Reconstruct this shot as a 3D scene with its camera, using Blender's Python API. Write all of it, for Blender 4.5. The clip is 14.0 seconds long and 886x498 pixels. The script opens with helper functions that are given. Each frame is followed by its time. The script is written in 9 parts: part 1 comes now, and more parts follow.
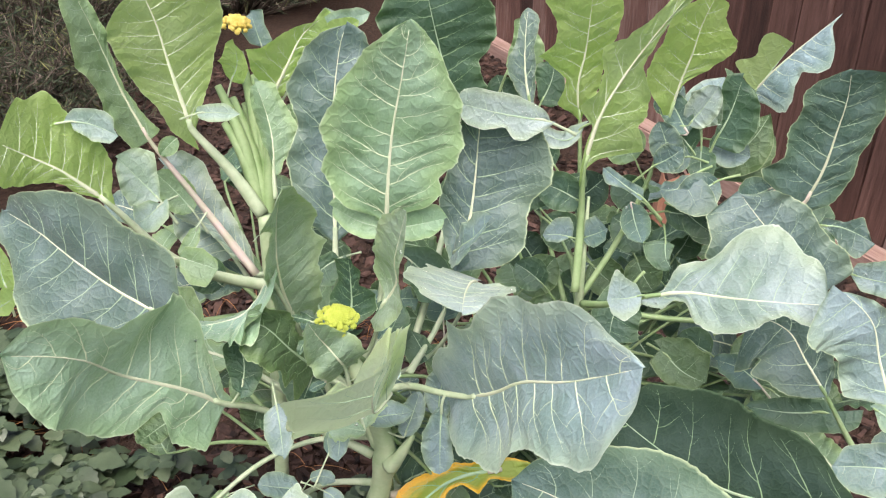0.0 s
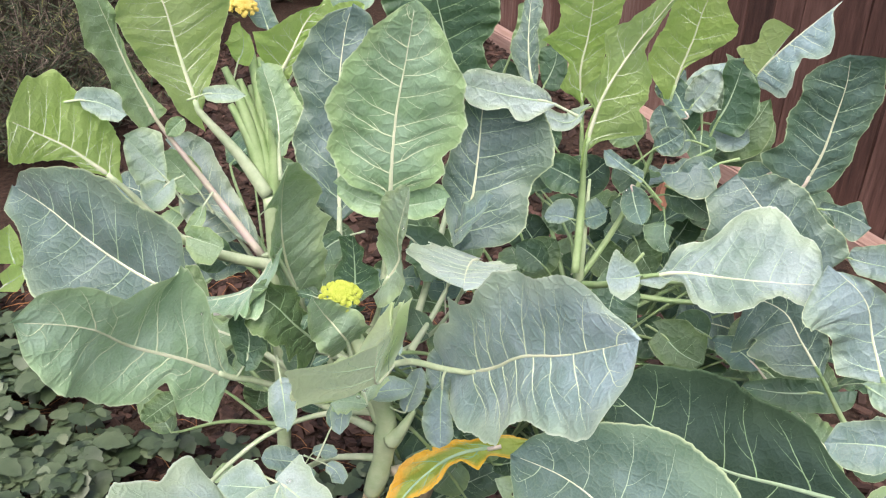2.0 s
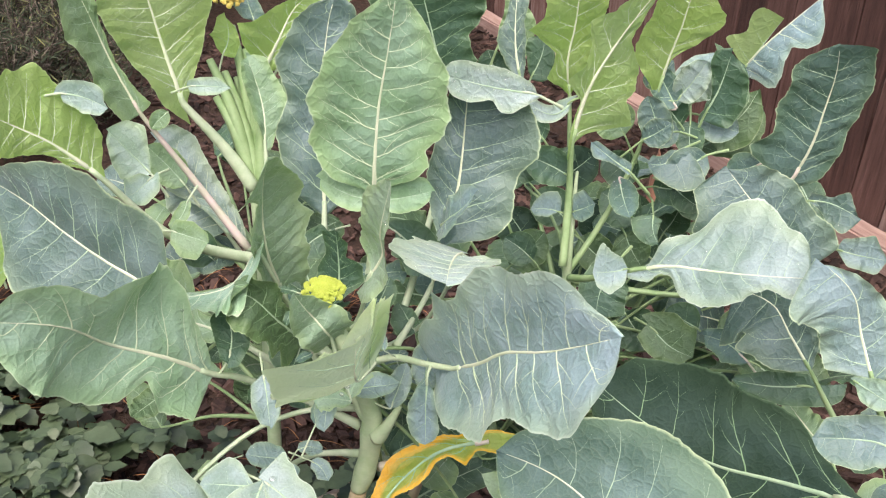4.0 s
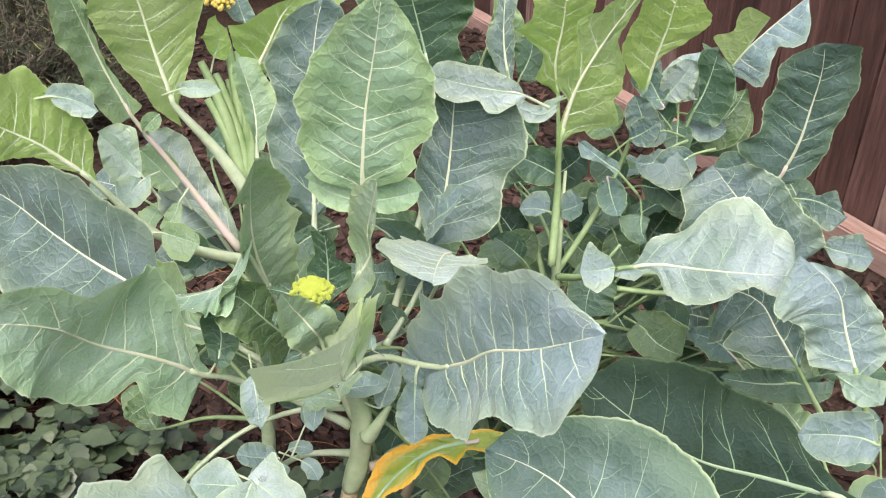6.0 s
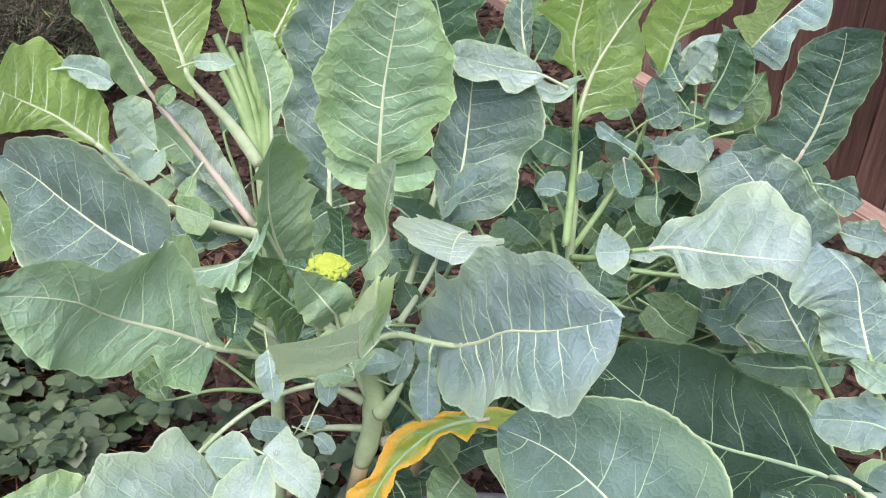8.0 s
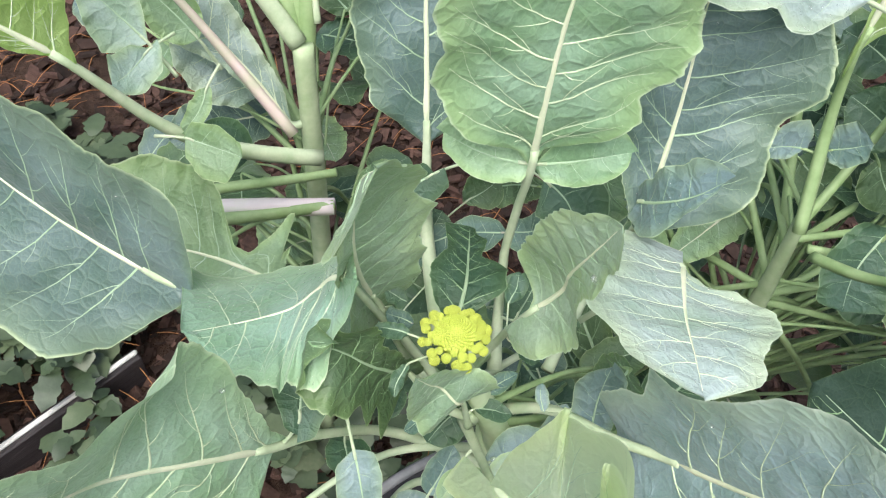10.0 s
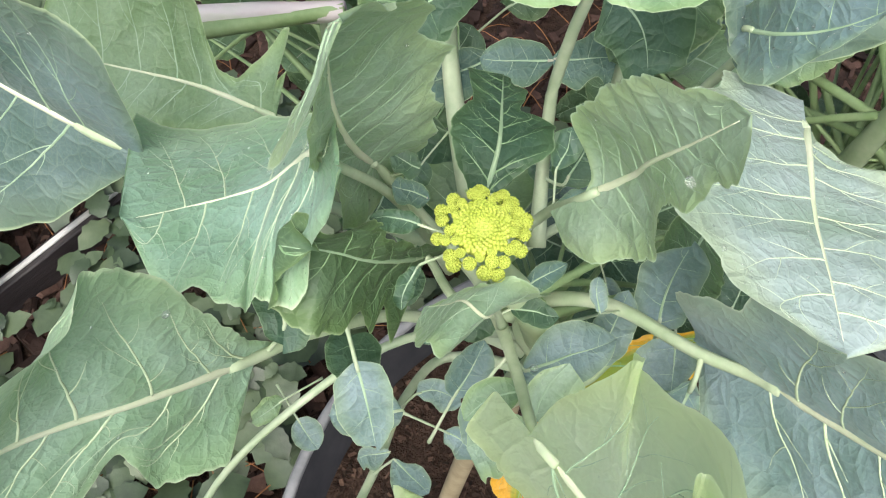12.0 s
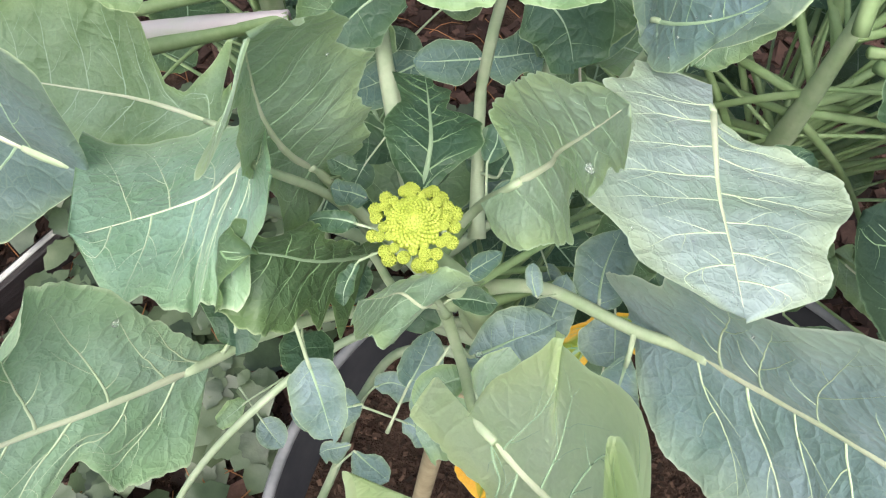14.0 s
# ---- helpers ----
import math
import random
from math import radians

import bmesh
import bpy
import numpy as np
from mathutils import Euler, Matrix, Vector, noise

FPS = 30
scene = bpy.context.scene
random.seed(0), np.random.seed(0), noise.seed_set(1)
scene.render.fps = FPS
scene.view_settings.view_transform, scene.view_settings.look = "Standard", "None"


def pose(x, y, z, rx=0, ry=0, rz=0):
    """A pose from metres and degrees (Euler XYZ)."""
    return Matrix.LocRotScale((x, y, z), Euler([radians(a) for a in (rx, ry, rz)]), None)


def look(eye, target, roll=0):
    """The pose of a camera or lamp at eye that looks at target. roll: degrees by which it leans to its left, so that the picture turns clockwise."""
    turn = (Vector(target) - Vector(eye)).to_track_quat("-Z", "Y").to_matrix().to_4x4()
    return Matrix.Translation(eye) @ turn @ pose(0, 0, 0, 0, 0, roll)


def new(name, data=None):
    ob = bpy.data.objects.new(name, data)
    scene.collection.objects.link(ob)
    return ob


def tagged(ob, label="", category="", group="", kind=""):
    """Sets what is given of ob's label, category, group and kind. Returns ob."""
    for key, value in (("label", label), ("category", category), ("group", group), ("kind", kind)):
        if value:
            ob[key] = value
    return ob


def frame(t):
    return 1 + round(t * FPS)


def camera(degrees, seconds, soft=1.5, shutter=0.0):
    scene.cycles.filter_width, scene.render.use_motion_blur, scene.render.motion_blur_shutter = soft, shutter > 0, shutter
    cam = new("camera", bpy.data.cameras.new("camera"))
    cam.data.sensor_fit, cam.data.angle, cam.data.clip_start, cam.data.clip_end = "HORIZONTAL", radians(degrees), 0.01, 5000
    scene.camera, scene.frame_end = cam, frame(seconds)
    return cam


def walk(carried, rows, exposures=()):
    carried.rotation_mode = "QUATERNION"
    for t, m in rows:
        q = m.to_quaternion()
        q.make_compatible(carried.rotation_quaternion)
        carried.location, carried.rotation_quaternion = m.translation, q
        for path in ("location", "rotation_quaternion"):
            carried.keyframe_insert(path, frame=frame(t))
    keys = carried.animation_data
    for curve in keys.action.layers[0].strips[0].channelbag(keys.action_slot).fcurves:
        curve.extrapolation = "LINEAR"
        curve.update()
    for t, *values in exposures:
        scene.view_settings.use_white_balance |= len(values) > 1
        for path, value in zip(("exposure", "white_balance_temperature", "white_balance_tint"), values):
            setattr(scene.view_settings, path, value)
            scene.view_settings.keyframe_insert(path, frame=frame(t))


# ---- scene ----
cam = camera(53.25, 14.0, 1.2)
PATH = [
    (0.0, (0.1201, -0.8231, 1.3179), (0.1204, 0.0428, 0.8176), -0.00),
    (0.5, (0.1187, -0.8333, 1.3189), (0.1187, 0.0319, 0.8174), 0.14),
    (1.0, (0.1221, -0.8354, 1.3168), (0.1221, 0.0277, 0.8119), 0.08),
    (1.5, (0.1211, -0.8416, 1.3137), (0.1183, 0.0204, 0.8068), 0.21),
    (2.0, (0.1211, -0.8463, 1.3134), (0.1180, 0.0147, 0.8048), 0.47),
    (2.5, (0.1264, -0.8425, 1.3120), (0.1225, 0.0163, 0.7998), 0.36),
    (3.0, (0.1344, -0.8320, 1.3114), (0.1326, 0.0237, 0.7939), 0.26),
    (5.5, (0.1388, -0.8337, 1.3123), (0.1398, 0.0210, 0.7932), 0.27),
    (6.0, (0.1501, -0.8380, 1.3121), (0.1505, 0.0181, 0.7954), -0.04),
    (6.5, (0.1396, -0.8331, 1.3198), (0.1417, 0.0230, 0.8030), 0.37),
    (7.0, (0.1368, -0.8427, 1.3196), (0.1376, 0.0150, 0.8056), 0.25),
    (7.5, (0.1364, -0.8416, 1.3199), (0.1373, 0.0156, 0.8049), 0.20),
    (8.0, (0.1369, -0.8368, 1.3174), (0.1323, 0.0041, 0.7762), 0.77),
    (8.5, (0.1387, -0.8094, 1.2705), (0.1091, -0.0120, 0.6678), 1.58),
    (9.0, (0.0505, -0.6679, 1.2707), (0.0308, 0.1093, 0.6417), 1.11),
    (9.2, (-0.0038, -0.5834, 1.2861), (-0.0054, 0.1777, 0.6375), 0.38),
    (11.3, (-0.0023, -0.2059, 1.1372), (-0.0635, 0.2714, 0.2606), -3.87),
    (11.5, (0.0007, -0.1975, 1.1444), (-0.0889, 0.2643, 0.2620), -9.37),
    (12.0, (0.0050, -0.2002, 1.1338), (-0.0498, 0.2511, 0.2431), -5.02),
    (12.5, (0.0060, -0.2016, 1.1346), (-0.0315, 0.2595, 0.2480), -3.90),
    (13.0, (0.0092, -0.2102, 1.1429), (-0.0351, 0.2499, 0.2562), -5.19),
    (13.5, (0.0184, -0.2182, 1.1517), (-0.0303, 0.2394, 0.2639), -5.92),
    (14.0, (0.0275, -0.2122, 1.1526), (-0.0007, 0.2374, 0.2598), -5.53),
]
walk(cam, [(t, look(eye, target, roll)) for t, eye, target, roll in PATH], [(0.0, 1.08, 6350, 9), (6.5, 1.07, 6350, 9), (8.0, 1.04, 6050, 5), (9.2, 1.08, 6050, 4), (11.3, 0.98, 6200, 2), (14.0, 0.98, 6200, 2)])

# ---------------------------------------------------------------- daylight
world = bpy.data.worlds.new("overcast_sky")
world.use_nodes = True
scene.world = world
sky = world.node_tree.nodes.new("ShaderNodeTexSky")
sky.sky_type, sky.sun_disc = "NISHITA", False
sky.sun_elevation, sky.sun_rotation = radians(61), radians(186)
sky.air_density, sky.dust_density, sky.ozone_density = 0.7, 8.0, 0.6
backing = world.node_tree.nodes["Background"]
backing.inputs["Strength"].default_value = 0.10
world.node_tree.links.new(sky.outputs["Color"], backing.inputs["Color"])
sun_data = bpy.data.lights.new("sun", "SUN")
sun_data.energy, sun_data.angle, sun_data.color = 1.4, radians(70), (1.0, 0.975, 0.93)
sun = new("sun", sun_data)
sun.rotation_euler = (radians(29), 0, radians(-6))


# ---------------------------------------------------------------- materials
def nodes_of(name):
    m = bpy.data.materials.new(name)
    m.use_nodes = True
    nt = m.node_tree
    return m, nt, nt.nodes["Principled BSDF"], nt.nodes["Material Output"]


def node(nt, kind, **values):
    n = nt.nodes.new(kind)
    for key, value in values.items():
        if key in n.inputs:
            n.inputs[key].default_value = value
        else:
            n.inputs[key.replace("_", " ")].default_value = value
    return n


def ramp(nt, source, stops):
    r = nt.nodes.new("ShaderNodeValToRGB")
    el = r.color_ramp.elements
    while len(el) < len(stops):
        el.new(0.5)
    for e, (p, c) in zip(el, stops):
        e.position = p
        e.color = (*c, 1) if len(c) == 3 else c
    nt.links.new(source, r.inputs[0])
    return r.outputs[0]


def mix(nt, fac, a, b):
    n = nt.nodes.new("ShaderNodeMix")
    n.data_type = "RGBA"
    for key, v in ((0, fac), (6, a), (7, b)):
        if isinstance(v, (int, float)):
            n.inputs[key].default_value = v
        elif isinstance(v, tuple):
            n.inputs[key].default_value = (*v, 1)
        else:
            nt.links.new(v, n.inputs[key])
    return n.outputs[2]


def calc(nt, op, a, b=0.0):
    n = nt.nodes.new("ShaderNodeMath")
    n.operation = op
    for key, v in ((0, a), (1, b)):
        if isinstance(v, (int, float)):
            n.inputs[key].default_value = v
        else:
            nt.links.new(v, n.inputs[key])
    return n.outputs[0]


def bump(nt, height, strength, distance, target):
    b = node(nt, "ShaderNodeBump", Strength=strength, Distance=distance)
    nt.links.new(height, b.inputs["Height"])
    nt.links.new(b.outputs[0], target.inputs["Normal"])
    return b


def leaf_material(name, base, bloom, glow, vein, clear=0.2, rough=0.46, shine=0.5, fuzz=0.12, margin=0.55):
    """Waxy leaf: base green with a pale bloom, a net of fine veins and light passing through."""
    base, bloom = [tuple(c * k for c, k in zip(col, (1.09, 0.955, 1.08))) for col in (base, bloom)]
    m, nt, bsdf, out = nodes_of(name)
    uv = nt.nodes.new("ShaderNodeUVMap")
    uv.uv_map = "metres"
    rel = nt.nodes.new("ShaderNodeUVMap")
    rel.uv_map = "rel"
    info = nt.nodes.new("ShaderNodeObjectInfo")
    big = node(nt, "ShaderNodeTexNoise", Scale=16.0, Detail=3.0, Roughness=0.6)
    fine = node(nt, "ShaderNodeTexNoise", Scale=420.0, Detail=2.0)
    shift = nt.nodes.new("ShaderNodeVectorMath")
    shift.operation = "ADD"
    nt.links.new(uv.outputs[0], shift.inputs[0])
    nt.links.new(info.outputs["Random"], shift.inputs[1])
    wob = node(nt, "ShaderNodeTexNoise", Scale=60.0, Detail=1.0)
    nt.links.new(shift.outputs[0], wob.inputs["Vector"])
    wsc = nt.nodes.new("ShaderNodeVectorMath")
    wsc.operation = "MULTIPLY_ADD"
    nt.links.new(wob.outputs["Color"], wsc.inputs[0])
    wsc.inputs[1].default_value = (0.008, 0.008, 0.0)
    nt.links.new(shift.outputs[0], wsc.inputs[2])
    net = node(nt, "ShaderNodeTexVoronoi", Scale=75.0)
    net.feature = "DISTANCE_TO_EDGE"
    nt.links.new(wsc.outputs[0], net.inputs["Vector"])
    net2 = node(nt, "ShaderNodeTexVoronoi", Scale=230.0)
    net2.feature = "DISTANCE_TO_EDGE"
    nt.links.new(wsc.outputs[0], net2.inputs["Vector"])
    for t in (big, fine):
        nt.links.new(shift.outputs[0], t.inputs["Vector"])
    spread = ramp(nt, big.outputs["Fac"], [(0.36, (0, 0, 0)), (0.64, (1, 1, 1))])
    col = mix(nt, spread, tuple(0.9 * c for c in base), tuple(c * k for c, k in zip(bloom, (1.03, 1.04, 1.12))))
    tone = ramp(nt, info.outputs["Random"], [(0.0, (0.86, 0.9, 0.9)), (1.0, (1.12, 1.08, 1.04))])
    mul = nt.nodes.new("ShaderNodeMix")
    mul.data_type, mul.blend_type = "RGBA", "MULTIPLY"
    mul.inputs[0].default_value = 1.0
    nt.links.new(col, mul.inputs[6])
    nt.links.new(tone, mul.inputs[7])
    col = mul.outputs[2]
    grain = ramp(nt, fine.outputs["Fac"], [(0.3, (0.89, 0.89, 0.89)), (0.7, (1.1, 1.1, 1.1))])
    mul2 = nt.nodes.new("ShaderNodeMix")
    mul2.data_type, mul2.blend_type = "RGBA", "MULTIPLY"
    mul2.inputs[0].default_value = 1.0
    nt.links.new(col, mul2.inputs[6])
    nt.links.new(grain, mul2.inputs[7])
    col = mul2.outputs[2]
    line = ramp(nt, net.outputs["Distance"], [(0.0, (0.13, 0.13, 0.13)), (0.03, (0, 0, 0))])
    line2 = ramp(nt, net2.outputs["Distance"], [(0.0, (0.08, 0.08, 0.08)), (0.06, (0, 0, 0))])
    col = mix(nt, calc(nt, "MAXIMUM", line, line2), col, vein)
    sep = nt.nodes.new("ShaderNodeSeparateXYZ")
    nt.links.new(rel.outputs[0], sep.inputs[0])
    fringe = calc(nt, "MULTIPLY", ramp(nt, calc(nt, "ADD", sep.outputs["Y"], calc(nt, "MULTIPLY", calc(nt, "SUBTRACT", big.outputs["Fac"], 0.5), 0.9)), [(0.55, (0, 0, 0)), (1.05, (1, 1, 1))]), margin)
    col = mix(nt, fringe, col, tuple(min(1.0, c * k) for c, k in zip(bloom, (1.12, 1.12, 0.62))))
    # pale leaf edge; the bright edge highlight is painted as a thin line
    rim = ramp(nt, sep.outputs["Y"], [(0.965, (0, 0, 0)), (1.0, (0.85, 0.85, 0.85))])
    col = mix(nt, rim, col, vein)
    nt.links.new(col, bsdf.inputs["Base Color"])
    bsdf.inputs["Roughness"].default_value = rough
    bsdf.inputs["Specular IOR Level"].default_value = shine
    bsdf.inputs["Sheen Weight"].default_value = fuzz
    h = calc(nt, "ADD", calc(nt, "MULTIPLY", calc(nt, "MINIMUM", net.outputs["Distance"], 0.18), 2.2),
             calc(nt, "ADD", calc(nt, "MULTIPLY", calc(nt, "MINIMUM", net2.outputs["Distance"], 0.2), 0.5), calc(nt, "MULTIPLY", big.outputs["Fac"], 1.2)))
    b = bump(nt, h, 0.38, 0.004, bsdf)
    tr = nt.nodes.new("ShaderNodeBsdfTranslucent")
    tcol = mix(nt, calc(nt, "MULTIPLY", line, 0.8), mix(nt, spread, glow, tuple(0.85 * c for c in glow)), tuple(min(1, 1.3 * c) for c in glow))
    nt.links.new(tcol, tr.inputs["Color"])
    nt.links.new(b.outputs[0], tr.inputs["Normal"])
    mx = nt.nodes.new("ShaderNodeMixShader")
    mx.inputs[0].default_value = clear
    nt.links.new(bsdf.outputs[0], mx.inputs[1])
    nt.links.new(tr.outputs[0], mx.inputs[2])
    nt.links.new(mx.outputs[0], out.inputs["Surface"])
    return m


def plain(name, stops, scale=30.0, rough=0.6, detail=4.0, relief=0.3, depth=0.003, coords="Object", stretch=(1, 1, 1), shine=0.4, per_piece=None):
    """Noise-driven colour between stops, with relief; per_piece shifts the tone from piece to piece."""
    m, nt, bsdf, out = nodes_of(name)
    tc = nt.nodes.new("ShaderNodeTexCoord")
    mp = nt.nodes.new("ShaderNodeMapping")
    mp.inputs["Scale"].default_value = stretch
    nt.links.new(tc.outputs[coords], mp.inputs[0])
    n = node(nt, "ShaderNodeTexNoise", Scale=scale, Detail=detail, Roughness=0.65)
    nt.links.new(mp.outputs[0], n.inputs["Vector"])
    source = n.outputs["Fac"]
    if per_piece == "island":
        g = nt.nodes.new("ShaderNodeNewGeometry")
        source = calc(nt, "ADD", calc(nt, "MULTIPLY", source, 0.5), calc(nt, "MULTIPLY", g.outputs["Random Per Island"], 0.5))
    elif per_piece == "object":
        g = nt.nodes.new("ShaderNodeObjectInfo")
        source = calc(nt, "ADD", calc(nt, "MULTIPLY", source, 0.6), calc(nt, "MULTIPLY", g.outputs["Random"], 0.4))
    nt.links.new(ramp(nt, source, stops), bsdf.inputs["Base Color"])
    bsdf.inputs["Roughness"].default_value = rough
    bsdf.inputs["Specular IOR Level"].default_value = shine
    n2 = node(nt, "ShaderNodeTexNoise", Scale=scale * 5, Detail=3.0)
    nt.links.new(mp.outputs[0], n2.inputs["Vector"])
    bump(nt, calc(nt, "ADD", n.outputs["Fac"], calc(nt, "MULTIPLY", n2.outputs["Fac"], 0.4)), relief, depth, bsdf)
    return m


PALE_VEIN = (0.52, 0.62, 0.38)
LEAF = {
    "green": leaf_material("leaf_green", (0.155, 0.285, 0.13), (0.22, 0.36, 0.20), (0.28, 0.48, 0.10), PALE_VEIN, 0.2),
    "blue": leaf_material("leaf_blue_green", (0.125, 0.225, 0.19), (0.205, 0.315, 0.295), (0.16, 0.34, 0.12), PALE_VEIN, 0.15),
    "darkblue": leaf_material("leaf_deep_blue_green", (0.065, 0.135, 0.10), (0.105, 0.19, 0.155), (0.12, 0.28, 0.08), PALE_VEIN, 0.12, 0.5, 0.25, 0.02),
    # green darkened for deep shade; the shade is in its colour
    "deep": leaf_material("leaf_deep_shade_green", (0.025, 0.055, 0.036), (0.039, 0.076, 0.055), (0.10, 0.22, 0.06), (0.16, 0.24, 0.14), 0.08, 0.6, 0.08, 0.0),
    "slate": leaf_material("leaf_slate_green", (0.074, 0.145, 0.118), (0.122, 0.20, 0.176), (0.14, 0.28, 0.1), PALE_VEIN, 0.14),
    # greens of inner leaves, the shade between leaves put into their colour
    "dark": leaf_material("leaf_shade_dark_green", (0.045, 0.102, 0.056), (0.07, 0.14, 0.09), (0.16, 0.34, 0.07), (0.32, 0.44, 0.26), 0.16, 0.46, 0.4, 0.02),
    "dark2": leaf_material("leaf_shade_toned_green", (0.075, 0.15, 0.064), (0.105, 0.185, 0.092), (0.16, 0.32, 0.06), (0.40, 0.50, 0.28), 0.16, 0.46, 0.4, 0.02),
    "pale": leaf_material("leaf_pale_waxy", (0.19, 0.31, 0.245), (0.29, 0.41, 0.36), (0.25, 0.45, 0.16), (0.6, 0.68, 0.58), 0.18, 0.45, 0.5),
    "pale2": leaf_material("leaf_pale_green", (0.21, 0.35, 0.19), (0.30, 0.44, 0.30), (0.3, 0.5, 0.14), (0.5, 0.62, 0.45), 0.2, 0.45, 0.5),
    "pale3": leaf_material("leaf_pale_silver", (0.22, 0.37, 0.25), (0.31, 0.45, 0.36), (0.28, 0.5, 0.16), (0.55, 0.66, 0.48), 0.22),
    "jade": leaf_material("leaf_jade_green", (0.205, 0.375, 0.185), (0.28, 0.455, 0.27), (0.28, 0.48, 0.14), (0.56, 0.66, 0.46), 0.18),
    "frost": leaf_material("leaf_frosted_blue", (0.20, 0.335, 0.305), (0.31, 0.45, 0.435), (0.2, 0.38, 0.16), (0.6, 0.68, 0.56), 0.14),
    "mint": leaf_material("leaf_frosted_mint", (0.27, 0.405, 0.315), (0.37, 0.495, 0.43), (0.28, 0.5, 0.18), (0.6, 0.7, 0.56), 0.18),
    "young": leaf_material("leaf_young_mint", (0.42, 0.57, 0.34), (0.50, 0.64, 0.44), (0.82, 0.94, 0.58), (0.62, 0.72, 0.5), 0.62),
    "sage": leaf_material("leaf_sage_green", (0.215, 0.40, 0.225), (0.295, 0.485, 0.325), (0.34, 0.56, 0.2), (0.60, 0.70, 0.48), 0.2, margin=0.4),
    "lime": leaf_material("leaf_lime", (0.26, 0.44, 0.10), (0.32, 0.49, 0.16), (0.54, 0.84, 0.18), (0.58, 0.70, 0.32), 0.52, margin=0.2),
    "lime2": leaf_material("leaf_yellow_green", (0.26, 0.42, 0.11), (0.32, 0.48, 0.18), (0.52, 0.78, 0.24), (0.58, 0.70, 0.38), 0.5, margin=0.2),
    "lime3": leaf_material("leaf_young_pale", (0.29, 0.45, 0.20), (0.36, 0.51, 0.32), (0.45, 0.66, 0.16), (0.6, 0.7, 0.48), 0.28),
    "yellow": leaf_material("leaf_withered_yellow", (0.78, 0.42, 0.03), (0.70, 0.46, 0.03), (0.85, 0.55, 0.03), (0.8, 0.6, 0.15), 0.25),
}
# the withered leaf stays green along its midrib near the stalk
nt = LEAF["yellow"].node_tree
bsdf = nt.nodes["Principled BSDF"]
rel = nt.nodes.new("ShaderNodeUVMap")
rel.uv_map = "rel"
sep = nt.nodes.new("ShaderNodeSeparateXYZ")
nt.links.new(rel.outputs[0], sep.inputs[0])
patch = node(nt, "ShaderNodeTexNoise", Scale=5.0, Detail=3.0)
nt.links.new(rel.outputs[0], patch.inputs["Vector"])
age = calc(nt, "ADD", calc(nt, "ADD", calc(nt, "MULTIPLY", sep.outputs["X"], 0.45), calc(nt, "MULTIPLY", sep.outputs["Y"], 0.75)), calc(nt, "MULTIPLY", patch.outputs["Fac"], 0.6))
was = bsdf.inputs["Base Color"].links[0].from_socket
nt.links.new(mix(nt, ramp(nt, age, [(0.78, (0, 0, 0)), (1.0, (1, 1, 1))]), (0.24, 0.34, 0.05), was), bsdf.inputs["Base Color"])

VEIN = plain("vein_pale", [(0.3, (0.50, 0.61, 0.39)), (0.7, (0.63, 0.71, 0.51))], 60, 0.5, relief=0.1)
RIB = plain("midrib_cream", [(0.3, (0.55, 0.62, 0.42)), (0.7, (0.70, 0.70, 0.55))], 45, 0.5, relief=0.1)
VEIN_MID = plain("vein_mid", [(0.3, (0.30, 0.43, 0.27)), (0.7, (0.42, 0.54, 0.37))], 60, 0.5, relief=0.1)
VEIN_DIM = plain("vein_dim", [(0.3, (0.22, 0.36, 0.18)), (0.7, (0.32, 0.46, 0.25))], 60, 0.5, relief=0.1)
STALK = plain("stalk_green", [(0.3, (0.36, 0.45, 0.28)), (0.7, (0.54, 0.60, 0.44))], 40, 0.5, relief=0.15)
STALK_FRESH = plain("stalk_fresh_green", [(0.3, (0.20, 0.30, 0.125)), (0.7, (0.33, 0.43, 0.225))], 30, 0.5, relief=0.15)
STALK_PINK = plain("stalk_pink", [(0.35, (0.46, 0.47, 0.34)), (0.65, (0.62, 0.48, 0.48))], 25, 0.5, relief=0.15)
STALK_LILAC = plain("stalk_lilac", [(0.35, (0.56, 0.42, 0.52)), (0.6, (0.66, 0.60, 0.62)), (0.75, (0.55, 0.60, 0.45))], 18, 0.45, relief=0.12, stretch=(0.3, 1, 1))
STALK_PALE = plain("stem_pale_green", [(0.3, (0.33, 0.44, 0.24)), (0.7, (0.52, 0.60, 0.40))], 30, 0.5, relief=0.25)
TRUNK = plain("stem_woody", [(0.3, (0.30, 0.24, 0.15)), (0.7, (0.46, 0.38, 0.25))], 30, 0.7, relief=0.4)
CURD = plain("curd_yellow_green", [(0.3, (0.40, 0.48, 0.055)), (0.7, (0.58, 0.62, 0.14))], 90, 0.55, relief=0.2, depth=0.001)
CURD_OLD = plain("curd_yellow", [(0.3, (0.62, 0.47, 0.09)), (0.7, (0.78, 0.64, 0.22))], 90, 0.6, relief=0.2, depth=0.001)
SOIL = plain("soil_dark", [(0.25, (0.018, 0.011, 0.008)), (0.5, (0.05, 0.03, 0.022)), (0.8, (0.11, 0.065, 0.05))], 45, 0.9, 6, 1.0, 0.02, shine=0.2)
BARK = plain("bark_chip", [(0.2, (0.012, 0.008, 0.007)), (0.5, (0.04, 0.023, 0.019)), (0.8, (0.11, 0.062, 0.05)), (0.97, (0.34, 0.25, 0.21))], 60, 0.85, relief=0.5, per_piece="island", shine=0.25)
COMPOST = plain("compost", [(0.25, (0.016, 0.010, 0.007)), (0.6, (0.045, 0.025, 0.018)), (0.95, (0.14, 0.085, 0.06))], 70, 0.9, relief=0.6, per_piece="island", shine=0.25)
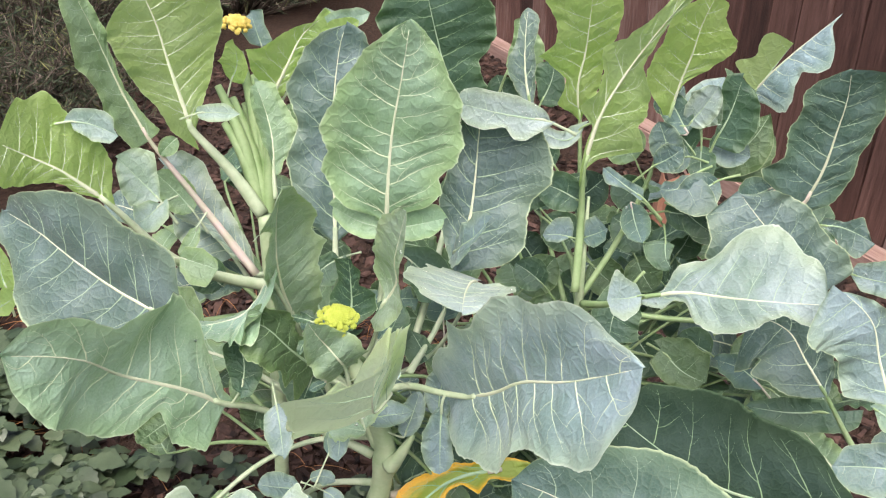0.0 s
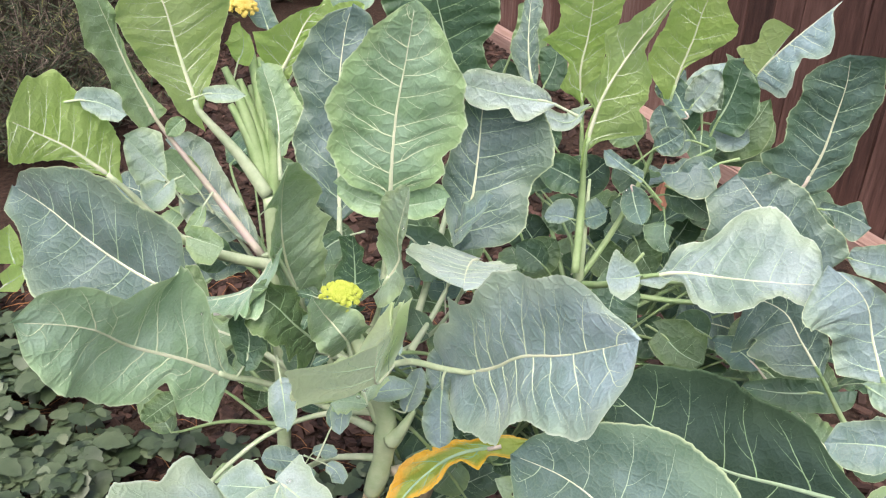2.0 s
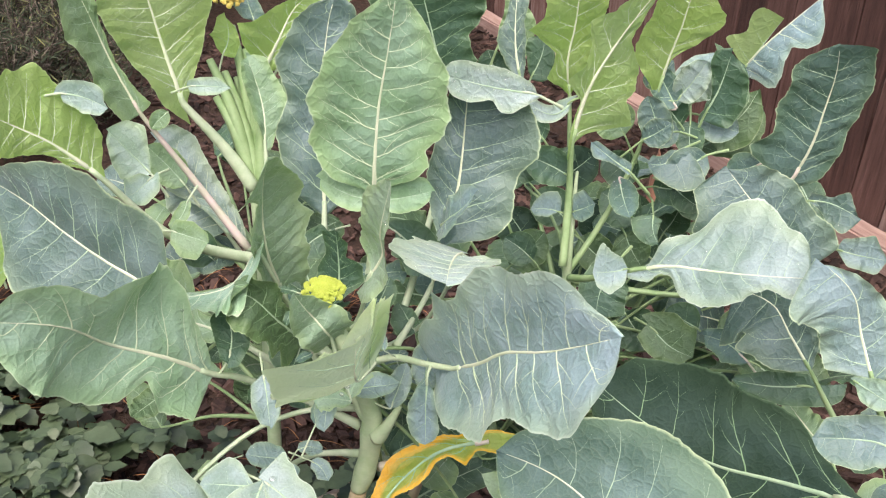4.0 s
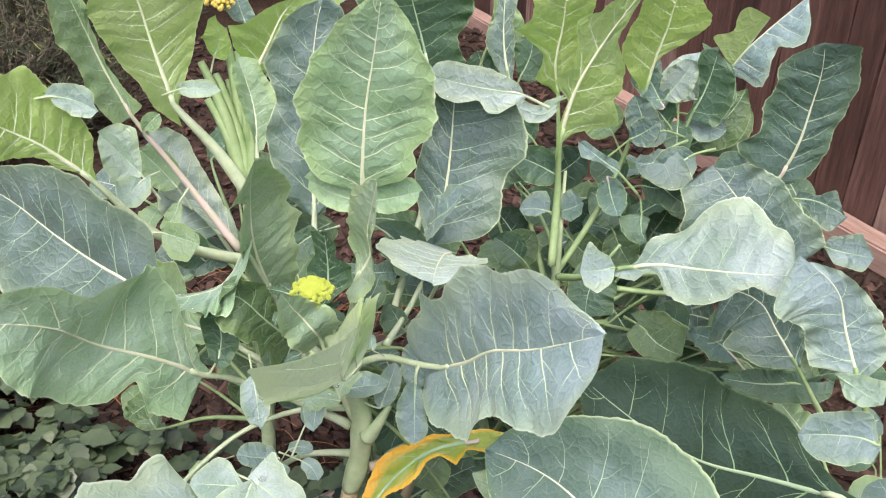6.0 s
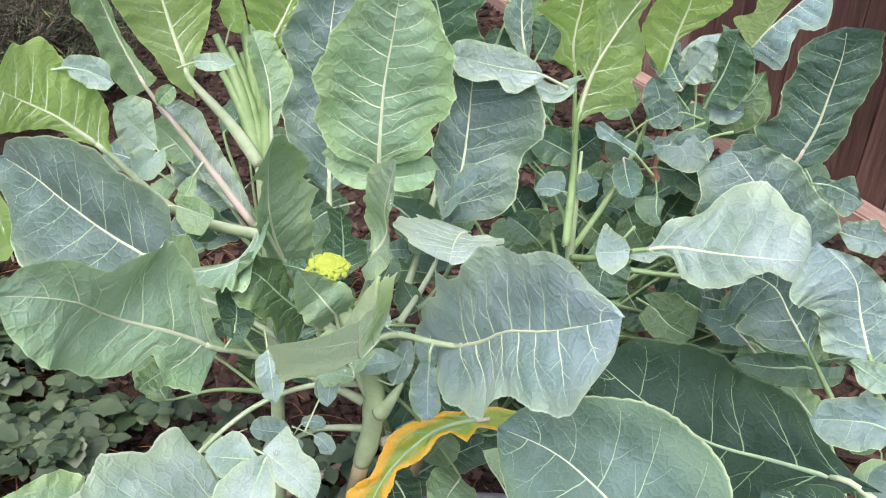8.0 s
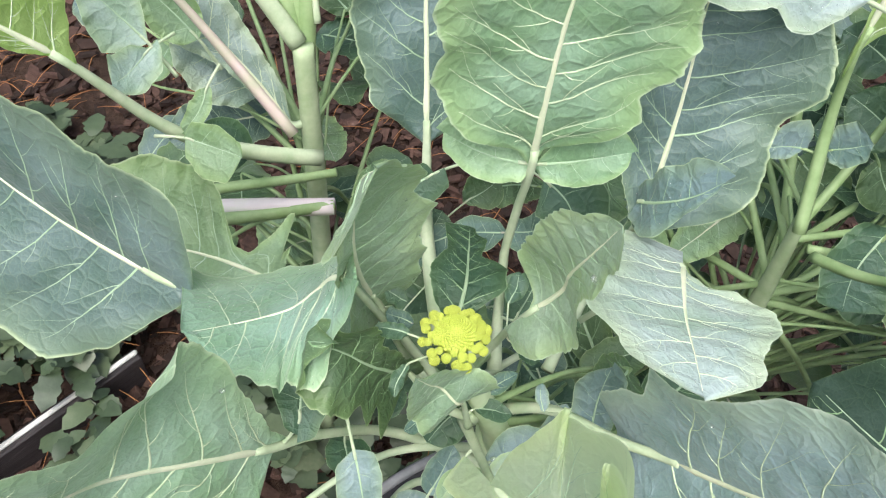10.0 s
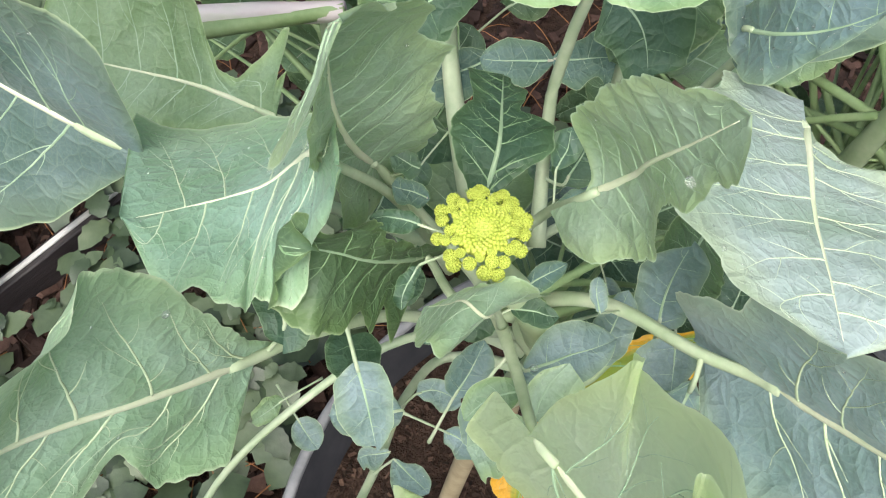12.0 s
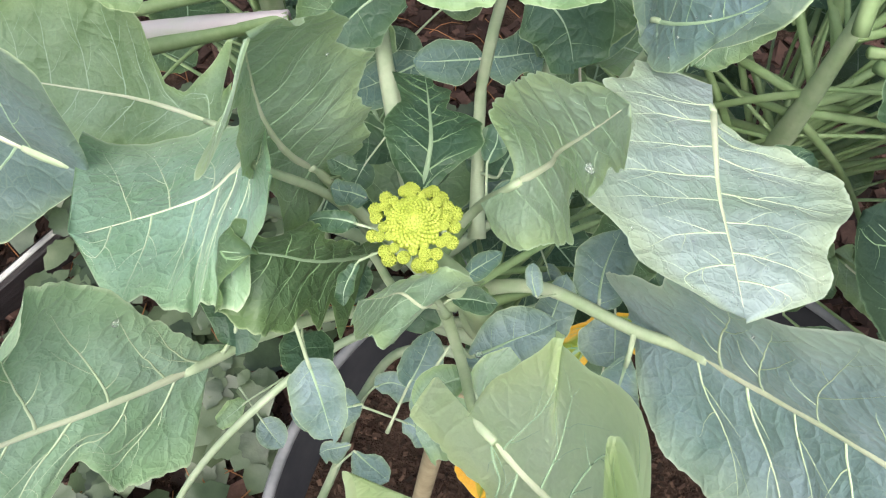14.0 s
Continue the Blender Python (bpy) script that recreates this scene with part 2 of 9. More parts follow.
COVER = plain("ground_cover_leaf", [(0.2, (0.016, 0.028, 0.014)), (0.42, (0.046, 0.07, 0.034)), (0.72, (0.095, 0.125, 0.068)), (0.9, (0.17, 0.19, 0.12)), (0.98, (0.28, 0.16, 0.07))], 25, 0.42, relief=0.25, per_piece="island", shine=0.6)
NEEDLE = plain("pine_needle", [(0.2, (0.22, 0.09, 0.035)), (0.8, (0.42, 0.19, 0.07))], 30, 0.7, per_piece="island")
FENCE = plain("fence_board", [(0.25, (0.03, 0.014, 0.011)), (0.42, (0.085, 0.040, 0.032)), (0.58, (0.155, 0.082, 0.068)), (0.75, (0.29, 0.20, 0.175))], 9, 0.75, 10, 0.9, 0.008, stretch=(6, 6, 0.5), per_piece="object")
TIMBER = plain("edging_timber", [(0.2, (0.20, 0.11, 0.09)), (0.55, (0.38, 0.25, 0.215)), (0.9, (0.56, 0.43, 0.38))], 12, 0.7, 8, 0.6, 0.004, stretch=(6, 0.5, 6))
STUMP = plain("split_wood", [(0.2, (0.16, 0.065, 0.04)), (0.6, (0.36, 0.18, 0.12)), (0.9, (0.48, 0.29, 0.21))], 10, 0.75, 8, 0.8, 0.006, stretch=(7, 7, 0.8))
POT = plain("tub_charcoal", [(0.3, (0.014, 0.014, 0.018)), (0.7, (0.03, 0.029, 0.034))], 12, 0.6, relief=0.1, shine=0.2)
# rim paler than the wall: the highlight along its edge is painted in
POT_RIM = plain("tub_rim_highlight", [(0.3, (0.14, 0.14, 0.15)), (0.7, (0.30, 0.295, 0.31))], 15, 0.4, relief=0.1)
EDGING = plain("edging_board", [(0.2, (0.012, 0.010, 0.012)), (0.6, (0.04, 0.033, 0.036)), (0.9, (0.09, 0.078, 0.08))], 8, 0.6, 8, 0.7, 0.004, stretch=(0.6, 5, 8))
CAP = plain("cap_white", [(0.3, (0.45, 0.44, 0.43)), (0.7, (0.70, 0.69, 0.68))], 30, 0.5)
TWIG = plain("twig_brown", [(0.2, (0.035, 0.026, 0.02)), (0.6, (0.10, 0.078, 0.064)), (0.95, (0.30, 0.25, 0.21))], 20, 0.9, per_piece="island", shine=0.2)
SPRIG = plain("juniper_needle", [(0.2, (0.022, 0.032, 0.02)), (0.6, (0.07, 0.085, 0.05)), (0.97, (0.34, 0.32, 0.12))], 20, 0.8, per_piece="island", shine=0.2)
STICK = plain("stick_bleached", [(0.2, (0.42, 0.31, 0.25)), (0.8, (0.62, 0.50, 0.43))], 20, 0.7)
WATER, wnt, wb, _ = nodes_of("water_drop")
wb.inputs["Base Color"].default_value = (0.98, 1.0, 1.0, 1)
wb.inputs["Roughness"].default_value = 0.03
wb.inputs["IOR"].default_value = 1.33
wb.inputs["Transmission Weight"].default_value = 0.9
wb.inputs["Specular IOR Level"].default_value = 1.0


# ---------------------------------------------------------------- mesh helpers
def mesh_part(name, verts, faces, material, parent=None, label="", smooth=True):
    me = bpy.data.meshes.new(name)
    me.from_pydata([tuple(v) for v in verts], [], faces)
    me.materials.append(material)
    if smooth:
        me.shade_smooth()
    ob = new(name, me)
    ob.parent = parent
    return tagged(ob, label)


def tube(points, radii, sides=8, steps=None, seed=0.0):
    """Vertices and faces of a tapered round stalk through points."""
    n = steps or max(6, 6 * (len(points) - 1))
    s = np.linspace(0, 1, n)
    C = spline(points, s)
    T = np.gradient(C, axis=0)
    T /= np.linalg.norm(T, axis=1, keepdims=True)
    r = np.interp(s, np.linspace(0, 1, len(radii)), radii)
    ref = np.array([0.3, 0.2, 1.0]) if abs(T[0][2]) < 0.8 else np.array([1.0, 0.2, 0.1])
    verts, faces = [], []
    for i in range(n):
        a = np.cross(T[i], ref)
        a /= np.linalg.norm(a)
        b = np.cross(T[i], a)
        for k in range(sides):
            w = 2 * math.pi * k / sides
            q = r[i] * (1 + 0.06 * math.sin(3 * w + 7 * s[i] + seed))
            verts.append(C[i] + a * math.cos(w) * q + b * math.sin(w) * q)
    for i in range(n - 1):
        for k in range(sides):
            k2 = (k + 1) % sides
            faces.append((i * sides + k, i * sides + k2, (i + 1) * sides + k2, (i + 1) * sides + k))
    faces.append(tuple(range(sides))[::-1])
    faces.append(tuple((n - 1) * sides + k for k in range(sides)))
    return verts, faces


class Pile:
    """Gathers many small pieces into one mesh."""

    def __init__(self):
        self.verts, self.faces = [], []

    def add(self, verts, faces):
        o = len(self.verts)
        self.verts.extend(verts)
        self.faces.extend(tuple(o + i for i in f) for f in faces)

    def part(self, name, material, parent=None, label="", smooth=True):
        return mesh_part(name, self.verts, self.faces, material, parent, label, smooth)


def spline(P, s):
    """Catmull-Rom through P, by chord length; goes on straight past both ends."""
    P = np.asarray(P, float)
    s = np.atleast_1d(np.asarray(s, float))
    if len(P) == 2:
        return P[0] + (P[1] - P[0]) * s[:, None]
    P = P[np.r_[True, np.linalg.norm(np.diff(P, axis=0), axis=1) > 1e-5]]
    if len(P) == 2:
        return P[0] + (P[1] - P[0]) * s[:, None]
    d = np.r_[0, np.cumsum(np.linalg.norm(np.diff(P, axis=0), axis=1))]
    k = d / d[-1]
    m = np.empty_like(P)
    m[1:-1] = (P[2:] - P[:-2]) / (k[2:] - k[:-2])[:, None]
    m[0] = 1.5 * (P[1] - P[0]) / k[1] - 0.5 * m[1]
    m[-1] = 1.5 * (P[-1] - P[-2]) / (1 - k[-2]) - 0.5 * m[-2]
    c = np.clip(s, 0, 1)
    i = np.clip(np.searchsorted(k, c, side="right") - 1, 0, len(P) - 2)
    h = (k[i + 1] - k[i])[:, None]
    u = ((c - k[i]) / (k[i + 1] - k[i]))[:, None]
    q = (2*u**3 - 3*u**2 + 1) * P[i] + (u**3 - 2*u**2 + u) * h * m[i] + (3*u**2 - 2*u**3) * P[i + 1] + (u**3 - u**2) * h * m[i + 1]
    return q + (s - c)[:, None] * np.where((s < 0)[:, None], m[0], m[-1])


def blade(P, n0, n1, fold, bend, s, u):
    """Places on a leaf's blade: s along the midrib (0 to 1), u metres to its side. fold: angles of the two halves; bend: curvature across."""
    s = np.asarray(s, float); u = np.asarray(u, float)
    M = spline(P, s)
    T = spline(P, s + 0.02) - spline(P, s - 0.02)
    T /= np.linalg.norm(T, axis=1, keepdims=True)
    c = np.clip(s, 0, 1)[:, None]
    N = np.asarray(n0) * (1 - c) + np.asarray(n1) * c
    N = N - (N * T).sum(1, keepdims=True) * T
    N /= np.linalg.norm(N, axis=1, keepdims=True)
    L = np.cross(T, N)
    b = np.where(u < 0, fold[0], fold[1])
    k = np.where(u < 0, bend[0], bend[1])
    k = np.where(np.abs(k) < 1e-3, 1e-3, k)
    a = np.abs(u)
    x, z = np.sin(k * a) / k, (1 - np.cos(k * a)) / k
    side = np.sign(u) * (x * np.cos(b) - z * np.sin(b))
    up = x * np.sin(b) + z * np.cos(b)
    return M + side[:, None] * L + up[:, None] * N, N


ICO = bmesh.new()
bmesh.ops.create_icosphere(ICO, subdivisions=2, radius=1.0)
BALL = np.array([v.co[:] for v in ICO.verts]), [tuple(v.index for v in f.verts) for f in ICO.faces]
ICO.free()
ICO = bmesh.new()
bmesh.ops.create_icosphere(ICO, subdivisions=1, radius=1.0)
BEAD = np.array([v.co[:] for v in ICO.verts]), [tuple(v.index for v in f.verts) for f in ICO.faces]
ICO.free()


def widths(side, lo, hi, n):
    """A half blade's width at n places between its base and its tip."""
    s = [lo] + [p[0] for p in side] + [hi]
    w = [0.0] + [p[1] for p in side] + [0.0]
    k = np.linspace(lo, hi, n)
    v = np.interp(k, s, w)
    v[1:-1] = 0.25 * v[:-2] + 0.5 * v[1:-1] + 0.25 * v[2:]
    return k, v


def leaf(d, plant, stalk_from, rng):
    """A leaf: a blade of two halves with a ruffled, notched rim, raised veins, a stalk and water drops."""
    mid, n0, n1, fold, bend = d["mid"], d["n0"], d["n1"], d["fold"], d["bend"]
    length = d["len"]
    big = length > 0.1
    phase = rng.uniform(0, 50)
    ruffle = 0.0085 * min(1.0, length / 0.2) * d.get("ruffle", {"c": 0.6, "d": 0.5, "l": 0.75, "r": 1.0}[d["plant"]])
    nv = d["nv"] + (2 if length > 0.15 else 1 if big else 0)
    roots = {g: sorted(max(0.012, (i + 0.5 - 0.25 * g + rng.uniform(-0.2, 0.2)) / nv * 0.94) for i in range(nv)) for g in (-1, 1)}
    wave = rng.uniform(11, 19), rng.uniform(27, 39), rng.uniform(48, 66), rng.uniform(2.5, 5.5)

    def surface(s, u, w):
        q, N = blade(mid, n0, n1, fold, bend, s, u)
        v = np.clip(np.abs(u) / np.maximum(w, 1e-4), 0, 1)
        sg = np.sign(u)
        h = ruffle * v ** 2.2 * (np.sin(s * wave[0] + phase + sg) * 0.55 + np.sin(s * wave[1] + 2 * phase) * 0.4 + np.sin(s * wave[2] + sg * phase) * 0.25) * (0.3 + 0.9 * np.abs(np.sin(s * wave[3] + phase * 1.7 + sg)))
        start = (s - 0.2 * v ** 1.3) / (1 - 0.08 * v ** 1.3)
        steps = np.arange(-1.0, nv + 1.0)
        lane = np.where(sg < 0, np.interp(start, [-0.3] + roots[-1] + [1.25], steps), np.interp(start, [-0.3] + roots[1] + [1.25], steps))
        h = h + 0.0017 * min(1, length / 0.2) * -0.5 * np.cos(6.2832 * lane) * np.sin(np.clip(v * 0.93 + 0.02, 0, 1) * math.pi) ** 0.7
        h = h + 0.0035 * min(1, length / 0.2) * np.sin(q[:, 0] * 60 + phase) * np.sin(q[:, 1] * 55 + q[:, 2] * 48)* np.minimum(1, v * 3)
        return q + N * h[:, None], N

    verts, faces, uvs, rels = [], [], [], []
    cols, rows = (120, 18) if length > 0.15 else (70, 11) if big else (30, 6)
    halves = {}
    for sg, side in ((-1, d["left"]), (1, d["right"])):
        if not side:
            continue
        lo, hi = min(0.0, side[0][0] - 0.02), max(1.0, side[-1][0] + 0.015)
        k, w = widths(side, lo, hi, cols)
        jag = np.array([noise.noise((x * 26 * length / 0.25, phase, sg)) * 0.7 + noise.noise((x * 75 * length / 0.25, phase, sg + 5)) * 0.45 for x in k])
        w = w + 0.0028 * min(1, length / 0.15) * np.array([noise.noise((x * 11 * length / 0.25, phase + 3, sg)) for x in k]) * np.minimum(1, w / 0.02)
        scallop = np.array([abs(math.sin(x * length * 300 + 3 * noise.noise((x * 9, phase, sg)))) for x in k]) - 0.6
        w = np.maximum(0.0002, w + min(1, length / 0.15) * (0.0019 * jag + 0.0009 * scallop) * np.minimum(1, w / 0.02))
        halves[sg] = (k, w)
        base = len(verts)
        S = np.repeat(k, rows)
        f = np.tile(np.linspace(0, 1, rows), cols)
        W = np.repeat(w, rows)
        q, _ = surface(S, sg * f * W + sg * 1e-6, W)
        verts.extend(q)
        uvs.extend(zip(S * length, sg * f * W))
        rels.extend(zip(S, f))
        for i in range(cols - 1):
            for j in range(rows - 1):
                a, b = base + i * rows + j, base + (i + 1) * rows + j
                faces.append((a, b, b + 1, a + 1) if sg > 0 else (a, a + 1, b + 1, b))
    me = bpy.data.meshes.new("leaf")
    me.from_pydata([tuple(v) for v in verts], [], faces)
    me.materials.append(LEAF[d["mat"]])
    me.shade_smooth()
    for key, table in (("metres", uvs), ("rel", rels)):
        layer = me.uv_layers.new(name=key)
        idx = np.empty(len(me.loops), dtype=np.int32)
        me.loops.foreach_get("vertex_index", idx)
        layer.data.foreach_set("uv", np.asarray(table, dtype=np.float32)[idx].ravel())
    ob = new("leaf", me)
    ob.parent = plant
    tagged(ob, LEAF_LABEL.get(d["mat"], ""))

    # veins: the midrib and side veins that fork towards the rim
    thick = 0.0033 * (length / 0.26) ** 0.6 * (1.7 if d["plant"] == "l" and d["mat"] in ("lime", "lime2") and length > 0.12 else 1.0)
    s = np.linspace(0, 0.97, 18)
    line, up = surface(s, np.full(18, 1e-5), np.full(18, 0.05))
    girth = thick * (0.07 + 0.93 * (1 - s) ** 1.1) * np.clip(0.35 + s / 0.08, 0, 1)
    v, f = tube(line - up * (girth * (0.35 + 1.3 * np.clip(1 - s / 0.09, 0, 1)))[:, None], girth, 7, 26)
    dim = d["mat"] in ("dark", "dark2", "yellow", "deep")
    mesh_part("midrib", v, f, VEIN_MID if dim or not big else RIB, ob)
    pile = Pile()
    for sg, (k, w) in halves.items():
        for s0 in roots[sg]:
            if s0 > 0.95:
                continue
            reach = rng.uniform(0.8, 0.95)
            v = np.linspace(0, reach, 15)
            zig = np.cumsum([rng.choice((-1, 1)) * rng.uniform(0.2, 1.0) for _ in v])
            zig = (zig - np.linspace(zig[0], zig[-1], 15)) * 0.0022
            sv = s0 * (1 - 0.08 * v ** 1.3) + 0.2 * v ** 1.3 + zig
            sv = np.minimum(sv, 0.99)
            wv = np.interp(sv, k, w)
            if wv.max() < 0.006:
                continue
            p, up = surface(sv, sg * (v * wv + 1e-5), wv)
            r0 = min(thick, 0.0036) * (0.38 if big else 0.22) * (1 - 0.3 * s0) * rng.uniform(0.55, 1.1)
            fade = 0.09 + 0.91 * (1 - v / reach) ** 1.15
            pile.add(*tube(p - up * (0.5 * r0 * fade - 0.0001)[:, None], r0 * fade, 5, 24))
            if big:
                way = rng.choice((-1, 1))
                for b in range(rng.randint(3, 5)):
                    cut = rng.uniform(0.10, 0.28) + 0.17 * b
                    if cut > 0.8:
                        continue
                    way = -way
                    vb = np.linspace(cut, min(0.97, cut + rng.uniform(0.16, 0.34)), 7)
                    bow = (vb - cut) ** 0.75
                    sb = np.interp(vb, v, sv) + way * rng.uniform(0.10, 0.22) * bow + 0.004 * np.sin(vb * rng.uniform(25, 45)) * bow
                    sb = np.clip(sb, 0.01, 0.985)
                    wb_ = np.interp(sb, k, w)
                    p, up = surface(sb, sg * (vb * wb_ + 1e-5), wb_)
                    rb = r0 * float(np.interp(cut, v, fade)) * 0.55
                    rb = np.linspace(rb, rb * 0.15, 7)
                    pile.add(*tube(p - up * (0.4 * rb - 0.0001)[:, None], rb, 4, 9))
    pile.part("vein_network", VEIN_DIM if dim else VEIN_MID if not big or d["mat"] in ("slate", "darkblue", "pale2", "blue", "pale", "green", "young") else VEIN, ob)

    # stalk
    path = [p for p in d["pet"]]
    if not path and stalk_from is not None:
        gap = np.asarray(stalk_from) - np.asarray(mid[0])
        if np.linalg.norm(gap) > 0.04:
            gap = 0.035 * (np.asarray(mid[0]) - np.asarray(mid[1])) / np.linalg.norm(np.asarray(mid[0]) - np.asarray(mid[1])) - (0, 0, 0.012)
        path = [tuple(np.asarray(mid[0]) + gap)]
    if path:
        r = thick * (1.5 if big else 1.1) * (0.72 if d["plant"] == "c" else 1.0) * (1.2 if d["plant"] == "l" and len(d["pet"]) > 1 and big else 1.0)
        path = path + [mid[0], tuple(np.asarray(mid[0]) * 0.7 + np.asarray(mid[1]) * 0.3)]
        v, f = tube(path, np.interp(np.linspace(0, 1, 12), (0, 0.1, 0.25, 1), (r * (1.8 if d["plant"] == "c" else 1.25), r * (1.4 if d["plant"] == "c" else 1.22), r * 1.18, thick * 0.9)), 9)
        mesh_part("stalk", v, f, STALK_PINK if d["mat"] in ("darkblue", "yellow") or d["name"] == "BL2" else STALK_FRESH if d["plant"] == "r" or d["name"] == "low" else STALK, ob)

    # water drops on the upper side
    if d["drops"]:
        pile = Pile()
        for _ in range(d["drops"] if d["drops"] < 100 else 5 * d["drops"]):
            sg = rng.choice([x for x in halves])
            k, w = halves[sg]
            s0 = rng.uniform(0.02, 0.97)
            w0 = float(np.interp(s0, k, w))
            if w0 < 0.004:
                continue
            q, N = surface(np.array([s0]), np.array([sg * w0 * rng.uniform(0.06, 0.95)]), np.array([w0]))
            r = (0.0003 + 0.0010 * rng.random() ** 4) if d["drops"] < 100 else (0.00018 + 0.0006 * rng.random() ** 4)
            if rng.random() < (0.08 if d["drops"] < 60 else 0.012):
                r *= 2.3
            t1 = np.cross(N[0], (0.3, 0.5, 0.8))
            t1 /= np.linalg.norm(t1)
            t2 = np.cross(N[0], t1)
            shape = BALL if r > 0.0016 else BEAD
            B = shape[0] * (r, r, r * 0.75)
            pile.add(q[0] + N[0] * r * 0.4 + B[:, :1] * t1 + B[:, 1:2] * t2 + B[:, 2:] * N[0], shape[1])
        if pile.verts:
            tagged(pile.part("dew", WATER, ob, "clear beads of water"), kind="stuff")
    return ob


LEAF_LABEL = {
    "sage": "pale sage green leaf with a cream midrib", "jade": "broad pale green leaf with a thick midrib", "frost": "frosted blue-green leaf with pale veins", "young": "pale young leaf, half folded", "mint": "pale frosted leaf, mint green",
    "lime": "bright lime green leaf lit from behind", "lime2": "yellow-green leaf with pale veins", "lime3": "pale young leaf, folded along its midrib",
    "pale": "pale waxy leaf wet with drops", "pale2": "pale green leaf wet with drops", "pale3": "pale silvery green leaf", "yellow": "withered yellow leaf, green along the midrib",
    "dark": "green leaf, shade put into its dark colour", "dark2": "green leaf darkened to stand for shade", "darkblue": "deep blue-green leaf", "deep": "very large green leaf, shade put into its dark colour", "slate": "broad slate-green leaf",
}
LEAVES = []


def grow(**leaf_form):
    """Notes one leaf's form: its midrib, the lean and curve of its halves and their widths."""
    LEAVES.append(leaf_form)


grow(name='A1', plant='c', mat='sage', len=0.314, nv=6, drops=26, n0=(0.49, -0.53, 0.69), n1=(0.3, -0.83, 0.48), fold=(-0.13, 0.37), bend=(3.24, -1.26), ruffle=0.35,
     mid=[(-0.13, -0.029, 0.652), (-0.164, -0.073, 0.711), (-0.204, -0.112, 0.759), (-0.218, -0.167, 0.821), (-0.259, -0.214, 0.86)], pet=[(0.03, 0.03, 0.52), (-0.05, 0.035, 0.565), (-0.108, -0.005, 0.628)],
     left=[(0, 0.002), (0.07, 0.058), (0.15, 0.058), (0.23, 0.058), (0.31, 0.027), (0.4, 0.054), (0.5, 0.063), (0.6, 0.065), (0.7, 0.067), (0.8, 0.065), (0.88, 0.054), (0.95, 0.032)],
     right=[(-0.07, 0.004), (0, 0.011), (0.07, 0.021), (0.15, 0.035), (0.23, 0.054), (0.31, 0.078), (0.4, 0.093), (0.5, 0.094), (0.6, 0.088), (0.7, 0.04), (0.8, 0.04), (0.88, 0.038), (0.95, 0.03), (1, 0.007)])
grow(name='A2', plant='c', mat='slate', len=0.262, nv=5, drops=18, n0=(-0.05, -0.9, 0.44), n1=(-0.24, -0.91, 0.34), fold=(0.09, 0.46), bend=(0.56, -2.09), ruffle=0.35,
     mid=[(-0.229, 0.092, 0.693), (-0.29, 0.116, 0.715), (-0.347, 0.139, 0.746), (-0.399, 0.168, 0.772), (-0.449, 0.193, 0.789)], pet=[(0.006, 0.048, 0.618), (-0.084, 0.078, 0.631), (-0.184, 0.09, 0.671)],
     left=[(-0.07, 0.013), (0, 0.041), (0.07, 0.074), (0.15, 0.096), (0.23, 0.115), (0.31, 0.116), (0.4, 0.113), (0.5, 0.11), (0.6, 0.102), (0.7, 0.087), (0.8, 0.066), (0.88, 0.046), (0.95, 0.038), (1, 0.031)],
     right=[(-0.07, 0.023), (0, 0.084), (0.07, 0.092), (0.15, 0.097), (0.23, 0.095), (0.31, 0.092), (0.4, 0.095), (0.5, 0.101), (0.6, 0.096), (0.7, 0.08), (0.8, 0.06), (0.88, 0.046), (0.95, 0.031)])
grow(name='A3', plant='c', mat='pale2', len=0.235, nv=7, drops=4, n0=(0.64, -0.76, 0.09), n1=(0.59, -0.51, -0.62), fold=(0.52, 0.28), bend=(0.04, -0.52), ruffle=0.35,
     mid=[(-0.06, 0.069, 0.703), (-0.067, 0.048, 0.758), (-0.067, 0.033, 0.813), (-0.059, 0.02, 0.873), (-0.044, -0.011, 0.918)], pet=[(0.001, 0.031, 0.631), (-0.032, 0.057, 0.656)],
     left=[(-0.07, 0.008), (0, 0.021), (0.07, 0.035), (0.15, 0.039), (0.23, 0.025), (0.31, 0.025), (0.4, 0.025), (0.5, 0.03), (0.6, 0.018), (0.7, 0.015), (0.8, 0.035), (0.88, 0.057), (0.95, 0.044), (1, 0.006)],
     right=[(-0.14, 0.013), (-0.07, 0.02), (0, 0.031), (0.07, 0.04), (0.15, 0.041), (0.23, 0.05), (0.31, 0.048), (0.4, 0.051), (0.5, 0.062), (0.6, 0.046), (0.7, 0.05), (0.8, 0.036), (0.88, 0.025), (0.95, 0.016), (1, 0.014)])
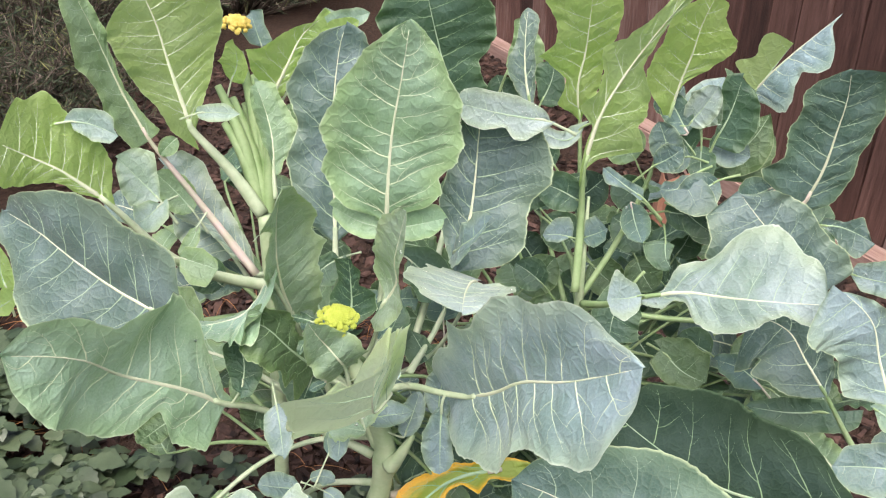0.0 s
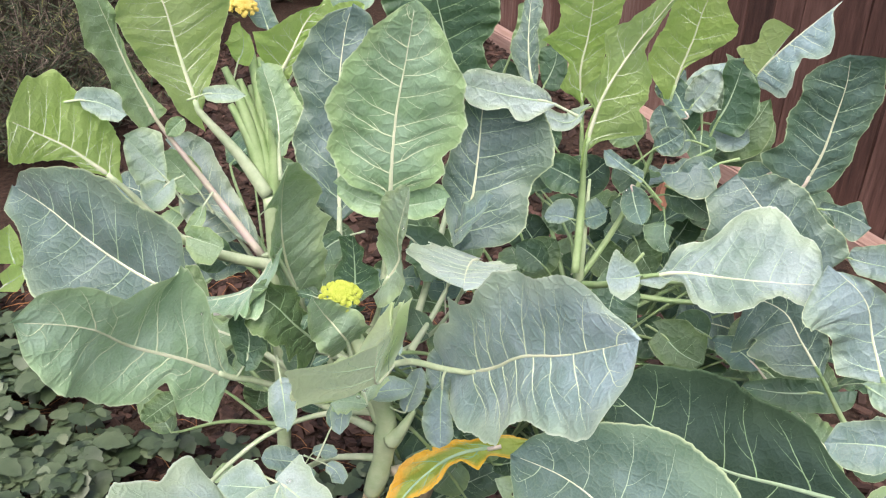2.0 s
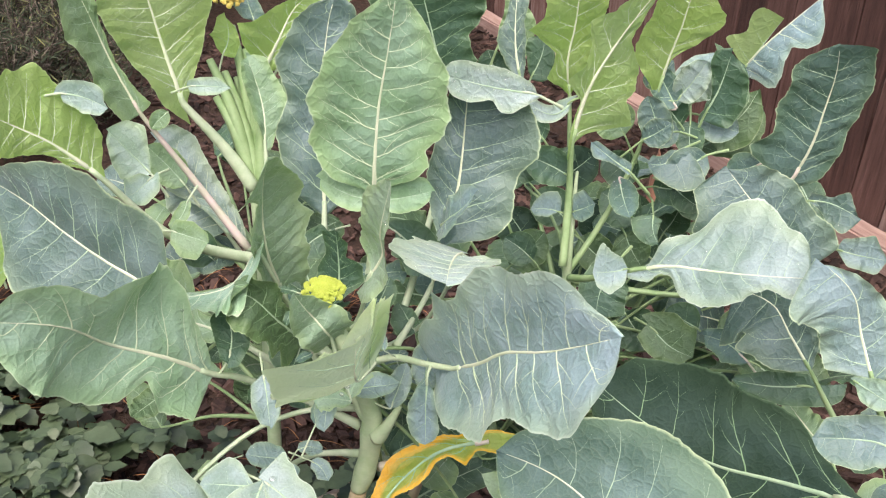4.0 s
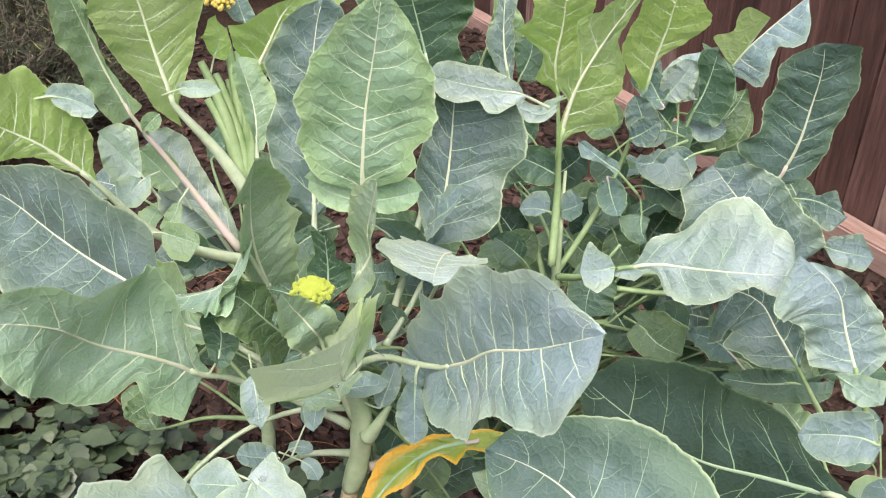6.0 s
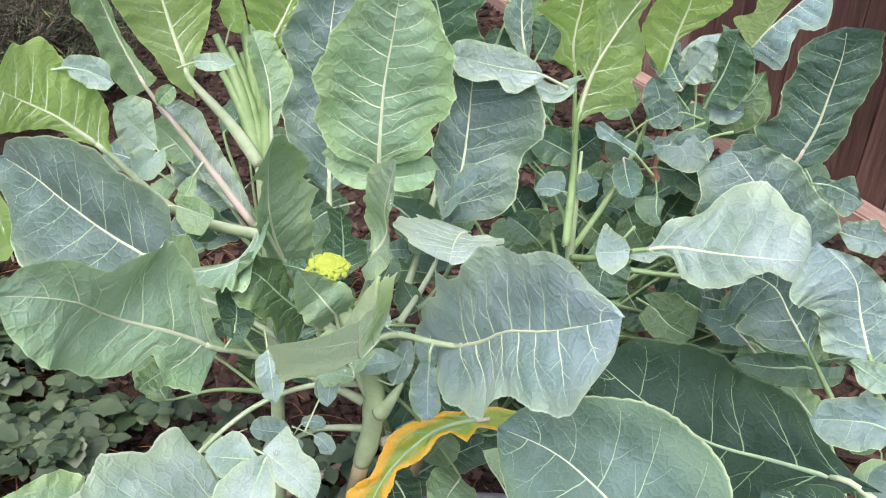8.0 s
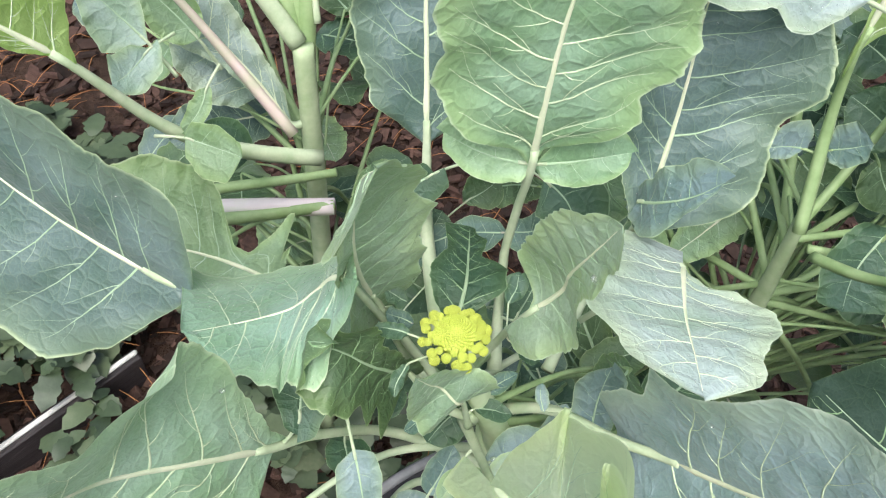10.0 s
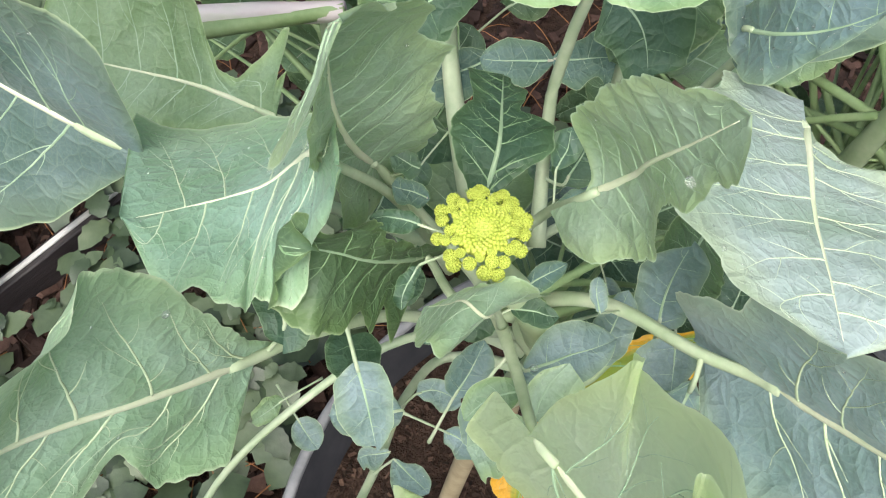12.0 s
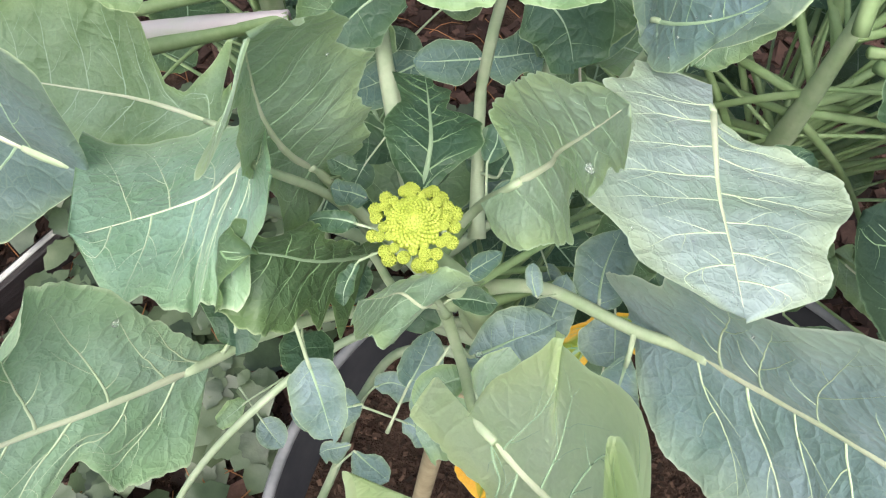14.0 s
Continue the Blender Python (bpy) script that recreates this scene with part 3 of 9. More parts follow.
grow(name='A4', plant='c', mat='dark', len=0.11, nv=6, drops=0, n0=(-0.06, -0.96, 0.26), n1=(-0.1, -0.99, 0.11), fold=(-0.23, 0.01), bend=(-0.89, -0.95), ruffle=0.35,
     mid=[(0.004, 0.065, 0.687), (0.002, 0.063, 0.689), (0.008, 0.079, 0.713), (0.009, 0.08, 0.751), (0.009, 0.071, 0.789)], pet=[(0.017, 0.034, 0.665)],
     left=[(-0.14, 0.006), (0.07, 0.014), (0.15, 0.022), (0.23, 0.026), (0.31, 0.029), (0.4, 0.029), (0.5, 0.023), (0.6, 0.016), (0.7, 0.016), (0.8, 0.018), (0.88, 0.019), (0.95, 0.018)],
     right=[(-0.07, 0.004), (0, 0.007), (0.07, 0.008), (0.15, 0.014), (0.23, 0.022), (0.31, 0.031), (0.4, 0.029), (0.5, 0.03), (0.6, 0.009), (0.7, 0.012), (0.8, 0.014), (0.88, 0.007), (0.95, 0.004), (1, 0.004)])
grow(name='A5', plant='c', mat='pale2', len=0.171, nv=6, drops=3, n0=(-0.61, -0.73, 0.29), n1=(-0.84, -0.49, -0.21), fold=(0.05, 0.45), bend=(-0.06, -0.13), ruffle=0.25,
     mid=[(0.05, 0.023, 0.753), (0.068, 0.013, 0.79), (0.068, -0.005, 0.829), (0.075, -0.022, 0.868), (0.083, -0.037, 0.906)], pet=[(0.002, 0.044, 0.632), (0.032, 0.055, 0.672)],
     left=[(0.07, 0.007), (0.15, 0.037), (0.23, 0.04), (0.31, 0.04), (0.4, 0.037), (0.5, 0.033), (0.6, 0.033), (0.7, 0.032), (0.8, 0.031), (0.88, 0.02), (0.95, 0.013), (1, 0.007)],
     right=[(-0.14, 0.02), (-0.07, 0.026), (0, 0.032), (0.07, 0.034), (0.15, 0.035), (0.23, 0.04), (0.31, 0.039), (0.4, 0.029), (0.5, 0.021), (0.6, 0.02), (0.7, 0.024), (0.8, 0.017), (0.88, 0.017), (0.95, 0.017), (1, 0.008)])
grow(name='A6', plant='c', mat='mint', len=0.154, nv=5, drops=200, n0=(-0.08, 0.52, 0.85), n1=(-0.11, -0.32, 0.94), fold=(-0.05, 0.36), bend=(2.53, 2.33), ruffle=0.35,
     mid=[(0.161, 0.066, 0.761), (0.152, 0.031, 0.78), (0.145, -0.008, 0.792), (0.142, -0.044, 0.804), (0.14, -0.077, 0.811)], pet=[(0.009, 0.062, 0.596), (0.105, 0.119, 0.613)],
     left=[(0.15, 0.004), (0.23, 0.014), (0.31, 0.031), (0.4, 0.047), (0.5, 0.055), (0.6, 0.055), (0.7, 0.048), (0.8, 0.04), (0.88, 0.039), (0.95, 0.032), (1, 0.007)],
     right=[(-0.14, 0.043), (-0.07, 0.043), (0, 0.045), (0.07, 0.053), (0.15, 0.061), (0.23, 0.058), (0.31, 0.052), (0.4, 0.053), (0.5, 0.063), (0.6, 0.071), (0.7, 0.069), (0.8, 0.052), (0.88, 0.046), (0.95, 0.019), (1, 0.008)])
grow(name='A7', plant='c', mat='frost', len=0.31, nv=6, drops=10, n0=(-0.67, -0.68, 0.3), n1=(-0.56, -0.67, 0.5), fold=(0.3, 0.39), bend=(0.5, 1.65), ruffle=0.35,
     mid=[(0.148, -0.039, 0.671), (0.176, -0.079, 0.71), (0.199, -0.122, 0.758), (0.235, -0.18, 0.805), (0.283, -0.238, 0.865)], pet=[(0.015, 0.03, 0.6), (0.071, 0.014, 0.644), (0.122, -0.024, 0.664)],
     left=[(-0.14, 0.045), (-0.07, 0.055), (0, 0.063), (0.07, 0.065), (0.15, 0.093), (0.23, 0.08), (0.31, 0.073), (0.4, 0.083), (0.5, 0.091), (0.6, 0.089), (0.7, 0.077), (0.8, 0.076), (0.88, 0.068), (0.95, 0.036), (1, 0.016)],
     right=[(-0.14, 0.019), (-0.07, 0.045), (0, 0.062), (0.07, 0.07), (0.15, 0.075), (0.23, 0.082), (0.31, 0.086), (0.4, 0.081), (0.5, 0.07), (0.6, 0.066), (0.7, 0.077), (0.8, 0.083), (0.88, 0.083), (0.95, 0.055), (1, 0.031)])
grow(name='A8', plant='c', mat='young', len=0.209, nv=5, drops=6, n0=(-0.84, 0.18, 0.52), n1=(-0.62, 0.44, 0.65), fold=(0.43, 0.45), bend=(0.3, 1.39), ruffle=0.35,
     mid=[(0.029, -0.092, 0.72), (0.056, -0.13, 0.737), (0.07, -0.152, 0.769), (0.056, -0.187, 0.774), (0.062, -0.222, 0.844)], pet=[(0.009, 0.018, 0.62), (0.021, -0.04, 0.662)],
     left=[(0, 0.033), (0.07, 0.054), (0.15, 0.077), (0.23, 0.077), (0.31, 0.076), (0.4, 0.061), (0.5, 0.085), (0.6, 0.083), (0.7, 0.08), (0.8, 0.067), (0.88, 0.052), (0.95, 0.031), (1, 0.009)],
     right=[(-0.14, 0.023), (0.15, 0.021), (0.23, 0.061), (0.31, 0.095), (0.4, 0.099), (0.5, 0.127), (0.6, 0.086), (0.7, 0.071), (0.8, 0.076), (0.88, 0.076), (0.95, 0.08), (1, 0.005)])
grow(name='A9', plant='c', mat='pale2', len=0.106, nv=6, drops=0, n0=(0.17, -0.98, -0.09), n1=(0.44, -0.9, -0.01), fold=(0.42, -0.03), bend=(-0.83, -0.8), ruffle=0.35,
     mid=[(0.007, -0.01, 0.692), (0.002, -0.027, 0.716), (-0.008, -0.024, 0.729), (-0.016, -0.036, 0.752), (-0.023, -0.049, 0.779)], pet=[(0.012, 0, 0.64)],
     left=[(-0.14, 0.022), (-0.07, 0.029), (0, 0.025), (0.07, 0.026), (0.15, 0.027), (0.23, 0.028), (0.31, 0.033), (0.4, 0.027), (0.5, 0.031), (0.6, 0.028), (0.7, 0.024), (0.8, 0.02), (0.88, 0.015), (0.95, 0.011), (1, 0.013)],
     right=[(-0.14, 0.013), (-0.07, 0.015), (0, 0.017), (0.07, 0.02), (0.15, 0.035), (0.23, 0.029), (0.31, 0.034), (0.4, 0.031), (0.5, 0.026), (0.6, 0.022), (0.7, 0.019), (0.8, 0.016), (0.88, 0.009)])
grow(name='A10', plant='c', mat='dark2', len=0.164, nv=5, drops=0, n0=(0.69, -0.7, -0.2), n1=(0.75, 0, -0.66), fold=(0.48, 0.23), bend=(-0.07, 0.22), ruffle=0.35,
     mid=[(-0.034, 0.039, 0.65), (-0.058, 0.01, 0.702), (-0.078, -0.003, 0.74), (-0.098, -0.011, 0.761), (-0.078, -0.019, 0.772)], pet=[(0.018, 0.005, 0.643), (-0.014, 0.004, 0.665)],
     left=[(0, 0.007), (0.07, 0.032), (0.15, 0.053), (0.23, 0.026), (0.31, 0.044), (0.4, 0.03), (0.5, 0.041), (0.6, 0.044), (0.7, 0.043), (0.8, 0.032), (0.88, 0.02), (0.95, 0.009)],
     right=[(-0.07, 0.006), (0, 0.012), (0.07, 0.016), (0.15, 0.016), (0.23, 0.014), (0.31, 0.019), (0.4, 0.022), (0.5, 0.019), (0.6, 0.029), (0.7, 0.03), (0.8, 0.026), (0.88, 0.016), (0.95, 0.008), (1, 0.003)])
grow(name='B1', plant='c', mat='sage', len=0.167, nv=4, drops=240, n0=(-0.96, 0.27, 0.11), n1=(-0.36, 0.31, 0.88), fold=(-0.18, 0.05), bend=(-1.81, -0.94), ruffle=0.35,
     mid=[(-0.072, 0.017, 0.794), (-0.085, 0.033, 0.774), (-0.098, 0.043, 0.749), (-0.124, 0.042, 0.724), (-0.193, 0.023, 0.721)], pet=[(-0.022, 0.055, 0.6), (-0.05, 0.06, 0.68)],
     left=[(-0.14, 0.005), (-0.07, 0.028), (0, 0.045), (0.07, 0.067), (0.15, 0.076), (0.23, 0.075), (0.31, 0.075), (0.4, 0.078), (0.5, 0.081), (0.6, 0.082), (0.7, 0.078), (0.8, 0.062), (0.88, 0.066), (0.95, 0.038), (1, 0.006)],
     right=[(-0.07, 0.005), (0, 0.013), (0.07, 0.025), (0.15, 0.034), (0.23, 0.038), (0.31, 0.041), (0.4, 0.046), (0.5, 0.062), (0.6, 0.092), (0.7, 0.106), (0.8, 0.112), (0.88, 0.115), (0.95, 0.116), (1, 0.122)])
grow(name='B11', plant='l', mat='green', len=0.222, nv=5, drops=4, n0=(-0.11, -0.45, 0.89), n1=(0.17, -0.57, 0.8), fold=(0.1, 0.1), bend=(0.5, 0.5),
     mid=[(-0.191, 0.248, 0.503), (-0.236, 0.267, 0.506), (-0.274, 0.281, 0.506), (-0.338, 0.289, 0.518), (-0.403, 0.295, 0.534)], pet=[(-0.071, 0.241, 0.413), (-0.14, 0.246, 0.463)],
     left=[(0.07, 0.021), (0.29, 0.045), (0.56, 0.057), (0.77, 0.066), (1.04, 0.057)],
     right=[(-0.01, 0.059), (0, 0.017), (0.04, 0.076), (0.08, 0.074), (0.11, 0.046), (0.18, 0.017), (0.27, 0.021), (0.34, 0.045), (0.41, 0.068), (0.49, 0.093), (0.77, 0.094), (0.95, 0.071)])
grow(name='A14', plant='c', mat='jade', len=0.261, nv=7, drops=8, n0=(0.05, -1, -0.06), n1=(-0.03, -0.98, -0.2), fold=(0.12, 0.12), bend=(0.6, 0.6), ruffle=0.35,
     mid=[(0.052, 0.114, 0.802), (0.056, 0.11, 0.867), (0.063, 0.109, 0.932), (0.075, 0.106, 0.996), (0.086, 0.097, 1.06)], pet=[(0.034, 0.059, 0.628), (0.039, 0.126, 0.687), (0.046, 0.128, 0.746)],
     left=[(0.07, 0.011), (0.15, 0.05), (0.23, 0.067), (0.31, 0.079), (0.4, 0.071), (0.5, 0.086), (0.6, 0.071), (0.7, 0.069), (0.8, 0.051), (0.88, 0.043), (0.95, 0.023), (1, 0.007)],
     right=[(0.07, 0.007), (0.15, 0.048), (0.23, 0.065), (0.31, 0.058), (0.4, 0.076), (0.5, 0.084), (0.6, 0.075), (0.7, 0.072), (0.8, 0.052), (0.88, 0.04), (0.95, 0.021), (1, 0.007)])
grow(name='A15', plant='c', mat='slate', len=0.211, nv=6, drops=60, n0=(-0.01, -0.87, 0.5), n1=(-0.11, -0.87, -0.47), fold=(0.1, 0.1), bend=(0.5, 0.5), ruffle=0.35,
     mid=[(0.142, 0.117, 0.761), (0.154, 0.143, 0.806), (0.16, 0.158, 0.855), (0.164, 0.17, 0.907), (0.167, 0.153, 0.956)], pet=[(0.077, 0.061, 0.626), (0.12, 0.13, 0.668)],
     left=[(-0.07, 0.007), (0, 0.016), (0.07, 0.025), (0.15, 0.033), (0.23, 0.038), (0.31, 0.04), (0.4, 0.039), (0.5, 0.035), (0.6, 0.029), (0.7, 0.025), (0.8, 0.022), (0.88, 0.021), (0.95, 0.023), (1, 0.024)],
     right=[(-0.07, 0.006), (0, 0.045), (0.07, 0.065), (0.15, 0.073), (0.23, 0.072), (0.31, 0.069), (0.4, 0.072), (0.5, 0.093), (0.6, 0.094), (0.7, 0.087), (0.8, 0.079), (0.88, 0.073), (0.95, 0.07), (1, 0.067)])
grow(name='c_lf1', plant='c', mat='blue', len=0.089, nv=3, drops=0, n0=(-0.01, -0.98, 0.2), n1=(0.03, -0.95, 0.31), fold=(0.15, 0.15), bend=(1, 1),
     mid=[(0.119, -0.038, 0.66), (0.117, -0.047, 0.618), (0.117, -0.061, 0.574)], pet=[],
     left=[(0.22, 0.008), (0.55, 0.014), (0.8, 0.016), (0.97, 0.009)],
     right=[(0.15, 0.011), (0.39, 0.02), (0.63, 0.023), (0.88, 0.016), (0.99, 0.007)])
grow(name='c_lf3', plant='c', mat='blue', len=0.046, nv=2, drops=0, n0=(0.13, -0.75, 0.65), n1=(0.13, -0.73, 0.67), fold=(0.15, 0.15), bend=(1, 1),
     mid=[(0.003, -0.034, 0.631), (0.001, -0.049, 0.614), (-0.001, -0.065, 0.597)], pet=[],
     left=[(-0.05, 0.011), (0.23, 0.012), (0.75, 0.009)],
     right=[(0.07, 0.011), (0.5, 0.015), (0.91, 0.01)])
grow(name='c_lf4', plant='c', mat='blue', len=0.061, nv=2, drops=0, n0=(0.19, -0.76, 0.63), n1=(0.19, -0.73, 0.66), fold=(0.15, 0.15), bend=(1, 1),
     mid=[(-0.072, -0.03, 0.654), (-0.067, -0.046, 0.634), (-0.062, -0.068, 0.608)], pet=[],
     left=[(0.05, 0.014), (0.38, 0.017), (0.79, 0.013), (1.05, 0.003)],
     right=[(0.16, 0.017), (0.61, 0.019), (0.96, 0.01)])
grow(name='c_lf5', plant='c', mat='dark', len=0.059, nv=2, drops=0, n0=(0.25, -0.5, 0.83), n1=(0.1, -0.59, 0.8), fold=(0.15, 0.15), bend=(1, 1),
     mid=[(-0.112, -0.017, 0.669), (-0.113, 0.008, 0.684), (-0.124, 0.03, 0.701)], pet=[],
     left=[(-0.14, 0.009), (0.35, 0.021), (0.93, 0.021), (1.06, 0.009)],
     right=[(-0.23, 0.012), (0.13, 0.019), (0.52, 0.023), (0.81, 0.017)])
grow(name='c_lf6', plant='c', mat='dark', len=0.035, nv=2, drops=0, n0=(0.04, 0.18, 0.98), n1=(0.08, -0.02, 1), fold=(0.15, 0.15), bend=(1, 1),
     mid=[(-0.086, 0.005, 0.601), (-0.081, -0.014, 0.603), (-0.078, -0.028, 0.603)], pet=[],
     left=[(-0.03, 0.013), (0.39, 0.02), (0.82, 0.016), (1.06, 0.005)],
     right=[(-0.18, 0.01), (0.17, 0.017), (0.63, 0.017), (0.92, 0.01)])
grow(name='c_lf7', plant='c', mat='blue', len=0.053, nv=2, drops=3, n0=(0.3, -0.24, 0.92), n1=(0.33, -0.26, 0.91), fold=(0.15, 0.15), bend=(1, 1),
     mid=[(-0.057, -0.015, 0.505), (-0.08, -0.02, 0.511), (-0.107, -0.024, 0.52)], pet=[],
     left=[(0.07, 0.009), (0.28, 0.015), (0.57, 0.018), (0.87, 0.014), (1.02, 0.005)],
     right=[(0.13, 0.013), (0.46, 0.02), (0.8, 0.019), (1.01, 0.009)])
grow(name='c_lf8', plant='c', mat='blue', len=0.034, nv=2, drops=0, n0=(-0.24, -0.41, 0.88), n1=(-0.17, -0.18, 0.97), fold=(0.15, 0.15), bend=(1, 1),
     mid=[(-0.048, -0.003, 0.508), (-0.034, -0.001, 0.512), (-0.017, -0.009, 0.514)], pet=[],
     left=[(0.13, 0.008), (0.43, 0.009), (0.75, 0.009), (1.04, 0.004)],
     right=[(0.12, 0.007), (0.81, 0.014), (1.1, 0.006)])
grow(name='c_lf10', plant='c', mat='blue', len=0.069, nv=3, drops=10, n0=(-0.23, -0.85, 0.47), n1=(-0.44, -0.76, 0.48), fold=(0.15, 0.15), bend=(1, 1),
     mid=[(0.115, 0.021, 0.588), (0.117, 0.036, 0.617), (0.126, 0.05, 0.649)], pet=[],
     left=[(0.09, 0.01), (0.29, 0.018), (0.62, 0.022), (0.85, 0.014)],
     right=[(0, 0.009), (0.15, 0.016), (0.5, 0.019), (0.9, 0.018), (1.07, 0.01)])
grow(name='c_lf11', plant='c', mat='blue', len=0.032, nv=2, drops=0, n0=(-0.2, -0.35, 0.91), n1=(-0.2, -0.32, 0.93), fold=(0.15, 0.15), bend=(1, 1),
     mid=[(0.126, 0.012, 0.587), (0.125, -0.001, 0.582), (0.123, -0.018, 0.576)], pet=[],
     left=[(0.03, 0.009), (0.4, 0.016), (0.86, 0.007)],
     right=[(-0.08, 0.013), (0.22, 0.025), (0.64, 0.025), (0.96, 0.015)])
grow(name='c_lf15', plant='c', mat='darkblue', len=0.051, nv=3, drops=0, n0=(-0.16, -0.62, 0.77), n1=(-0.16, -0.66, 0.74), fold=(0.15, 0.15), bend=(1, 1),
     mid=[(0.121, 0.227, 0.593), (0.12, 0.243, 0.606), (0.114, 0.266, 0.625)], pet=[],
     left=[(-0.04, 0.021), (0.4, 0.03), (0.88, 0.031), (1.09, 0.021)],
     right=[(0, 0.017), (0.22, 0.037), (0.5, 0.054), (0.78, 0.052), (1.07, 0.022)])
grow(name='c_lf16', plant='c', mat='blue', len=0.098, nv=4, drops=40, n0=(-0.95, 0.02, 0.31), n1=(-0.8, -0.55, 0.24), fold=(0.15, 0.15), bend=(1, 1),
     mid=[(0.134, 0.116, 0.77), (0.143, 0.092, 0.794), (0.158, 0.077, 0.815), (0.173, 0.066, 0.842)], pet=[],
     left=[(-0.26, 0.003), (0.36, 0.024), (0.85, 0.024), (1.06, 0.008)],
     right=[(-0.22, 0.006), (0.02, 0.015), (0.18, 0.025), (0.37, 0.026), (0.52, 0.015), (0.66, 0.01), (0.88, 0.003)])
grow(name='c_lf17', plant='c', mat='dark', len=0.032, nv=2, drops=0, n0=(-0.09, -0.54, 0.84), n1=(-0.05, -0.53, 0.85), fold=(0.15, 0.15), bend=(1, 1),
     mid=[(0.06, 0.124, 0.633), (0.047, 0.121, 0.63), (0.03, 0.115, 0.626)], pet=[],
     left=[(0.09, 0.013), (0.51, 0.017), (0.94, 0.009)],
     right=[(-0.13, 0.011), (0.15, 0.019), (0.43, 0.016), (0.9, 0.007)])
grow(name='c_lf18', plant='c', mat='dark', len=0.043, nv=2, drops=0, n0=(0.27, 0.04, 0.96), n1=(0.34, -0.13, 0.93), fold=(0.15, 0.15), bend=(1, 1),
     mid=[(-0.066, 0.107, 0.625), (-0.07, 0.088, 0.626), (-0.08, 0.066, 0.627)], pet=[],
     left=[(0.14, 0.011), (0.52, 0.013), (0.79, 0.007)],
     right=[(0.06, 0.005), (0.57, 0.015), (1.1, 0.018)])
grow(name='yel', plant='c', mat='yellow', len=0.258, nv=4, drops=0, n0=(0.26, -0.57, 0.78), n1=(-0.15, -0.67, 0.72), fold=(0.03, 0.14), bend=(0.96, 0.99), ruffle=0.35,
     mid=[(0.201, 0.064, 0.461), (0.134, 0.05, 0.455), (0.082, 0.021, 0.43), (0.046, -0.013, 0.394), (0.03, -0.054, 0.35)], pet=[(0.05, 0.039, 0.437), (0.124, 0.093, 0.417)],
     left=[(-0.14, 0.012), (-0.07, 0.017), (0, 0.015), (0.07, 0.01), (0.15, 0.03), (0.23, 0.009), (0.31, 0.01), (0.4, 0.019), (0.5, 0.02), (0.6, 0.008), (0.7, 0.017), (0.8, 0.018), (0.88, 0.009), (0.95, 0.007), (1, 0.006)],
     right=[(-0.14, 0.006), (-0.07, 0.013), (0, 0.016), (0.07, 0.016), (0.15, 0.014), (0.23, 0.018), (0.31, 0.022), (0.4, 0.03), (0.5, 0.033), (0.6, 0.024), (0.7, 0.017), (0.8, 0.036), (0.88, 0.029), (0.95, 0.02), (1, 0.007)])
grow(name='low1', plant='c', mat='dark', len=0.155, nv=4, drops=0, n0=(0.03, -0.69, 0.73), n1=(-0.04, -0.71, 0.7), fold=(0.15, 0.15), bend=(1, 1),
     mid=[(0.08, 0.21, 0.181), (0.135, 0.233, 0.202), (0.219, 0.257, 0.23)], pet=[(0.038, 0.146, 0.194)],
     left=[(0.22, 0.025), (0.45, 0.039), (0.75, 0.03), (1.03, 0.013)],
     right=[(0.04, 0.019), (0.25, 0.03), (0.58, 0.036), (0.86, 0.032), (1.06, 0.014)])
grow(name='F1', plant='c', mat='pale', len=0.227, nv=5, drops=12, n0=(0.27, -0.39, 0.88), n1=(0.16, -0.26, 0.95), fold=(0.03, 0.33), bend=(0.96, 1.31), ruffle=0.35,
     mid=[(-0.121, -0.157, 0.542), (-0.15, -0.198, 0.559), (-0.183, -0.245, 0.568), (-0.216, -0.29, 0.586), (-0.243, -0.334, 0.61)], pet=[(0.038, 0.03, 0.47), (-0.03, 0.045, 0.455), (-0.06, 0.002, 0.476), (-0.074, -0.06, 0.51), (-0.095, -0.115, 0.528)],
     left=[(0.07, 0.005), (0.15, 0.024), (0.23, 0.035), (0.31, 0.041), (0.4, 0.053), (0.5, 0.058), (0.6, 0.052), (0.7, 0.041), (0.8, 0.03), (0.88, 0.02), (0.95, 0.01)],
     right=[(-0.07, 0.014), (0, 0.055), (0.07, 0.088), (0.15, 0.089), (0.23, 0.075), (0.31, 0.089), (0.4, 0.097), (0.5, 0.088), (0.6, 0.075), (0.7, 0.068), (0.8, 0.064), (0.88, 0.026), (0.95, 0.012)])
grow(name='F1a', plant='c', mat='pale', len=0.057, nv=3, drops=4, n0=(0.18, -0.52, 0.83), n1=(0.18, -0.52, 0.83), fold=(0.15, 0.15), bend=(1, 1), ruffle=0.35,
     mid=[(-0.076, -0.129, 0.575), (-0.09, -0.129, 0.576), (-0.105, -0.129, 0.577), (-0.119, -0.129, 0.578), (-0.133, -0.129, 0.578)], pet=[],
     left=[(-0.07, 0.004), (0, 0.011), (0.07, 0.019), (0.15, 0.022), (0.23, 0.02), (0.31, 0.019), (0.4, 0.02), (0.5, 0.022), (0.6, 0.024), (0.7, 0.02), (0.8, 0.014), (0.88, 0.009), (0.95, 0.004)],
     right=[(-0.07, 0.002), (0, 0.006), (0.07, 0.011), (0.15, 0.018), (0.23, 0.025), (0.31, 0.028), (0.4, 0.03), (0.5, 0.031), (0.6, 0.028), (0.7, 0.022), (0.8, 0.017), (0.88, 0.013), (0.95, 0.007)])
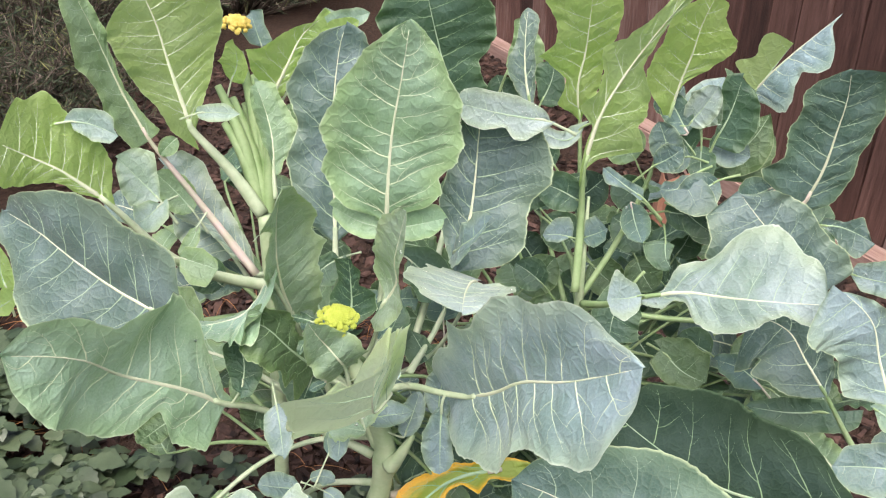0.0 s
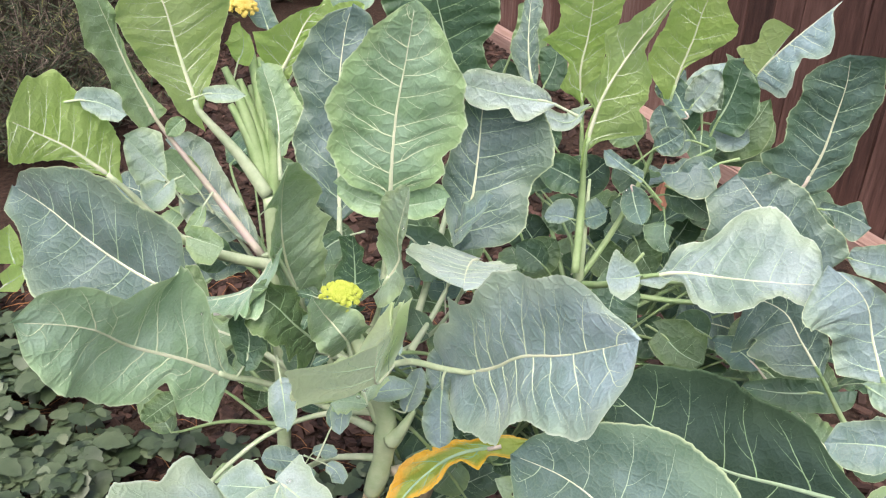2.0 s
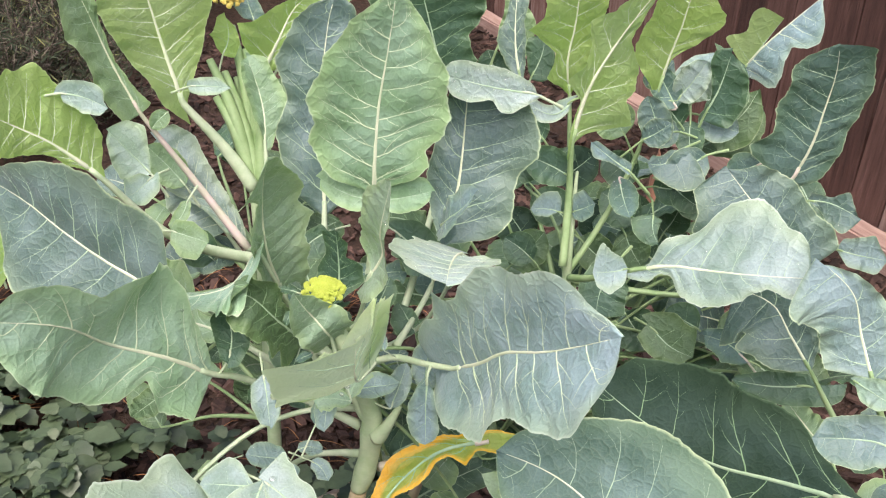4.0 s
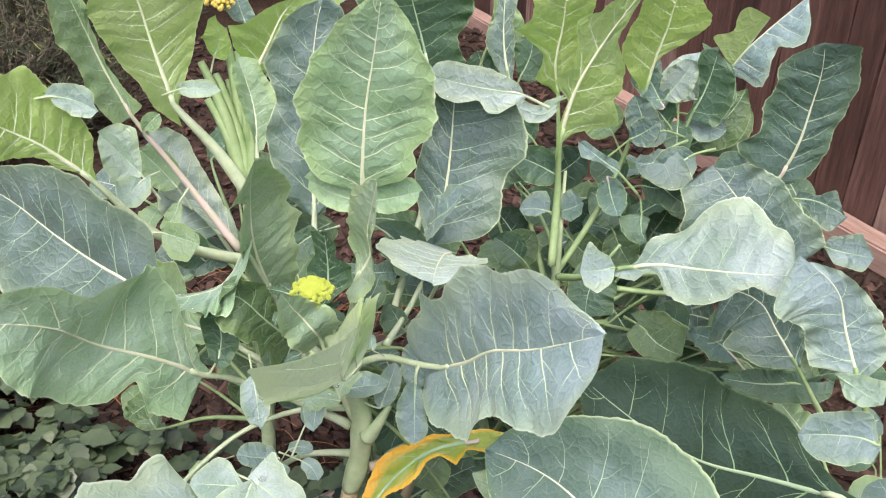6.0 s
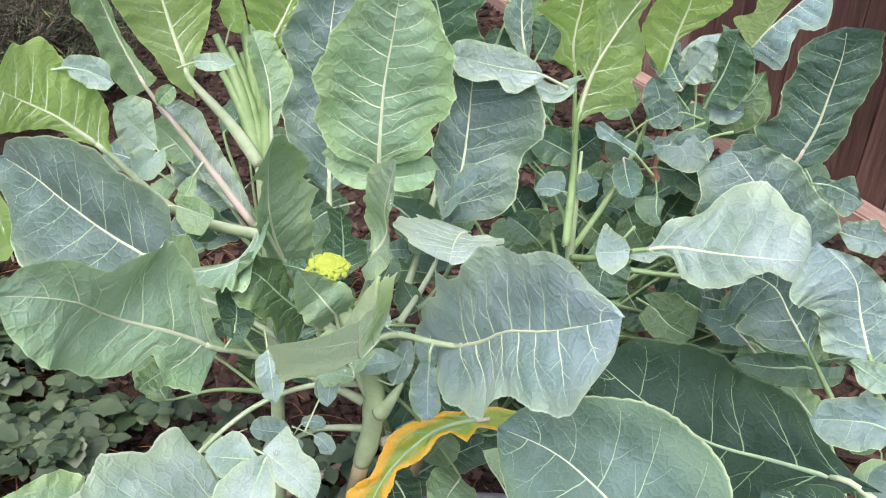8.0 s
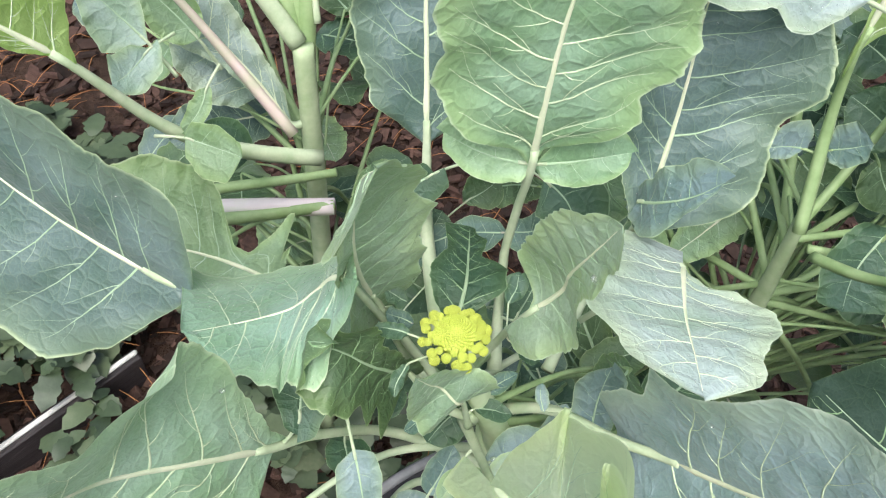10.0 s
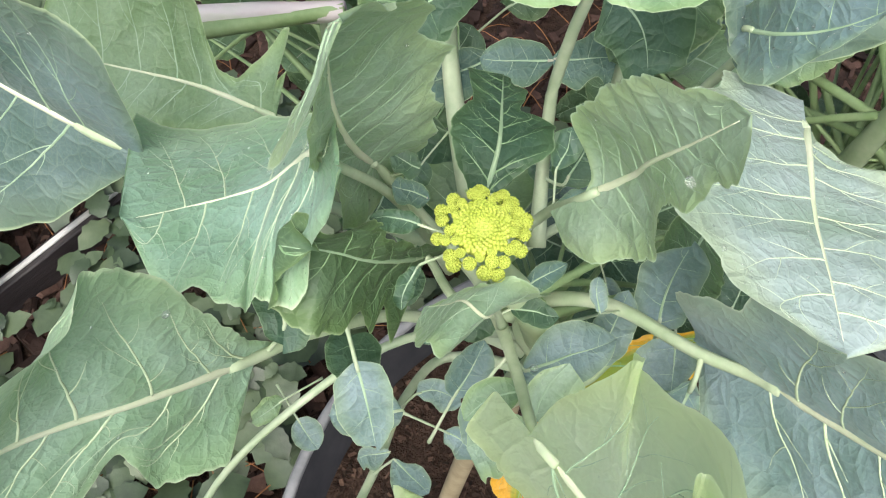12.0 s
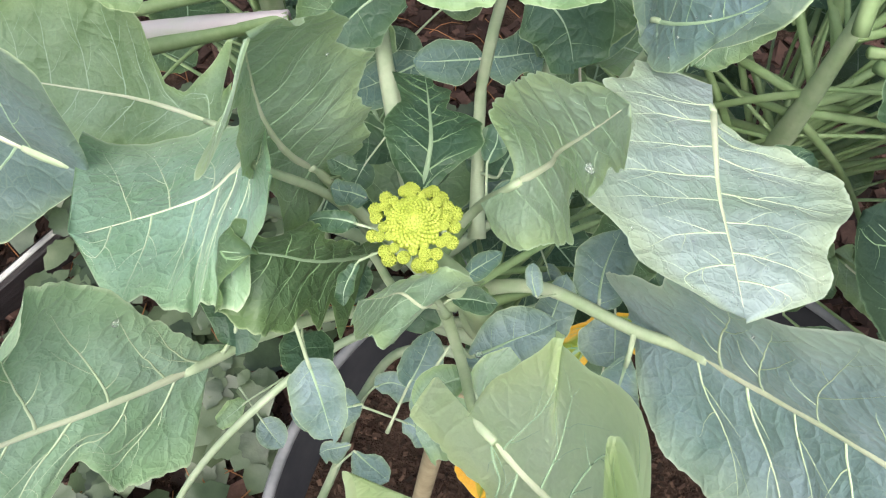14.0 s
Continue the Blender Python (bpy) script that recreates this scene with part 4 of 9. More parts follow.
grow(name='F1b', plant='c', mat='pale', len=0.072, nv=3, drops=6, n0=(0.13, -0.51, 0.85), n1=(0.13, -0.51, 0.85), fold=(0.15, 0.15), bend=(1, 1), ruffle=0.35,
     mid=[(-0.059, -0.127, 0.578), (-0.044, -0.136, 0.573), (-0.03, -0.146, 0.568), (-0.017, -0.156, 0.561), (-0.005, -0.167, 0.554)], pet=[],
     left=[(-0.14, 0.025), (-0.07, 0.042), (0, 0.037), (0.07, 0.033), (0.15, 0.034), (0.23, 0.03), (0.31, 0.026), (0.4, 0.025), (0.5, 0.027), (0.6, 0.028), (0.7, 0.025), (0.8, 0.021), (0.88, 0.015), (0.95, 0.008)],
     right=[(-0.07, 0.002), (0, 0.004), (0.07, 0.009), (0.15, 0.013), (0.23, 0.016), (0.31, 0.018), (0.4, 0.019), (0.5, 0.019), (0.6, 0.017), (0.7, 0.015), (0.8, 0.013), (0.88, 0.013), (0.95, 0.01), (1, 0.006)])
grow(name='F1c', plant='c', mat='pale', len=0.085, nv=3, drops=8, n0=(0.16, -0.5, 0.85), n1=(0.16, -0.5, 0.85), fold=(0.15, 0.15), bend=(1, 1), ruffle=0.35,
     mid=[(-0.064, -0.128, 0.576), (-0.07, -0.146, 0.566), (-0.075, -0.163, 0.556), (-0.08, -0.181, 0.545), (-0.085, -0.198, 0.534)], pet=[],
     left=[(-0.07, 0.002), (0, 0.005), (0.07, 0.01), (0.15, 0.015), (0.23, 0.019), (0.31, 0.022), (0.4, 0.024), (0.5, 0.026), (0.6, 0.027), (0.7, 0.028), (0.8, 0.025), (0.88, 0.022), (0.95, 0.017), (1, 0.009)],
     right=[(-0.07, 0.002), (0, 0.007), (0.07, 0.015), (0.15, 0.024), (0.23, 0.029), (0.31, 0.031), (0.4, 0.035), (0.5, 0.041), (0.6, 0.04), (0.7, 0.039), (0.8, 0.035), (0.88, 0.03), (0.95, 0.026), (1, 0.019)])
grow(name='F1d', plant='c', mat='blue', len=0.033, nv=2, drops=0, n0=(0.14, -0.71, 0.69), n1=(0.13, -0.7, 0.7), fold=(0.15, 0.15), bend=(1, 1),
     mid=[(-0.026, -0.033, 0.519), (-0.013, -0.038, 0.512), (-0.004, -0.048, 0.5)], pet=[],
     left=[(0.13, 0.008), (0.46, 0.011), (0.84, 0.01)],
     right=[(0.1, 0.008), (0.77, 0.012)])
grow(name='F2', plant='c', mat='green', len=0.171, nv=4, drops=0, n0=(0.43, -0.62, 0.65), n1=(0.6, -0.56, 0.57), fold=(0.1, 0.1), bend=(0.5, 0.5),
     mid=[(-0.248, -0.152, 0.404), (-0.295, -0.136, 0.453), (-0.333, -0.14, 0.484), (-0.373, -0.15, 0.515)], pet=[(0.03, 0.03, 0.55), (-0.051, 0.028, 0.543), (-0.12, -0.012, 0.531), (-0.2, -0.07, 0.47)],
     left=[(-0.08, 0.049), (0.21, 0.091), (0.87, 0.086)],
     right=[(0.18, 0.006), (0.47, 0.016), (0.57, 0.058), (0.74, 0.058), (0.86, 0.034), (1.01, 0.006)])
grow(name='F2a', plant='c', mat='green', len=0.028, nv=2, drops=0, n0=(0.25, -0.69, 0.68), n1=(0.26, -0.68, 0.68), fold=(0.15, 0.15), bend=(1, 1),
     mid=[(-0.152, -0.003, 0.483), (-0.163, -0.011, 0.48), (-0.175, -0.018, 0.476)], pet=[],
     left=[(0.47, 0.009), (1.05, 0.006)],
     right=[(0, 0.007), (0.33, 0.012), (0.92, 0.007)])
grow(name='G1', plant='c', mat='blue', len=0.052, nv=2, drops=0, n0=(0.48, -0.52, 0.7), n1=(0.38, -0.54, 0.75), fold=(0.15, 0.15), bend=(1, 1),
     mid=[(0.101, -0.105, 0.41), (0.081, -0.114, 0.416), (0.055, -0.125, 0.422)], pet=[(0.072, 0.003, 0.4), (0.09, -0.044, 0.41)],
     left=[(0.19, 0.015), (0.73, 0.023), (1.06, 0.01)],
     right=[(0.15, 0.011), (0.64, 0.013), (1, 0.003)])
grow(name='G2', plant='c', mat='blue', len=0.055, nv=2, drops=0, n0=(-0.48, -0.84, 0.26), n1=(-0.25, -0.49, 0.83), fold=(0.15, 0.15), bend=(1, 1),
     mid=[(0.103, -0.106, 0.409), (0.122, -0.11, 0.431), (0.143, -0.124, 0.433)], pet=[],
     left=[(0.3, 0.012), (0.57, 0.021), (0.77, 0.02), (1.02, 0.009)],
     right=[(-0.04, 0.011), (0.51, 0.023), (1.1, 0.008)])
grow(name='G3', plant='c', mat='blue', len=0.074, nv=2, drops=0, n0=(-0.68, -0.64, 0.36), n1=(-0.38, -0.46, 0.8), fold=(0.15, 0.15), bend=(1, 1),
     mid=[(0.108, -0.157, 0.42), (0.128, -0.166, 0.438), (0.167, -0.186, 0.448)], pet=[(0.103, -0.106, 0.409)],
     left=[(0.12, 0.012), (0.48, 0.016), (0.84, 0.017), (1.06, 0.008)],
     right=[(-0.13, 0.014), (0.48, 0.028), (1.09, 0.014)])
grow(name='D2', plant='d', mat='darkblue', len=0.281, nv=4, drops=24, n0=(-0.37, -0.34, 0.86), n1=(-0.1, -0.73, 0.67), fold=(0.1, 0.11), bend=(0.4, 0.41), ruffle=0.35,
     mid=[(0.401, -0.232, 0.478), (0.366, -0.179, 0.504), (0.322, -0.132, 0.53), (0.269, -0.093, 0.555), (0.204, -0.067, 0.569)], pet=[(0.475, -0.26, 0.389)],
     left=[(-0.07, 0.008), (0, 0.025), (0.07, 0.053), (0.15, 0.081), (0.23, 0.103), (0.31, 0.116), (0.4, 0.121), (0.5, 0.119), (0.6, 0.112), (0.7, 0.102), (0.8, 0.087), (0.88, 0.068), (0.95, 0.042), (1, 0.013)],
     right=[(-0.14, 0.006), (-0.07, 0.035), (0, 0.061), (0.07, 0.083), (0.15, 0.101), (0.23, 0.116), (0.31, 0.124), (0.4, 0.126), (0.5, 0.124), (0.6, 0.116), (0.7, 0.092), (0.8, 0.062), (0.88, 0.047), (0.95, 0.028), (1, 0.006)])
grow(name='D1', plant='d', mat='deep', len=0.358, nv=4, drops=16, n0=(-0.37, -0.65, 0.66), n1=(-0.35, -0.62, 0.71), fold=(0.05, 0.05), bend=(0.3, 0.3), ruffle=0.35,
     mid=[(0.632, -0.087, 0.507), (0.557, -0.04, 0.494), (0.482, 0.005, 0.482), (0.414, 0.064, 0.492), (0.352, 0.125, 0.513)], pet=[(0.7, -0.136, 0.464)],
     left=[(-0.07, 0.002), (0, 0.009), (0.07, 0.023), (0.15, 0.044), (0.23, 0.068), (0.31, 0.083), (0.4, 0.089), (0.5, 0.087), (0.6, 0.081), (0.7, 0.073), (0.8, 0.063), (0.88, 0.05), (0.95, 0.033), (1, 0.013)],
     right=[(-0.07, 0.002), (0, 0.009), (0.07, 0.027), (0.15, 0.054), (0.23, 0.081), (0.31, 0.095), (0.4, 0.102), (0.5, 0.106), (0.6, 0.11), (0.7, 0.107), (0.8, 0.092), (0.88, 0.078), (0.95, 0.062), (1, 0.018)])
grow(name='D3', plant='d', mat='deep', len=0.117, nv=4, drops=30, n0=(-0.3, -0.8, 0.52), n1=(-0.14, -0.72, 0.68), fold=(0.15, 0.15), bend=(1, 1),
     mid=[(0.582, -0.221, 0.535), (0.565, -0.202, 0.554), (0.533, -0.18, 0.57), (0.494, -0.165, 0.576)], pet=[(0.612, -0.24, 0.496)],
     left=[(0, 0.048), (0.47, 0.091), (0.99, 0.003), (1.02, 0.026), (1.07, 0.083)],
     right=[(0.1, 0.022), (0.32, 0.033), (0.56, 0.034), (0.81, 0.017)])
grow(name='D4', plant='d', mat='green', len=0.041, nv=2, drops=0, n0=(-0.06, -0.69, 0.72), n1=(-0.05, -0.7, 0.71), fold=(0.15, 0.15), bend=(1, 1),
     mid=[(0.208, -0.027, 0.442), (0.197, -0.016, 0.451), (0.188, -0.001, 0.465)], pet=[],
     left=[],
     right=[(-0.48, 0.006), (-0.28, 0.024), (0.28, 0.009), (0.39, 0.033), (0.95, 0.022)])
grow(name='RP1', plant='r', mat='lime', len=0.194, nv=5, drops=0, n0=(0.04, -1, -0.03), n1=(0.09, -0.98, -0.19), fold=(0.16, 0.16), bend=(0.84, 1), ruffle=0.35,
     mid=[(0.315, 0.358, 0.851), (0.308, 0.353, 0.898), (0.314, 0.35, 0.947), (0.315, 0.34, 0.994), (0.315, 0.333, 1.043)], pet=[(0.315, 0.237, 0.616), (0.32, 0.324, 0.728)],
     left=[(0, 0.003), (0.07, 0.013), (0.15, 0.032), (0.23, 0.019), (0.31, 0.019), (0.4, 0.048), (0.5, 0.07), (0.6, 0.049), (0.7, 0.043), (0.8, 0.049), (0.88, 0.059), (0.95, 0.066), (1, 0.072)],
     right=[(0, 0.003), (0.07, 0.009), (0.15, 0.02), (0.23, 0.028), (0.31, 0.031), (0.4, 0.03), (0.5, 0.03), (0.6, 0.034), (0.7, 0.04), (0.8, 0.042), (0.88, 0.041), (0.95, 0.037), (1, 0.032)])
grow(name='RP2', plant='r', mat='lime2', len=0.256, nv=5, drops=6, n0=(0.01, -1, -0.03), n1=(-0.36, -0.92, -0.13), fold=(0.12, -0.16), bend=(1.89, 2.25), ruffle=0.35,
     mid=[(0.303, 0.222, 0.832), (0.318, 0.225, 0.903), (0.345, 0.225, 0.96), (0.372, 0.214, 1.011), (0.403, 0.201, 1.062)], pet=[(0.298, 0.179, 0.672), (0.305, 0.22, 0.764)],
     left=[(-0.07, 0.003), (0, 0.005), (0.07, 0.006), (0.23, 0.003), (0.31, 0.031), (0.4, 0.017), (0.5, 0.028), (0.6, 0.043), (0.7, 0.026), (0.8, 0.017), (0.88, 0.014), (0.95, 0.013), (1, 0.011)],
     right=[(0.07, 0.017), (0.15, 0.072), (0.23, 0.063), (0.31, 0.053), (0.4, 0.054), (0.5, 0.043), (0.6, 0.013), (0.88, 0.004), (0.95, 0.007), (1, 0.008)])
grow(name='RP3', plant='r', mat='lime', len=0.159, nv=4, drops=0, n0=(-0.1, -0.99, -0.01), n1=(-0.25, -0.94, -0.22), fold=(0.27, 0.1), bend=(1.99, 1.99), ruffle=0.35,
     mid=[(0.424, 0.286, 0.891), (0.431, 0.284, 0.931), (0.439, 0.278, 0.97), (0.444, 0.272, 1.008), (0.453, 0.262, 1.045)], pet=[(0.31, 0.208, 0.644), (0.373, 0.256, 0.727), (0.408, 0.279, 0.812)],
     left=[(-0.07, 0.007), (0, 0.016), (0.07, 0.028), (0.15, 0.04), (0.23, 0.049), (0.31, 0.053), (0.4, 0.051), (0.5, 0.047), (0.6, 0.044), (0.7, 0.044), (0.8, 0.041), (0.88, 0.032), (0.95, 0.019), (1, 0.004)],
     right=[(0.23, 0.003), (0.31, 0.011), (0.4, 0.025), (0.5, 0.038), (0.6, 0.048), (0.7, 0.048), (0.8, 0.032), (0.88, 0.022), (0.95, 0.02), (1, 0.019)])
grow(name='RP5', plant='r', mat='darkblue', len=0.198, nv=5, drops=0, n0=(-0.21, -0.96, 0.16), n1=(-0.32, -0.82, -0.48), fold=(0.1, -0.01), bend=(1.97, 1.88), ruffle=0.35,
     mid=[(0.619, 0.261, 0.768), (0.63, 0.254, 0.819), (0.634, 0.251, 0.871), (0.634, 0.243, 0.919), (0.626, 0.233, 0.961)], pet=[(0.457, 0.227, 0.652), (0.576, 0.252, 0.703)],
     left=[(-0.07, 0.014), (0, 0.038), (0.07, 0.071), (0.15, 0.078), (0.23, 0.068), (0.31, 0.056), (0.4, 0.056), (0.5, 0.061), (0.6, 0.055), (0.7, 0.051), (0.8, 0.054), (0.88, 0.05), (0.95, 0.036), (1, 0.014)],
     right=[(-0.07, 0.013), (0, 0.026), (0.07, 0.033), (0.15, 0.037), (0.23, 0.038), (0.31, 0.037), (0.4, 0.038), (0.5, 0.04), (0.6, 0.045), (0.7, 0.047), (0.8, 0.046), (0.88, 0.043), (0.95, 0.042), (1, 0.044)])
grow(name='RP5b', plant='r', mat='dark', len=0.086, nv=3, drops=5, n0=(-0.39, -0.91, 0.13), n1=(-0.33, -0.94, 0.12), fold=(0.15, 0.15), bend=(1, 1),
     mid=[(0.489, 0.284, 0.849), (0.502, 0.283, 0.886), (0.511, 0.286, 0.932)], pet=[],
     left=[(-0.14, 0.006), (0.24, 0.003), (0.86, 0.023), (1.09, 0.017)],
     right=[(-0.08, 0.018), (0.02, 0.039), (0.38, 0.04), (0.75, 0.032), (1.01, 0.004)])
grow(name='RP5c', plant='r', mat='dark2', len=0.081, nv=3, drops=0, n0=(-0.29, -0.88, 0.38), n1=(-0.32, -0.88, 0.35), fold=(0.15, 0.15), bend=(1, 1),
     mid=[(0.521, 0.325, 0.81), (0.55, 0.323, 0.828), (0.573, 0.33, 0.867)], pet=[],
     left=[(0.17, 0.016), (0.77, 0.02)],
     right=[(-0.35, 0.015), (-0.2, 0.002), (-0.04, 0.036), (0.33, 0.039), (0.64, 0.025), (1.01, 0.002)])
grow(name='RP5d', plant='r', mat='pale', len=0.06, nv=2, drops=14, n0=(-0.15, -0.88, 0.46), n1=(-0.61, -0.76, -0.2), fold=(0.15, 0.15), bend=(1, 1),
     mid=[(0.472, 0.349, 0.86), (0.486, 0.351, 0.876), (0.501, 0.336, 0.906)], pet=[],
     left=[(-0.04, 0.014), (0.4, 0.023)],
     right=[(-0.1, 0.023), (0.27, 0.04), (0.76, 0.02)])
grow(name='RP6', plant='r', mat='pale', len=0.197, nv=4, drops=220, n0=(-0.41, -0.37, 0.83), n1=(-0.53, -0.33, 0.78), fold=(0.2, -0.13), bend=(-0.94, -1.02), ruffle=0.35,
     mid=[(0.37, 0.067, 0.739), (0.403, 0.046, 0.757), (0.44, 0.019, 0.768), (0.483, -0.009, 0.78), (0.531, -0.032, 0.791)], pet=[(0.305, 0.153, 0.67), (0.329, 0.099, 0.706)],
     left=[(0.07, 0.006), (0.15, 0.025), (0.23, 0.04), (0.31, 0.044), (0.4, 0.065), (0.5, 0.085), (0.6, 0.09), (0.7, 0.093), (0.8, 0.079), (0.88, 0.057), (0.95, 0.053), (1, 0.035)],
     right=[(-0.07, 0.007), (0, 0.015), (0.07, 0.02), (0.15, 0.009), (0.23, 0.012), (0.31, 0.032), (0.4, 0.043), (0.5, 0.043), (0.6, 0.04), (0.7, 0.025), (0.8, 0.016), (0.88, 0.023), (0.95, 0.028), (1, 0.01)])
grow(name='RP6a', plant='r', mat='pale', len=0.045, nv=2, drops=8, n0=(0.24, -0.76, 0.6), n1=(0.28, -0.82, 0.5), fold=(0.15, 0.15), bend=(1, 1),
     mid=[(0.359, 0.066, 0.74), (0.337, 0.059, 0.74), (0.315, 0.054, 0.743)], pet=[],
     left=[(0.19, 0.016), (0.59, 0.028), (0.93, 0.017)],
     right=[(0.12, 0.015), (0.42, 0.024), (0.8, 0.037), (0.97, 0.021)])
grow(name='RP8', plant='r', mat='slate', len=0.145, nv=4, drops=40, n0=(-0.28, -0.88, 0.39), n1=(-0.34, -0.82, 0.46), fold=(0.1, 0.1), bend=(1, 1),
     mid=[(0.585, 0.121, 0.719), (0.549, 0.149, 0.761), (0.519, 0.166, 0.793), (0.499, 0.185, 0.816)], pet=[(0.315, 0.184, 0.646), (0.461, 0.165, 0.635), (0.579, 0.121, 0.675)],
     left=[(0.27, 0.058), (0.61, 0.079), (0.75, 0.084), (0.82, 0.063), (1.02, 0.048)],
     right=[(-0.1, 0.051), (0.04, 0.059), (0.17, 0.056), (0.37, 0.051), (0.54, 0.057), (0.67, 0.051), (0.86, 0.036), (0.94, 0.01)])
grow(name='RP9', plant='r', mat='slate', len=0.068, nv=3, drops=14, n0=(-0.69, -0.64, 0.35), n1=(-0.58, -0.64, 0.5), fold=(0.15, 0.15), bend=(1, 1),
     mid=[(0.608, 0.179, 0.774), (0.629, 0.16, 0.78), (0.655, 0.132, 0.775)], pet=[],
     left=[(0.05, 0.011), (0.4, 0.007), (0.65, 0.023), (0.78, 0.012)],
     right=[(0.48, 0.023), (0.95, 0.029), (1.03, 0.014)])
grow(name='RP9b', plant='r', mat='blue', len=0.064, nv=3, drops=16, n0=(-0.34, -0.81, 0.47), n1=(-0.71, -0.56, 0.43), fold=(0.15, 0.15), bend=(1, 1),
     mid=[(0.652, 0.16, 0.712), (0.676, 0.147, 0.711), (0.702, 0.123, 0.718)], pet=[],
     left=[(0.04, 0.016), (0.7, 0.03)],
     right=[(0.3, 0.018), (0.87, 0.021)])
grow(name='RP10', plant='r', mat='blue', len=0.147, nv=4, drops=10, n0=(-0.4, -0.78, 0.48), n1=(-0.05, -0.96, 0.28), fold=(0.1, 0.1), bend=(1, 1),
     mid=[(0.588, -0.115, 0.711), (0.575, -0.086, 0.756), (0.561, -0.075, 0.799), (0.529, -0.065, 0.828)], pet=[(0.617, -0.124, 0.639)],
     left=[(0.11, 0.016), (0.18, 0.042), (0.47, 0.043), (0.64, 0.064), (1, 0.061), (1.07, 0.015)],
     right=[(0.08, 0.022), (0.16, 0.036), (0.49, 0.038), (0.64, 0.023), (0.79, 0.015), (0.98, 0.003)])
grow(name='RP7', plant='r', mat='slate', len=0.137, nv=4, drops=0, n0=(-0.35, -0.76, 0.54), n1=(-0.5, -0.68, 0.54), fold=(0.15, 0.15), bend=(1, 1),
     mid=[(0.582, 0.008, 0.632), (0.562, 0.04, 0.662), (0.548, 0.075, 0.682), (0.513, 0.105, 0.685)], pet=[(0.635, -0.039, 0.548), (0.607, -0.014, 0.59)],
     left=[(0.06, 0.022), (0.15, 0.041), (0.34, 0.053), (0.4, 0.069), (0.48, 0.049), (1.01, 0.079)],
     right=[(0.02, 0.006), (0.16, 0.023), (0.45, 0.036), (0.72, 0.026), (1.03, 0.014)])
grow(name='RP11', plant='r', mat='blue', len=0.078, nv=3, drops=0, n0=(-0.03, -0.86, 0.51), n1=(-0.25, -0.71, 0.66), fold=(0.15, 0.15), bend=(1, 1),
     mid=[(0.604, -0.156, 0.661), (0.581, -0.15, 0.667), (0.53, -0.139, 0.661)], pet=[],
     left=[(-0.03, 0.021), (0.47, 0.032), (0.85, 0.026), (1.04, 0.012)],
     right=[(0.22, 0.028), (0.55, 0.026), (0.88, 0.021), (1.03, 0.003)])
grow(name='RP12', plant='r', mat='pale3', len=0.053, nv=2, drops=0, n0=(-0.72, -0.28, 0.64), n1=(-0.64, -0.46, 0.62), fold=(0.15, 0.15), bend=(1, 1),
     mid=[(0.558, -0.126, 0.728), (0.568, -0.145, 0.729), (0.585, -0.171, 0.729)], pet=[],
     left=[(-0.05, 0.004), (0.36, 0.015), (0.88, 0.022)],
     right=[(0.35, 0.014), (0.71, 0.014)])
grow(name='RP13', plant='r', mat='dark', len=0.09, nv=3, drops=6, n0=(-0.37, -0.71, 0.6), n1=(-0.32, -0.73, 0.61), fold=(0.15, 0.15), bend=(1, 1),
     mid=[(0.6, 0.04, 0.581), (0.562, 0.051, 0.571), (0.516, 0.068, 0.567)], pet=[],
     left=[(-0.5, 0.016), (-0.26, 0.028), (0.31, 0.025), (0.83, 0.012)],
     right=[(-0.09, 0.016), (0.55, 0.021), (1.01, 0.007)])
grow(name='RP14', plant='r', mat='darkblue', len=0.062, nv=2, drops=0, n0=(-0.31, -0.75, 0.58), n1=(-0.29, -0.77, 0.58), fold=(0.15, 0.15), bend=(1, 1),
     mid=[(0.549, 0.127, 0.558), (0.529, 0.144, 0.569), (0.5, 0.158, 0.573)], pet=[],
     left=[(-0.13, 0.008), (0.28, 0.027), (0.93, 0.015)],
     right=[(0.13, 0.014), (0.52, 0.021), (1.09, 0.007)])
grow(name='RP15', plant='r', mat='blue', len=0.044, nv=2, drops=2, n0=(0.43, -0.86, 0.27), n1=(0.27, -0.84, 0.48), fold=(0.15, 0.15), bend=(1, 1),
     mid=[(0.293, 0.217, 0.735), (0.276, 0.212, 0.742), (0.253, 0.206, 0.745)], pet=[],
     left=[(0.41, 0.011), (0.89, 0.009)],
     right=[(-0.05, 0.005), (0.25, 0.026), (0.6, 0.023), (0.91, 0.008)])
grow(name='RP16', plant='r', mat='blue', len=0.038, nv=2, drops=1, n0=(-0.62, -0.76, 0.22), n1=(-0.62, -0.77, 0.18), fold=(0.15, 0.15), bend=(1, 1),
     mid=[(0.31, 0.215, 0.736), (0.324, 0.207, 0.746), (0.337, 0.199, 0.758)], pet=[],
     left=[(0.34, 0.022), (0.92, 0.024)],
     right=[(-0.01, 0.008), (0.28, 0.017), (0.79, 0.013)])
grow(name='RP17', plant='r', mat='blue', len=0.064, nv=2, drops=0, n0=(0.12, -0.96, 0.26), n1=(0.03, -0.97, 0.25), fold=(0.15, 0.15), bend=(1, 1),
     mid=[(0.381, 0.211, 0.798), (0.358, 0.213, 0.814), (0.33, 0.217, 0.836)], pet=[],
     left=[(-0.02, 0.005), (0.41, 0.003), (0.81, 0.014), (1.06, 0.003)],
     right=[(0.06, 0.011), (0.48, 0.008), (1.02, 0.006)])
